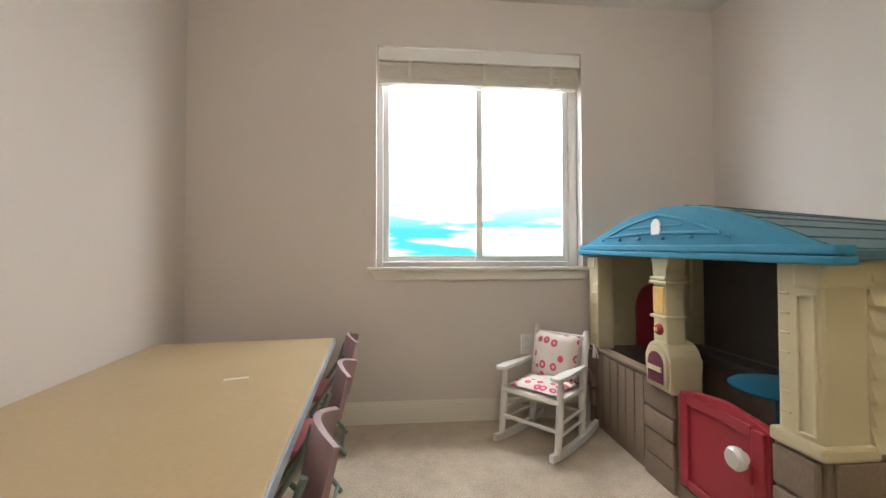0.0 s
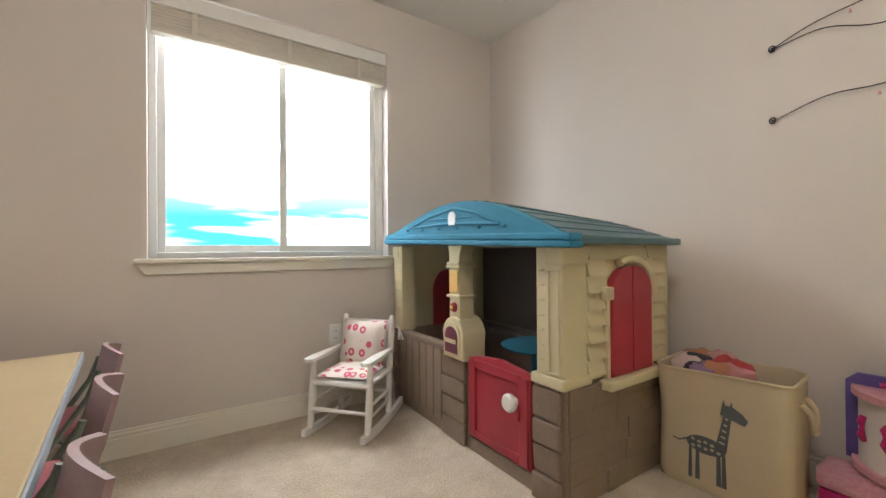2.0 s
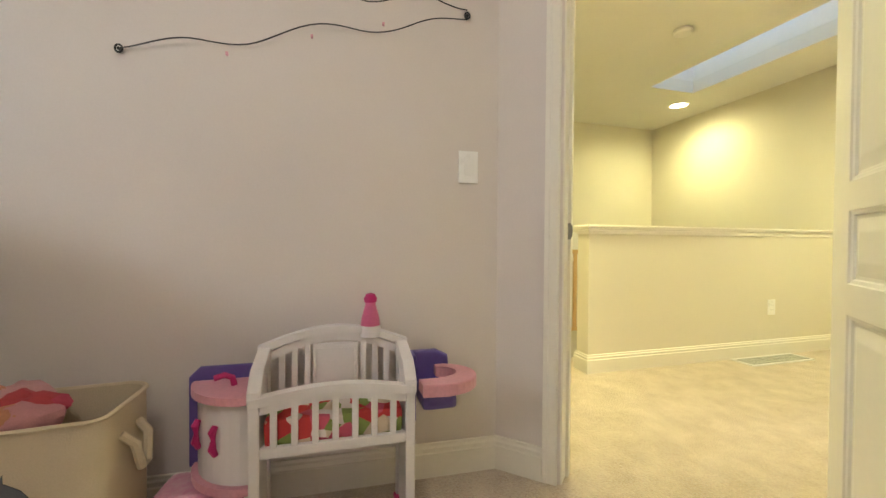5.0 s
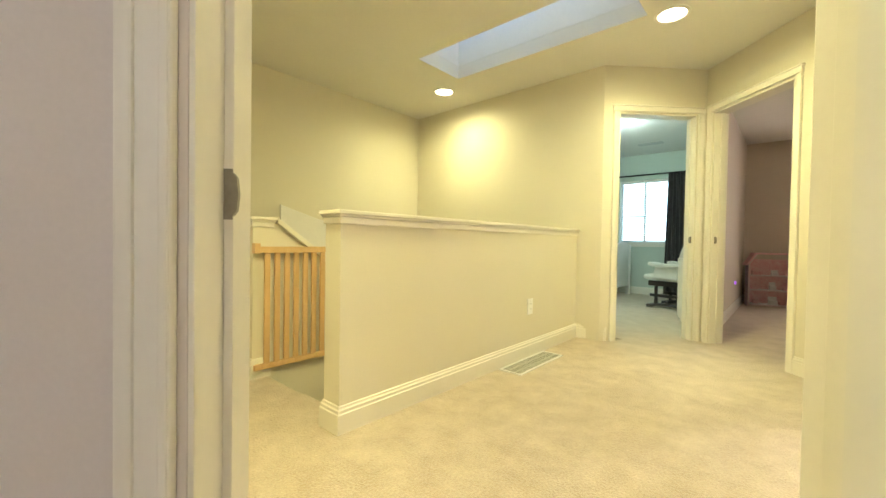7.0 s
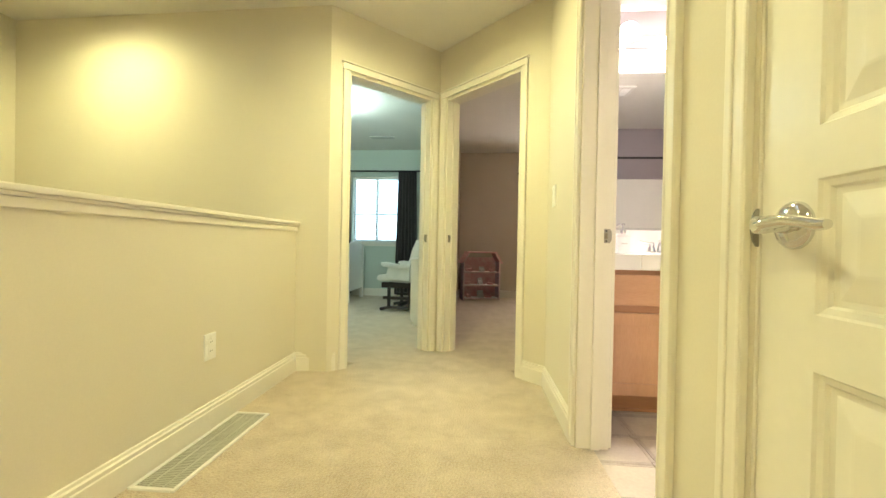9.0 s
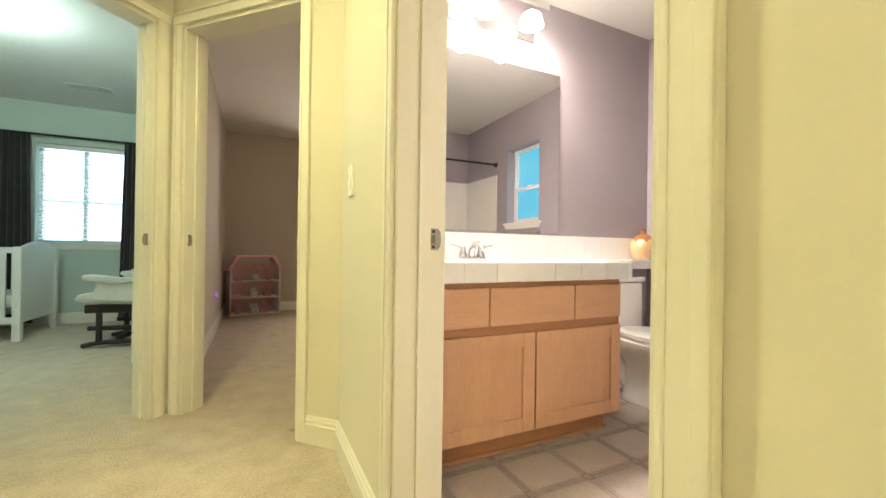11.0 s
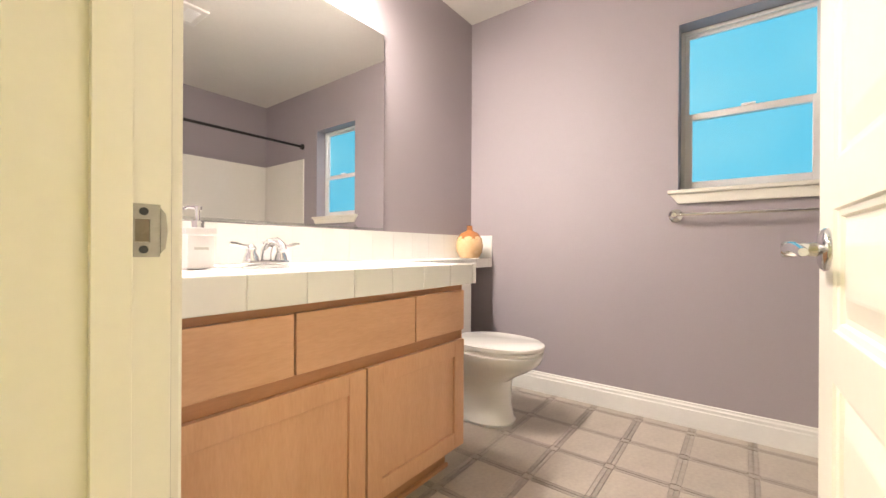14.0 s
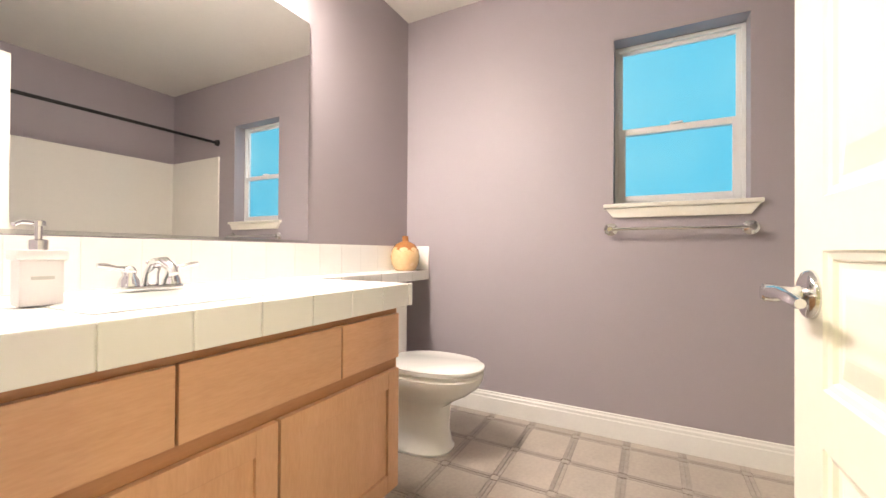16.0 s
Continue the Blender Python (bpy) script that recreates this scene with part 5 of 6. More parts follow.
# door leaf swung into the playroom
HM = Vector((3.13, -0.45, 0)) + Vector((U.x, U.y, 0)) * 0.956
door_leaf("playroom_door", "open white three-panel playroom door", Matrix.Translation((HM.x - 0.012, HM.y + 0.012, 0)) @ Matrix.Rotation(radians(134), 4, "Z"), 0.79)
strike_plate(Matrix.Translation((3.0, -0.67, 0.915)) @ Matrix.Rotation(radians(135), 4, "Z") @ Matrix.Rotation(radians(90), 4, "Z"))

# ---------- landing things ----------
def stair_gate():
    e = thing("stair_gate", "open wooden slatted safety gate at the stair head", "gate", pose(4.925, -1.53, 0, 0, 0, -90))
    wood = material("pine", (0.72, 0.49, 0.25), (0.62, 0.39, 0.18), rough=0.45, scale=4, fine=40, stretch=(8, 8, 0.7), bump=0.06)
    s = Shape()
    s.box((0.0, -0.012, 0.775), (0.80, 0.014, 0.815), 0.004)
    s.box((0.0, -0.012, 0.055), (0.80, 0.014, 0.09), 0.004)
    s.box((-0.004, -0.014, 0.772), (0.03, 0.030, 0.835), 0.003)
    s.make("rail", wood, e)
    for i in range(11):
        x = 0.06 + i * 0.064
        Shape().box((x, -0.008, 0.0905), (x + 0.034, 0.010, 0.7745), 0.003).make("slat", wood, e)
    return e


def floor_vent():
    e = thing("floor_register", "white floor air register set in the carpet", "floor vent", pose(3.872, -3.06, 0))
    s = Shape()
    W, L = 0.085, 0.315
    for lo, hi in (((-W, -L), (-W + 0.014, L)), ((W - 0.014, -L), (W, L)), ((-W + 0.0142, -L), (W - 0.0142, -L + 0.014)), ((-W + 0.0142, L - 0.014), (W - 0.0142, L))):
        s.box((*lo, -0.001), (*hi, 0.009), 0.003)
    s.make("frame", WHITE, e)
    g = Shape()
    for i in range(60):
        y = -L + 0.02 + i * (2 * L - 0.04) / 59
        g.box((-W + 0.014, y - 0.0022, 0.001), (W - 0.014, y + 0.0022, 0.005))
    for x in (-0.028, 0.028):
        g.box((x - 0.003, -L + 0.014, 0.0008), (x + 0.003, L - 0.014, 0.0056))
    tagged(g.make("grille", material("register_paint", (0.52, 0.52, 0.46), rough=0.45), e), kind="stuff")
    Shape().box((-W + 0.012, -L + 0.012, 0.0002), (W - 0.012, L - 0.012, 0.0008)).make("duct", material("duct_shadow", (0.16, 0.17, 0.16), rough=0.7), e)
    return e


def downlight(x, y):
    e = thing("recessed_downlight", "lit recessed ceiling downlight with white trim", "downlight", pose(x, y, TOP), "landing downlights")
    s = Shape()
    n = 28
    ring = [(0.112, -0.001), (0.112, -0.006), (0.090, -0.010), (0.086, -0.004), (0.086, -0.001)]
    rows = [[s.bm.verts.new((r * math.cos(2 * math.pi * k / n), r * math.sin(2 * math.pi * k / n), z)) for k in range(n)] for r, z in ring]
    for a, b in zip(rows, rows[1:]):
        for k in range(n):
            s.bm.faces.new((a[k], a[(k + 1) % n], b[(k + 1) % n], b[k]))
    s.make("trim_ring", WHITE, e, smooth=True)
    bulb = material("lit_bulb", (0.9, 0.85, 0.7), rough=0.4, emit=(1.0, 0.86, 0.55), power=14)
    Shape().lathe([(0.085, -0.0015), (0.07, -0.004), (0.02, -0.005)], n=24).make("bulb_face", bulb, e)
    return e


def smoke_detector():
    e = Shape().lathe([(0.065, 0.0), (0.066, -0.018), (0.055, -0.03), (0.03, -0.034)], n=28).make("smoke_detector", WHITE, m=pose(4.03, -2.32, TOP - 0.001), smooth=True)
    return tagged(e, "round white smoke detector on the ceiling", "smoke detector")


stair_gate()
floor_vent()
downlight(5.27, -3.62)
for x, y in ((3.14, -3.55), (3.7, -1.1)):
    copy_thing(bpy.data.objects["recessed_downlight"], pose(x, y, TOP))
smoke_detector()
plate("wall_outlet_landing", pose(3.98, -3.19, 0.38, 0, 0, -90), "white wall outlet low on the half wall", "outlet").name = "wall_outlet"
plate("light_switch", pose(2.34, -3.765, 1.15, 0, 0, 90), "white light switch on the cream landing wall")
door_leaf("closet_door", "closed white three-panel closet door with chrome lever", Matrix.Translation((2.302, -1.569, 0)) @ Matrix.Rotation(radians(-90), 4, "Z"), 0.579)
strike_lip(pose(2.34, -2.151, 0.895))
for d0, u0, at in ((A0, AU, 0.851), (B0, BU, 0.097)):
    v = d0 + u0 * at
    nrm = Vector((-u0.y, u0.x))
    q = v + nrm * 0.03
    sgn = 180 if at > 0.5 else 0
    strike_plate(Matrix.Translation((q.x, q.y, 0.915)) @ Matrix.Rotation(math.atan2(u0.y, u0.x) + radians(90), 4, "Z") @ Matrix.Rotation(radians(90 if at > 0.5 else -90), 4, "Z"))

# ---------- bathroom things ----------
MAPLE = material("maple", (0.70, 0.405, 0.235), (0.61, 0.33, 0.18), rough=0.38, scale=3, fine=26, stretch=(1.2, 6, 7), bump=0.04, coat=0.15)
MAPLEV = material("maple_upright", (0.70, 0.405, 0.235), (0.61, 0.33, 0.18), rough=0.38, scale=3, fine=26, stretch=(7, 6, 1.2), bump=0.04, coat=0.15)
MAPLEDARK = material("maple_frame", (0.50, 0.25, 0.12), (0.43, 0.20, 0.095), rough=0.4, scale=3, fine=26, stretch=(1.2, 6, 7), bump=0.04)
TILE = material("white_ceramic_tile", (0.88, 0.865, 0.835), rough=0.24, scale=2, fine=40, bump=0.01, spread=0.015, vary=0.01)
GROUT = material("grout", (0.84, 0.82, 0.78), rough=0.9, scale=20, fine=150, bump=0.2)
PORCELAIN = material("porcelain", (0.86, 0.84, 0.80), rough=0.10, scale=5, fine=40, bump=0.0, spread=0.02, coat=0.3)
CT = 0.83
X0, X1, YF, YB = 1.03, 2.195, -3.60, -4.218


def vanity():
    e = thing("vanity_cabinet", "maple bathroom vanity with white tiled counter", "vanity")
    b = Shape()
    b.box((X0 + 0.02, YB + 0.02, 0.09), (X1, YF - 0.001, 0.752), 0.002)
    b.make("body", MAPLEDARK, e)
    t = Shape()
    t.box((X0 + 0.05, YB + 0.02, 0.001), (X1, YF - 0.055, 0.09))
    t.box((X0 + 0.045, YF - 0.0545, 0.0012), (X1, YF - 0.040, 0.016), 0.004)
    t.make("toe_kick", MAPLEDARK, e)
    Shape().box((X0 + 0.016, YB + 0.02, 0.09), (X0 + 0.0195, YF + 0.003, 0.752), 0.001).make("side_panel", MAPLEV, e)
    for a, bq in ((X0 + 0.022, 1.345), (1.351, 1.806), (1.812, X1 - 0.01)):
        Shape().box((a, YF, 0.568), (bq, YF + 0.018, 0.727), 0.003).make("drawer_front", MAPLE, e)
    for a, bq in ((X0 + 0.022, 1.566), (1.574, X1 - 0.01)):
        s = Shape()
        w = 0.062
        s.box((a, YF, 0.105), (a + w, YF + 0.019, 0.530), 0.002)
        s.box((bq - w, YF, 0.105), (bq, YF + 0.019, 0.530), 0.002)
        s.box((a + w, YF + 0.0005, 0.105), (bq - w, YF + 0.0185, 0.105 + w), 0.002)
        s.box((a + w, YF + 0.0005, 0.530 - w), (bq - w, YF + 0.0185, 0.530), 0.002)
        s.box((a + w - 0.004, YF - 0.0005, 0.105 + w - 0.004), (bq - w + 0.004, YF + 0.009, 0.530 - w + 0.004))
        s.make("door", MAPLEV, e)
    # counter: bed, edge tiles, top tiles round the sink opening
    c = Shape()
    c.box((X0 - 0.02, YB + 0.012, 0.755), (X1 - 0.001, YF + 0.0402, CT + 0.0004), 0.002)
    c.box((0.048, YB + 0.0014, CT + 0.003), (X1 - 0.001, YB + 0.0105, 0.983))
    c.box((0.034, YB + 0.012, 0.775), (X0 - 0.02, -4.055, CT - 0.004), 0.002)
    c.make("counter_bed", GROUT, e)
    pitch = 0.1525
    x = X1 - 0.0005
    while x > X0 - 0.015:
        a = max(X0 - 0.028, (2.097 if x > 2.15 else x - pitch) + 0.0018)
        Shape().box((a, YF + 0.0305, 0.752), (x, YF + 0.044, CT + 0.0035), 0.004).make("edge_tile", TILE, e)
        y = YF + 0.028
        while y > YB + 0.02:
            lo = max(YB + 0.0125, y - pitch + 0.003)
            inside = not (x < 1.40 or a > 1.90 or lo > -3.68 or y < -4.06)
            if not inside:
                Shape().box((a, lo, CT - 0.004), (x, y, CT + 0.002), 0.0008).make("top_tile", TILE, e)
            y = lo - 0.003
        x = a - 0.0018
    y = YF + 0.028
    while y > -4.05:
        lo = max(-4.05, y - pitch + 0.003)
        Shape().box((X0 - 0.031, lo, 0.752), (X0 - 0.0285, y, CT + 0.001), 0.001).make("edge_tile", TILE, e)
        y = lo - 0.003
    x = X0 - 0.032
    while x > 0.05:
        a = max(0.036, x - pitch + 0.0018)
        Shape().box((a, -4.0545, 0.772), (x, -4.043, CT + 0.001), 0.005).make("edge_tile", TILE, e)
        Shape().box((a, YB + 0.0125, CT - 0.004), (x, -4.0555, CT + 0.002), 0.0015).make("top_tile", TILE, e)
        x = a - 0.0018
    x = X1
    while x > 0.06:
        a = max(0.046, x - pitch + 0.0007)
        Shape().box((a, YB + 0.001, CT + 0.0025), (x, YB + 0.012, 0.985), 0.0004).make("splash_tile", TILE, e)
        x = a - 0.0007
    Shape().box((0.031, YB + 0.0005, CT + 0.0025), (0.044, -4.045, 0.985), 0.004).make("splash_tile", TILE, e)
    # oval sink
    s = Shape()
    cx, cy = 1.645, -3.87
    s.lathe([(0.262, 0.0022), (0.258, 0.0042), (0.246, 0.0056), (0.228, 0.0040), (0.19, -0.05), (0.12, -0.115), (0.03, -0.13), (0.005, -0.131)], (cx, cy, CT), n=40, squash=(1.0, 0.76))
    s.make("basin", PORCELAIN, e, smooth=True)
    f = Shape()
    n = 40
    ring = [(cx + 0.245 * math.cos(2 * math.pi * k / n), cy + 0.186 * math.sin(2 * math.pi * k / n)) for k in range(n)]
    x0, x1, y0, y1 = 1.375, 1.915, -4.075, -3.665
    outer = []
    for px, py in ring:
        dx, dy = px - cx, py - cy
        k = min((x1 - cx if dx > 0 else cx - x0) / max(1e-6, abs(dx)), (y1 - cy if dy > 0 else cy - y0) / max(1e-6, abs(dy)))
        outer.append((cx + dx * k, cy + dy * k))
    va = [f.bm.verts.new((*p, CT + 0.0026)) for p in ring]
    vb = [f.bm.verts.new((*p, CT + 0.0026)) for p in outer]
    for k in range(n):
        f.bm.faces.new((va[k], va[(k + 1) % n], vb[(k + 1) % n], vb[k]))
    f.make("sink_surround", TILE, e)
    return e


def faucet():
    e = thing("bathroom_faucet", "chrome two-lever bathroom faucet on the sink rim", "faucet", pose(1.63, -4.055, CT + 0.0035))
    s = Shape()
    s.box((-0.078, -0.024, 0.0), (0.078, 0.026, 0.016), 0.007)
    for x in (-0.055, 0.055):
        s.lathe([(0.026, 0.015), (0.024, 0.03), (0.016, 0.045), (0.018, 0.058), (0.012, 0.068), (0.005, 0.072)], (x, 0, 0), n=18)
        d = 1 if x > 0 else -1
        s.tube([(x, 0, 0.062), (x + d * 0.03, 0.002, 0.066), (x + d * 0.055, 0.004, 0.072), (x + d * 0.075, 0.006, 0.075)], [0.008, 0.006, 0.008, 0.005], 10)
    s.tube([(0, -0.005, 0.014), (0, 0.0, 0.05), (0, 0.025, 0.078), (0, 0.07, 0.082), (0, 0.105, 0.066), (0, 0.115, 0.05)], [0.021, 0.019, 0.017, 0.015, 0.013, 0.012], 14)
    s.rod((0, -0.02, 0.016), (0, -0.02, 0.075), 0.003)
    s.ball((0, -0.02, 0.078), 0.007)
    s.make("body", CHROME, e, smooth=True)
    return e


def soap_dispenser():
    e = thing("soap_dispenser", "frosted white soap dispenser with chrome pump", "soap dispenser", pose(1.915, -3.90, CT + 0.002))
    s = Shape().box((-0.036, -0.026, 0.0), (0.036, 0.026, 0.10), 0.010)
    s.box((-0.041, -0.030, 0.095), (0.041, 0.030, 0.116), 0.006)
    s.make("bottle", WHITEP, e, smooth=True)
    Shape().box((-0.018, 0.0261, 0.055), (0.018, 0.0266, 0.062)).make("printed_bar", NICKEL, e)
    p = Shape().lathe([(0.016, 0.116), (0.016, 0.136), (0.010, 0.138), (0.006, 0.139), (0.006, 0.165), (0.011, 0.166), (0.011, 0.176), (0.006, 0.178)], n=16)
    p.tube([(0, 0, 0.171), (0.03, 0.012, 0.172), (0.042, 0.018, 0.166)], 0.0045, 8)
    p.make("pump", CHROME, e, smooth=True)
    return e


def soap_bar():
    s = Shape().ball((0, 0, 0), 0.05, (1.1, 0.75, 0.40), 18)
    ob = s.make("soap_bar", WHITEP, m=pose(2.07, -3.80, CT + 0.022, 0, 0, 20), smooth=True)
    return tagged(ob, "white rounded soap lying on the tiled counter", "soap")


def bath_mirror():
    e = thing("vanity_mirror", "large frameless mirror above the tiled backsplash", "mirror")
    Shape().box((0.895, YB + 0.001, 1.0), (2.19, YB + 0.006, 2.03)).make("glass", MIRROR, e)
    s = Shape()
    s.box((0.90, YB + 0.0005, 0.988), (2.185, YB + 0.010, 0.9995), 0.001)
    s.make("channel", CHROME, e)
    return e


def vanity_light():
    e = thing("vanity_light", "chrome vanity light bar with lit glass shades", "wall lamp")
    Shape().box((1.13, YB + 0.001, 2.17), (1.97, YB + 0.035, 2.26), 0.008).make("back_bar", CHROME, e)
    shade = material("lit_glass_shade", (0.95, 0.92, 0.88), rough=0.3, emit=(1.0, 0.90, 0.82), power=5.0)
    for x in (1.25, 1.55, 1.85):
        s = Shape().lathe([(0.02, -0.01), (0.03, -0.012), (0.055, -0.03), (0.068, -0.075), (0.072, -0.09), (0.066, -0.088), (0.05, -0.03), (0.02, -0.016)], (x, -4.06, 2.28), n=24)
        s.make("shade", shade, e, smooth=True)
        Shape().tube([(x, YB + 0.035, 2.22), (x, YB + 0.10, 2.23), (x, -4.06, 2.27)], 0.008, 8).make("arm", CHROME, e)
    return e


def toilet():
    e = thing("toilet", "white porcelain toilet with its lid down", "toilet", pose(0.56, YB, 0) @ Matrix.Diagonal((1, 0.985, 0.94, 1)))
    s = Shape()
    sec = [(0.0, 0.122, 0.27, 0.615), (0.012, 0.124, 0.27, 0.617), (0.03, 0.114, 0.28, 0.605), (0.10, 0.105, 0.29, 0.592), (0.19, 0.105, 0.29, 0.592), (0.235, 0.112, 0.28, 0.60), (0.27, 0.132, 0.25, 0.645), (0.30, 0.154, 0.22, 0.70), (0.34, 0.176, 0.20, 0.748), (0.375, 0.186, 0.20, 0.765), (0.393, 0.187, 0.20, 0.766), (0.40, 0.178, 0.21, 0.756)]
    n = 36
    rows = []
    for z, w, y0, y1 in sec:
        yc, ry = (y0 + y1) / 2, (y1 - y0) / 2
        rows.append([s.bm.verts.new((w * math.copysign(abs(math.cos(t)) ** 0.85, math.cos(t)), yc + ry * math.copysign(abs(math.sin(t)) ** 0.9, math.sin(t)), z)) for t in [2 * math.pi * k / n for k in range(n)]])
    for a, b in zip(rows, rows[1:]):
        for k in range(n):
            s.bm.faces.new((a[k], a[(k + 1) % n], b[(k + 1) % n], b[k]))
    s.bm.faces.new(rows[0][::-1])
    s.bm.faces.new(rows[-1])
    s.make("bowl", PORCELAIN, e, smooth=True)
    tk = Shape().box((-0.23, 0.02, 0.37), (0.23, 0.21, 0.73), 0.025)
    tk.box((-0.10, 0.02, 0.28), (0.10, 0.25, 0.375), 0.02)
    tk.make("tank", PORCELAIN, e, smooth=True)
    tr = Shape()
    tr.tube([(0.0, 0.36, 0.06), (0.0, 0.27, 0.17), (0.0, 0.20, 0.22), (0.0, 0.14, 0.17), (0.0, 0.12, 0.03)], [0.07, 0.098, 0.104, 0.10, 0.112], 18)
    tr.make("trapway", PORCELAIN, e, smooth=True)
    Shape().box((-0.24, 0.012, 0.7305), (0.24, 0.22, 0.765), 0.012).make("tank_lid", PORCELAIN, e, smooth=True)
    Shape().tube([(0.20, 0.2101, 0.68), (0.20, 0.228, 0.68), (0.15, 0.232, 0.675)], 0.007, 8).make("flush_lever", CHROME, e, smooth=True)

    def oval(grow):
        return [((0.185 + grow) * math.copysign(abs(math.cos(t)) ** 0.9, math.cos(t)), 0.50 + ((0.27 + grow) if math.sin(t) > 0 else 0.24 + grow) * math.sin(t)) for t in [2 * math.pi * k / 40 for k in range(40)]]
    Shape().prism(oval(0.0), 0.4005, 0.417, "z", 0.006).make("seat", PORCELAIN, e, smooth=True)
    Shape().prism(oval(0.004), 0.4205, 0.441, "z", 0.009).make("lid", PORCELAIN, e, smooth=True)
    return e


def vase():
    m = material("amber_glazed_ceramic", (0.66, 0.42, 0.20), (0.72, 0.50, 0.27), rough=0.25, scale=14, fine=60, bump=0.02, coat=0.4)
    drip = material("brown_glaze", (0.34, 0.13, 0.04), (0.42, 0.18, 0.06), rough=0.2, scale=20, fine=60, coat=0.4)
    e = thing("ceramic_jar", "small round amber glazed jar with dripping brown top", "jar", pose(0.20, -4.12, CT + 0.002) @ Matrix.Diagonal((1.28, 1.28, 1.28, 1)))
    s = Shape().lathe([(0.04, 0), (0.052, 0.006), (0.066, 0.035), (0.070, 0.065), (0.064, 0.10), (0.045, 0.125), (0.030, 0.133)], n=28)
    s.make("body", m, e, smooth=True)
    d = Shape()
    n = 28
    rows = []
    for i, (r, z) in enumerate(((0.0655, 0.1), (0.047, 0.126), (0.028, 0.136), (0.016, 0.142), (0.014, 0.155), (0.016, 0.165), (0.008, 0.168))):
        rows.append([d.bm.verts.new((r * math.cos(2 * math.pi * k / n), r * math.sin(2 * math.pi * k / n), z - (0.010 * abs(math.sin(3.5 * 2 * math.pi * k / n)) if i == 0 else 0) + 0.001)) for k in range(n)])
    for a, b in zip(rows, rows[1:]):
        for k in range(n):
            d.bm.faces.new((a[k], a[(k + 1) % n], b[(k + 1) % n], b[k]))
    d.bm.faces.new(rows[-1])
    d.make("top", drip, e, smooth=True)
    return e


def bath_window():
    e = thing("window_bathroom", "white single-hung window with frosted glass", "window", pose(0.03, -2.95, 0, 0, 0, 90), kind="structure")
    w, z0, z1 = 0.57, 1.20, 2.05
    f = Shape()
    e0 = 0.018
    for lo, hi in (((0, 0.098, z0), (e0, 0.138, z1)), ((w - e0, 0.098, z0), (w, 0.138, z1)), ((e0, 0.099, z0), (w - e0, 0.137, z0 + e0)), ((e0, 0.099, z1 - e0), (w - e0, 0.137, z1))):
        f.box(lo, hi, 0.003)
    f.make("frame", VINYL, e)
    mid = 1.585
    frost = glass("frosted_glass", (0.85, 0.97, 1.0), 0.25)
    for a, b, y, t in ((z0 + e0, mid + 0.024, 0.100, 0.034), (mid - 0.010, z1 - e0, 0.119, 0.018)):
        s = Shape()
        x0, x1 = e0, w - e0
        for lo, hi in (((x0, y, a), (x0 + t, y + 0.017, b)), ((x1 - t, y, a), (x1, y + 0.017, b)), ((x0 + t, y + 0.0005, a), (x1 - t, y + 0.0165, a + t)), ((x0 + t, y + 0.0005, b - t), (x1 - t, y + 0.0165, b))):
            s.box(lo, hi, 0.003)
        s.make("sash", VINYL, e)
        g = Shape().box((x0 + t - 0.004, y + 0.007, a + t - 0.004), (x1 - t + 0.004, y + 0.010, b - t + 0.004)).make("pane", frost, e)
        g.visible_shadow = False
    Shape().box((w / 2 - 0.028, 0.090, mid + 0.0245), (w / 2 + 0.028, 0.110, mid + 0.034), 0.003).make("latch", VINYL, e)
    s = Shape()
    s.box((-0.045, -0.03, z0 - 0.02), (w + 0.045, 0.097, z0), 0.005)
    s.prism([(-0.036, z0 - 0.021), (w + 0.036, z0 - 0.021), (w + 0.0, z0 - 0.07), (0.0, z0 - 0.07)], -0.018, -0.001, "y", 0.003)
    s.make("sill", TRIM, e)
    return e


def towel_bar():
    e = thing("towel_bar", "chrome towel bar on the mauve wall", "towel bar", pose(0.031, -2.96, 1.07, 0, 0, 90))
    s = Shape()
    for x in (0, 0.58):
        s.lathe([(0.033, 0), (0.033, 0.006), (0.024, 0.014), (0.011, 0.02), (0.011, 0.05), (0.015, 0.056), (0.012, 0.066)], n=20, m=Matrix.Translation((x, 0, 0)) @ Matrix.Rotation(radians(90), 4, "X"))
    s.rod((0, -0.056, 0), (0.58, -0.056, 0), 0.008)
    s.make("bar", CHROME, e, smooth=True)
    return e


def bathtub():
    e = thing("bathtub", "white bathtub with glossy wall surround", "bathtub")
    acr = material("white_acrylic", (0.80, 0.77, 0.70), rough=0.14, scale=4, fine=30, bump=0.02, spread=0.03)
    s = Shape()
    s.box((0.034, -2.17, 0.0), (2.196, -2.09, 0.42), 0.02)
    s.box((0.034, -2.09, 0.0), (2.196, -1.425, 0.12), 0.01)
    s.box((0.034, -1.50, 0.1), (2.196, -1.425, 0.42), 0.02)
    s.box((0.034, -2.1, 0.1), (0.10, -1.45, 0.42), 0.02)
    s.box((2.13, -2.1, 0.1), (2.196, -1.45, 0.42), 0.02)
    s.make("tub", acr, e, smooth=True)
    w = Shape()
    w.box((0.034, -1.436, 0.42), (2.196, -1.4215, 1.80), 0.004)
    w.box((0.0315, -2.17, 0.42), (0.046, -1.437, 1.80), 0.004)
    w.box((2.184, -2.17, 0.42), (2.1985, -1.437, 1.80), 0.004)
    w.make("surround", acr, e)
    return e


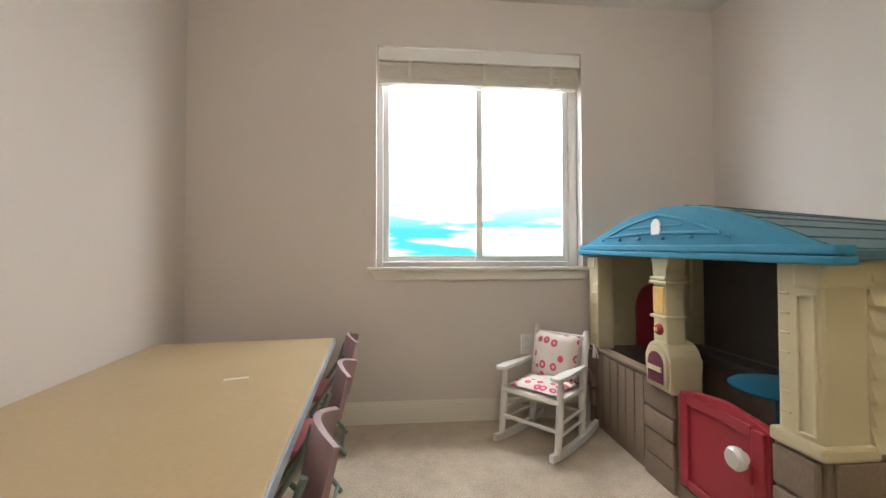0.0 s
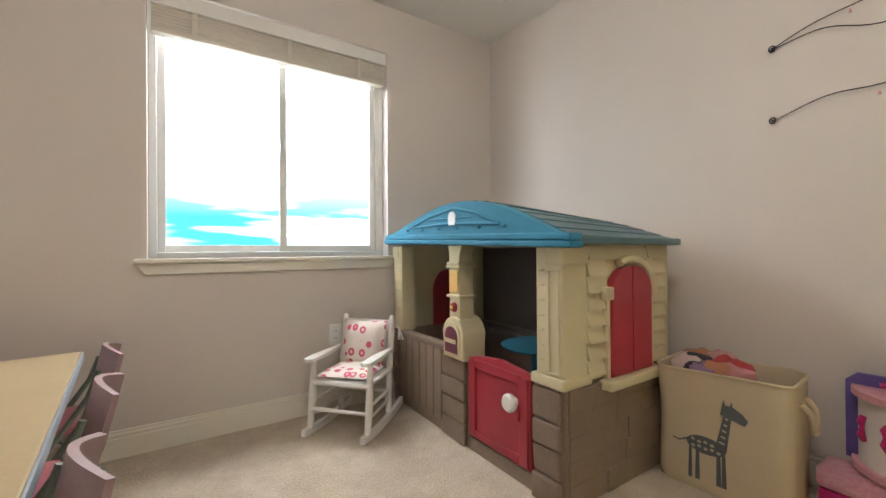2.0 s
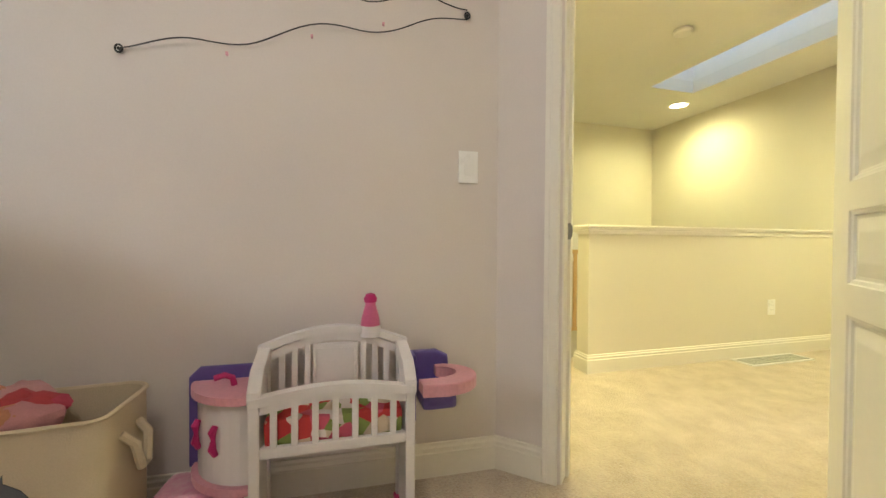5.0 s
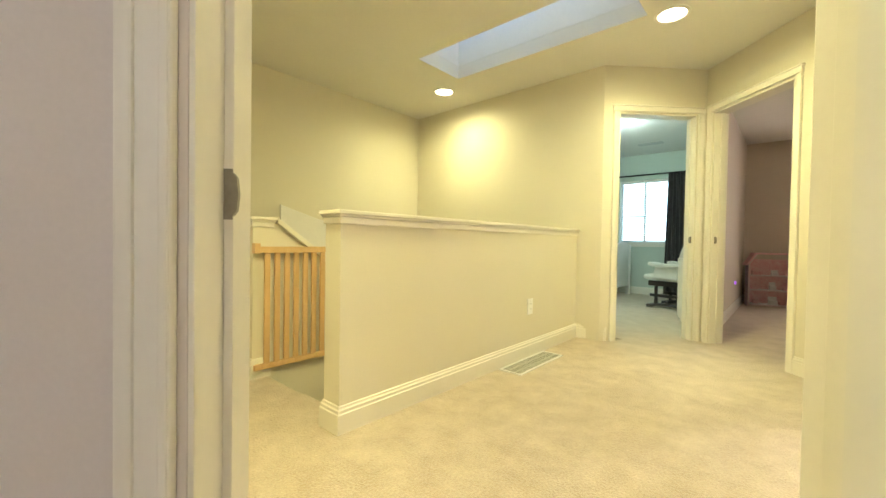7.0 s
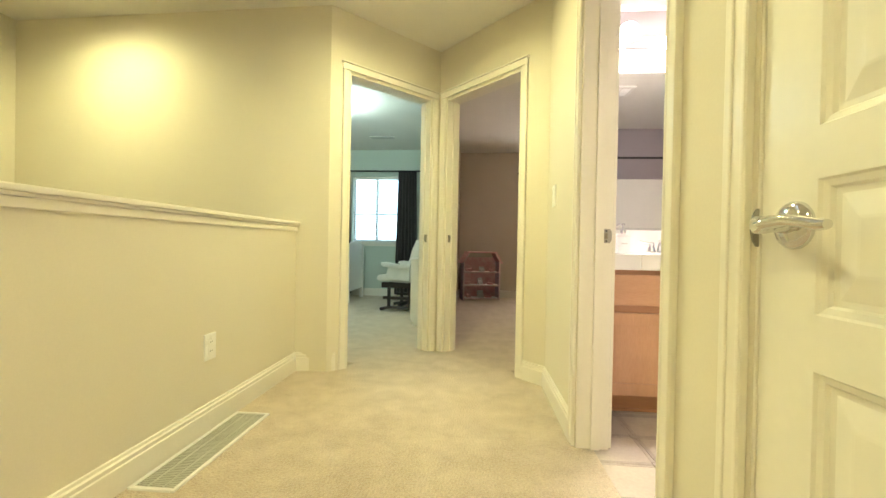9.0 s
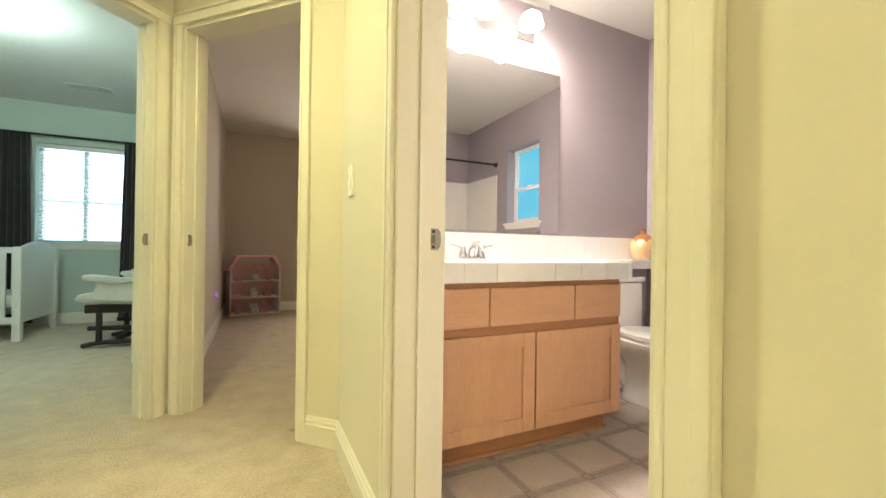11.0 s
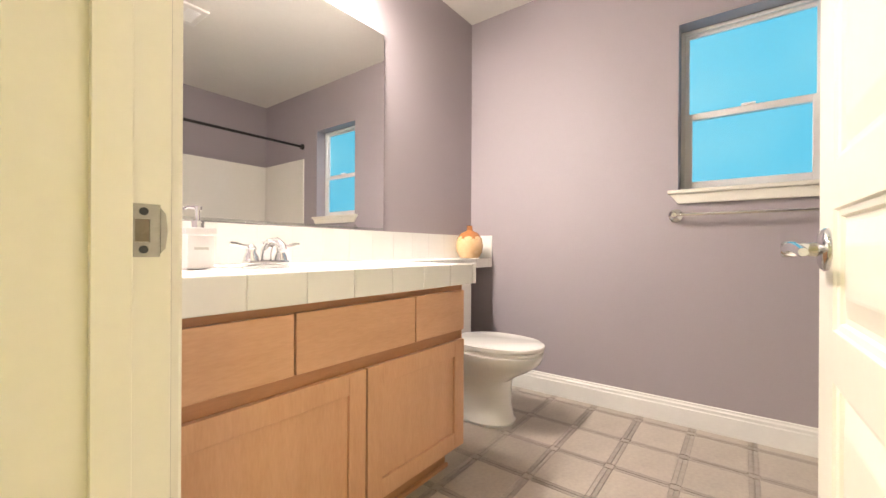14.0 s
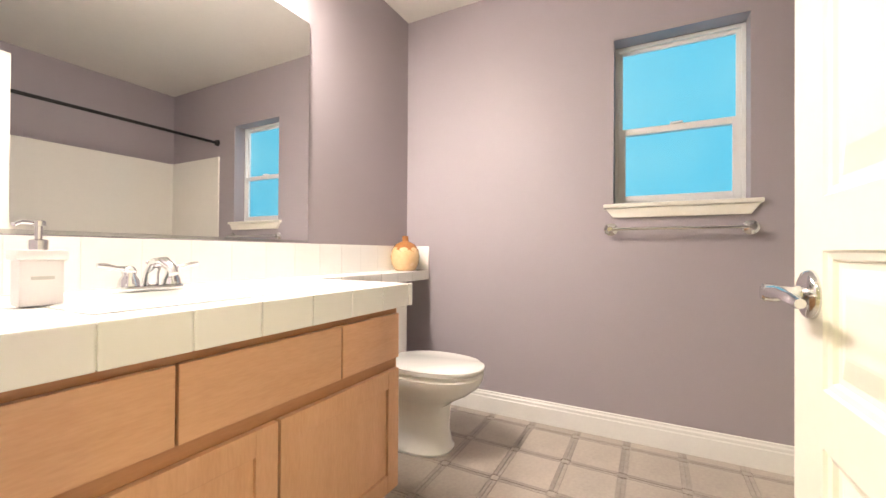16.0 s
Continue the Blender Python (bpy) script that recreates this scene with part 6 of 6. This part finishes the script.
def shower_rod():
    s = Shape()
    s.rod((0.045, -2.14, 1.93), (2.185, -2.14, 1.93), 0.0125, n=14)
    for x0, x1 in ((0.031, 0.05), (2.18, 2.199)):
        s.rod((x0, -2.14, 1.93), (x1, -2.14, 1.93), 0.03, 0.026, n=16)
    ob = s.make("shower_rod", BLACKMETAL, smooth=True)
    return tagged(ob, "dark metal shower curtain rod above the bathtub", "shower rod")


def ceiling_fan_grille():
    e = thing("bath_exhaust_fan", "white plastic exhaust fan grille on the ceiling", "exhaust fan", pose(1.35, -2.75, BT))
    Shape().box((-0.13, -0.13, -0.018), (0.13, 0.13, -0.001), 0.008).make("cover", WHITE, e)
    s = Shape()
    for i in range(12):
        s.box((-0.09, -0.09 + i * 0.015, -0.022), (-0.01, -0.084 + i * 0.015, -0.0181))
        s.box((0.01, -0.09 + i * 0.015, -0.022), (0.09, -0.084 + i * 0.015, -0.0181))
    s.make("louvre", VINYL, e)
    return e


def hinge(z):
    """Butt hinge: a leaf on the jamb, a pin, and a round-cornered leaf on the door's edge."""
    e = thing("door_hinge", "brushed metal hinge between bathroom door and jamb", "hinge", pose(2.191, -2.4665, z), "bathroom door hinges")
    s = Shape()
    s.prism([(-0.086, -0.036), (-0.078, -0.045), (-0.004, -0.045), (-0.004, 0.045), (-0.078, 0.045), (-0.086, 0.036)], -0.0005, 0.0015, "x", 0.0004)
    s.make("door_leaf_plate", STEEL, e)
    Shape().box((0.0, 0.0035, -0.045), (0.036, 0.0050, 0.045), 0.0004).make("jamb_plate", STEEL, e)
    Shape().rod((0.0, 0.0, -0.047), (0.0, 0.0, 0.047), 0.0055, n=12).make("pin", STEEL, e, smooth=True)
    for dz, dy in ((-0.032, -0.062), (0.0, -0.074), (0.032, -0.062)):
        Shape().lathe([(0.0045, 0), (0.003, 0.001)], n=10, m=Matrix.Translation((0.0015, dy, dz)) @ Matrix.Rotation(radians(90), 4, "Y")).make("screw", NICKEL, e)
    return e


vanity()
faucet()
soap_dispenser()
soap_bar()
bath_mirror()
vanity_light()
toilet()
vase()
bath_window()
towel_bar()
bathtub()
shower_rod()
ceiling_fan_grille()
door_leaf("bathroom_door", "open white three-panel bathroom door with chrome lever", Matrix.Translation((2.188, -2.518, 0)) @ Matrix.Rotation(radians(182), 4, "Z"), 0.725)
strike_plate(Matrix.Translation((2.230, -3.2185, 0.912)) @ Matrix.Rotation(radians(180), 4, "Z"))
for z in (0.25, 1.047, 1.80):
    hinge(z)

# ---------- nursery, bedrooms ----------
CURTAIN = material("dark_brown_curtain", (0.045, 0.036, 0.034), rough=0.9, scale=10, fine=200, bump=0.3, depth=0.003, sheen=0.1)


def curtain(x0, x1, y, z0, z1, label, mat, gather=1.0):
    s = Shape()

    def f(u, v):
        k = 1 - (1 - gather) * math.sin(math.pi * min(1, v * 0.75)) * 0.5
        x = (x0 + x1) / 2 + (x1 - x0) * (u - 0.5) * (0.78 + 0.22 * (1 - v)) * k
        return (x, y + 0.022 * math.sin(u * 2 * math.pi * 6 + 0.5 * math.sin(v * 3)) + 0.01 * v, z1 - (z1 - z0) * (1 - v))
    s.sheet(lambda u, v: (f(u, v)[0], f(u, v)[1], z0 + (z1 - z0) * v), 60, 8, 0.003)
    return tagged(s.make("curtain", mat, smooth=True), label, "curtain", "bedroom curtains")


def nursery_window():
    e = thing("window_nursery", "white window with slatted blinds, hazy daylight", "window", pose(4.85, -8.0, 0, 0, 0, 180), kind="structure")
    w, z0, z1 = 0.80, 0.90, 2.0
    f = Shape()
    for lo, hi in (((0, 0.08, z0), (0.035, 0.13, z1)), ((w - 0.035, 0.08, z0), (w, 0.13, z1)), ((0.035, 0.081, z0), (w - 0.035, 0.129, z0 + 0.035)), ((0.035, 0.081, z1 - 0.035), (w - 0.035, 0.129, z1)), ((w / 2 - 0.02, 0.082, z0 + 0.035), (w / 2 + 0.02, 0.128, z1 - 0.035)), ((0.035, 0.09, 1.36), (w - 0.035, 0.12, 1.375))):
        f.box(lo, hi, 0.003)
    f.make("frame", VINYL, e)
    for i in range(26):
        z = z0 + 0.05 + i * 0.039
        Shape().box((0.01, 0.03, -0.0012), (w - 0.01, 0.068, 0.0012), 0, Matrix.Translation((0, 0, z)) @ Matrix.Translation((0, 0.049, 0)) @ Matrix.Rotation(radians(22), 4, "X") @ Matrix.Translation((0, -0.049, 0))).make("blind_slat", VINYL, e)
    s = Shape()
    s.box((0.006, 0.02, z1 - 0.05), (w - 0.006, 0.075, z1 - 0.004), 0.004)
    s.box((-0.04, -0.03, z0 - 0.02), (w + 0.04, 0.079, z0), 0.004)
    s.box((-0.02, -0.016, z0 - 0.07), (w + 0.02, -0.001, z0 - 0.021), 0.003)
    s.make("sill", TRIM, e)
    return e


def crib():
    e = thing("baby_crib", "white wooden slatted baby crib", "crib", pose(4.62, -7.10, 0, 0, 0, 90))
    s = Shape()
    L, W = 0.70, 1.25
    for x in (0, -L):
        for y in (0, -W):
            s.box((x - 0.03, y - 0.03, 0), (x + 0.03, y + 0.03, 0.86), 0.006)
    s.make("post", WHITE, e)
    r = Shape()
    for y in (0, -W):
        n = 12
        low = [(-L + L * i / n, 0.84 + 0.07 * math.sin(math.pi * i / n)) for i in range(n + 1)]
        r.prism([(-L, 0.16), (0, 0.16), *[(x, z) for x, z in low[::-1]]], y - 0.015, y + 0.015, "y", 0.004)
    for x in (0, -L):
        r.box((x - 0.02, -W, 0.80), (x + 0.02, 0, 0.85), 0.005)
        r.box((x - 0.02, -W, 0.16), (x + 0.02, 0, 0.22), 0.005)
    r.box((-L + 0.03, -W + 0.02, 0.30), (-0.03, -0.02, 0.42), 0.03)
    r.make("rail", WHITE, e)
    for x in (0, -L):
        for i in range(11):
            y = -0.1 - i * 0.105
            Shape().box((x - 0.01, y - 0.018, 0.221), (x + 0.01, y + 0.018, 0.80), 0.003).make("slat", WHITE, e)
    return e


def glider():
    """x runs from the front of the seat to the back, y across."""
    e = thing("glider_chair", "white upholstered glider chair on a dark base", "chair", pose(3.98, -6.80, 0, 0, 0, 170))
    cu = material("white_upholstery", (0.74, 0.73, 0.68), rough=0.9, scale=8, fine=160, bump=0.2, sheen=0.2)
    seat = [(-0.02, 0.40), (0.02, 0.385), (0.40, 0.37), (0.46, 0.40), (0.42, 0.47), (0.10, 0.475), (0.0, 0.46), (-0.03, 0.43)]
    Shape().prism(seat, -0.27, 0.27, "y", 0.018).make("seat", cu, e, smooth=True)
    back = [(0.36, 0.46), (0.40, 0.62), (0.45, 0.82), (0.50, 0.925), (0.55, 0.935), (0.585, 0.90), (0.56, 0.75), (0.50, 0.50), (0.46, 0.42)]
    Shape().prism(back, -0.25, 0.25, "y", 0.02).make("backrest", cu, e, smooth=True)
    for y in (-0.31, 0.31):
        arm = [(0.06, 0.60), (0.10, 0.575), (0.30, 0.56), (0.46, 0.57), (0.46, 0.615), (0.30, 0.61), (0.12, 0.635), (0.07, 0.63)]
        Shape().prism(arm, y - 0.045, y + 0.045, "y", 0.014).make("armrest", cu, e, smooth=True)
        Shape().prism([(0.12, 0.42), (0.44, 0.40), (0.44, 0.575), (0.16, 0.575)], y - 0.022, y + 0.022, "y", 0.008).make("side_panel", cu, e)
    dk = material("espresso_wood", (0.03, 0.02, 0.016), rough=0.4)
    b = Shape()
    for y in (-0.24, 0.24):
        b.tube([(0.02, y, 0.02), (0.14, y, 0.045), (0.30, y, 0.05), (0.42, y, 0.045), (0.54, y, 0.02)], 0.02, 8)
        for x in (0.14, 0.42):
            b.box((x - 0.018, y - 0.018, 0.05), (x + 0.018, y + 0.018, 0.30), 0.005)
        b.box((0.06, y - 0.016, 0.15), (0.46, y + 0.016, 0.19), 0.006)
        b.box((0.04, y - 0.02, 0.30), (0.48, y + 0.02, 0.372), 0.008)
    b.box((0.26, -0.24, 0.06), (0.30, 0.24, 0.10), 0.006)
    b.box((0.10, -0.24, 0.32), (0.14, 0.24, 0.365), 0.006)
    b.make("base", dk, e, smooth=True)
    return e


def white_dresser():
    e = thing("nursery_dresser", "white dresser with drawers beside the nursery doorway", "dresser", pose(3.16, -6.43, 0) @ Matrix.Diagonal((0.95, 1, 0.865, 1)))
    Shape().box((0.0, 0.0, 0.05), (0.30, 0.80, 0.80), 0.006).make("body", WHITE, e)
    Shape().box((-0.005, -0.015, 0.8005), (0.315, 0.815, 0.83), 0.006).make("top", WHITE, e)
    Shape().box((0.02, 0.02, 0.0), (0.28, 0.78, 0.0495)).make("plinth", WHITE, e)
    for i in range(3):
        d = Shape().box((0.3005, 0.02, 0.07 + i * 0.245), (0.315, 0.78, 0.305 + i * 0.245), 0.004)
        d.make("drawer", WHITE, e)
    return e


def doll_house():
    e = thing("doll_house", "pink wooden doll house with three open floors", "doll house", pose(2.37, -7.86, 0, 0, 0, 13))
    pk = material("pink_painted_board", (0.86, 0.50, 0.52), rough=0.5, scale=9, fine=60)
    gb = material("pale_blue_board", (0.62, 0.68, 0.74), (0.62, 0.34, 0.40), rough=0.5, scale=22, fine=60)
    rd = material("crimson_board", (0.70, 0.30, 0.34), (0.80, 0.64, 0.60), rough=0.5, scale=14, fine=60)
    W, D, H = 0.60, 0.26, 0.62
    s = Shape()
    for x in (0.0, W - 0.012):
        s.box((x, -D, 0.0), (x + 0.012, 0.0, H), 0.002)
    s.make("side_board", gb, e)
    Shape().box((0.012, -D, 0.02), (W - 0.012, -D + 0.008, H + 0.06)).make("back_board", rd, e)
    for z in (0.02, 0.23, 0.44):
        Shape().box((0.0122, -D + 0.008, z), (W - 0.0122, 0.0, z + 0.012), 0.002).make("floor_board", WHITE, e)
    r = Shape()
    r.prism([(-0.04, H - 0.03), (0.07, H + 0.15), (0.09, H + 0.15), (0.02, H - 0.0)], -D - 0.01, 0.02, "y", 0.003)
    r.prism([(W + 0.04, H - 0.03), (W - 0.02, H - 0.0), (W - 0.09, H + 0.15), (W - 0.07, H + 0.15)], -D - 0.01, 0.02, "y", 0.003)
    r.box((0.06, -D - 0.012, H + 0.135), (W - 0.06, 0.022, H + 0.155), 0.004)
    r.make("roof", pk, e)
    edge = Shape()
    for x in (0.0, W - 0.02):
        edge.box((x, 0.0005, 0.0), (x + 0.02, 0.008, H), 0.002)
    edge.prism([(0.0, H), (0.02, H), (0.10, H + 0.135), (0.08, H + 0.135)], 0.0205, 0.028, "y", 0.001)
    edge.prism([(W, H), (W - 0.02, H), (W - 0.10, H + 0.135), (W - 0.08, H + 0.135)], 0.0205, 0.028, "y", 0.001)
    for z in (0.018, 0.228, 0.438):
        edge.box((0.0205, 0.0005, z), (W - 0.0205, 0.007, z + 0.018), 0.002)
    edge.make("front_edge", material("pale_pink_edge", (0.82, 0.66, 0.64), rough=0.5), e)
    rng = random.Random(2)
    for i in range(9):
        x, z = 0.05 + (i % 3) * 0.18 + rng.uniform(0, 0.06), (0.0325, 0.2425, 0.4525)[i // 3]
        w, h = rng.uniform(0.05, 0.11), rng.uniform(0.05, 0.13)
        f = Shape()
        f.box((x, -0.18, z), (x + w, -0.10, z + h * 0.55), 0.004)
        f.box((x, -0.18, z + h * 0.5), (x + w, -0.165, z + h), 0.004)
        f.make("toy_furniture", (pk, WHITE, rd)[i % 3], e)
    return e


def flush_lamp():
    e = thing("ceiling_lamp", "lit flush ceiling lamp in the nursery", "ceiling lamp", pose(4.35, -5.7, TOP))
    Shape().lathe([(0.13, -0.001), (0.135, -0.03), (0.11, -0.04)], n=28).make("pan", BLACKMETAL, e, smooth=True)
    m = material("lit_opal_glass", (0.9, 0.9, 0.88), rough=0.3, emit=(0.85, 1.0, 0.97), power=3.0)
    Shape().lathe([(0.115, -0.0405), (0.12, -0.06), (0.09, -0.10), (0.03, -0.118)], n=28).make("bowl", m, e, smooth=True)
    return e


def dark_dresser():
    e = thing("dark_dresser", "black wooden dresser with a shiny front", "dresser", pose(8.0, -1.76, 0, 0, 0, 0))
    bl = material("black_wood", (0.018, 0.015, 0.014), rough=0.28, scale=5, fine=50, coat=0.3)
    Shape().box((0.0, -0.62, 0.16), (1.25, 0.0, 0.84), 0.006).make("body", bl, e)
    Shape().box((-0.02, -0.64, 0.8405), (1.27, 0.02, 0.87), 0.006).make("top", bl, e)
    s = Shape()
    for x in (0.0, 1.19):
        for y in (-0.62, -0.06):
            s.box((x, y, 0.0), (x + 0.06, y + 0.06, 0.1595), 0.004)
    s.make("leg", bl, e)
    for i in range(3):
        for x in (0.02, 0.64):
            Shape().box((x, 0.0005, 0.18 + i * 0.22), (x + 0.59, 0.014, 0.385 + i * 0.22), 0.005).make("drawer", bl, e)
    return e


def table_lamp():
    e = thing("bedside_lamp", "lit bedside lamp with a cream fabric shade", "table lamp", pose(8.95, -0.45, 0))
    bl = material("dark_wood_stand", (0.05, 0.035, 0.03), rough=0.4)
    Shape().box((-0.22, -0.22, 0.0), (0.22, 0.22, 0.58), 0.006).make("nightstand", bl, e)
    Shape().lathe([(0.07, 0.581), (0.05, 0.60), (0.02, 0.66), (0.03, 0.75), (0.015, 0.86)], n=20).make("stem", NICKEL, e, smooth=True)
    sh = material("lamp_shade_cloth", (0.8, 0.7, 0.5), rough=0.9, emit=(1.0, 0.78, 0.45), power=1.6)
    q = Shape()
    n = 28
    rows = [[q.bm.verts.new((r * math.cos(2 * math.pi * k / n), r * math.sin(2 * math.pi * k / n), z)) for k in range(n)] for r, z in ((0.15, 0.86), (0.10, 1.14), (0.097, 1.14), (0.147, 0.86))]
    for a, b in zip(rows, rows[1:] + rows[:1]):
        for k in range(n):
            q.bm.faces.new((a[k], a[(k + 1) % n], b[(k + 1) % n], b[k]))
    q.make("shade", sh, e, smooth=True)
    return e


nursery_window()
curtain(4.83, 5.20, -7.93, 0.04, 2.066, "dark brown curtain hanging from a black rod", CURTAIN)
curtain(3.72, 4.10, -7.93, 0.04, 2.066, "dark brown curtain hanging from a black rod", CURTAIN)
tagged(Shape().rod((3.60, -7.93, 2.075), (5.35, -7.93, 2.075), 0.012).make("curtain_rod", BLACKMETAL, smooth=True), "black metal curtain rod above the nursery window", "curtain rod")
crib()
glider()
white_dresser()
flush_lamp()
tagged(Shape().box((4.0, -7.3, TOP - 0.008), (4.35, -7.17, TOP - 0.001), 0.003).make("ceiling_register", NICKEL), "grey metal air register in the nursery ceiling", "air vent")
doll_house()
curtain(1.72, 2.0, -8.12, 0.04, 2.066, "olive brown curtain in the bedroom", material("olive_curtain", (0.20, 0.15, 0.09), rough=0.9, fine=200, bump=0.2))
tagged(Shape().rod((0.6, -8.12, 2.075), (2.1, -8.12, 2.075), 0.012).make("curtain_rod", BLACKMETAL, smooth=True), "dark metal curtain rod in the bedroom", "curtain rod")
night = material("violet_night_light", (0.3, 0.1, 0.6), rough=0.3, emit=(0.45, 0.12, 1.0), power=1.0)
tagged(Shape().box((3.032, -7.0, 0.36), (3.049, -6.975, 0.40), 0.006).make("night_light", night), "small violet plug-in night light on the wall", "night light")
dark_dresser()
table_lamp()
t3 = Shape()
t3.box((-0.03, -0.03, 0), (0.03, 0.03, 0.18), 0.005)
t3.ball((0.0, 0.03, 0.22), 0.07)
t3.ball((0.06, -0.06, 0.19), 0.06)
tagged(t3.make("dresser_ornament", BLACKMETAL, m=pose(8.25, -1.94, 0.872), smooth=True), "dark round ornament standing on the dresser", "ornament")

# ---------- bathroom floor pieces ----------
VSTONE = material("taupe_vinyl_tile", (0.52, 0.455, 0.385), (0.41, 0.35, 0.30), rough=0.40, scale=7, fine=70, bump=0.05, depth=0.002, vary=0.07)
VSTRIP = material("brown_vinyl_strip", (0.43, 0.37, 0.32), (0.31, 0.26, 0.22), rough=0.42, scale=30, fine=70, bump=0.05, depth=0.002, vary=0.12)
fl = bpy.data.objects["floor_bath"]
PX, PY, GW = 0.275, 0.237, 0.036


MESHES = {}


def floor_piece(name, x, y, w, d, mat):
    """One vinyl piece, cut at the walls and the threshold; alike pieces share a mesh."""
    x0, x1, y0, y1 = max(x, 0.032), min(x + w, 2.264), max(y, -4.21), min(y + d, -2.172)
    if x1 - x0 < 0.004 or y1 - y0 < 0.004:
        return
    key = (name, round(x1 - x0, 3), round(y1 - y0, 3))
    if key not in MESHES:
        MESHES[key] = Shape().box((0, 0, -0.0055), (x1 - x0, y1 - y0, 0.0), 0.0006).mesh(name)
        MESHES[key].materials.append(mat)
    ob = new(name, MESHES[key])
    ob.parent = fl
    ob.location = (x0, y0, 0.0)


for i in range(-1, 9):
    for j in range(-1, 9):
        x, y = 0.115 + i * PX, -4.065 + j * PY
        if y > -2.17 or (x > 1.09 and y + PY < -3.64) or (x + PX < 0.9 and x > 0.4 and y + PY < -3.9):
            continue
        floor_piece("tile", x + GW / 2, y + GW / 2, PX - GW, PY - GW, VSTONE)
        for dy in (-GW * 0.46, GW * 0.04):
            floor_piece("border_strip", x + GW / 2 + 0.003, y + dy, PX - GW - 0.006, GW * 0.42, VSTRIP)
        for dx in (-GW * 0.46, GW * 0.04):
            floor_piece("border_strip", x + dx, y + GW / 2 + 0.003, GW * 0.42, PY - GW - 0.006, VSTRIP)
        floor_piece("border_square", x - GW / 2 + 0.001, y - GW / 2 + 0.001, GW - 0.002, GW - 0.002, VSTRIP)
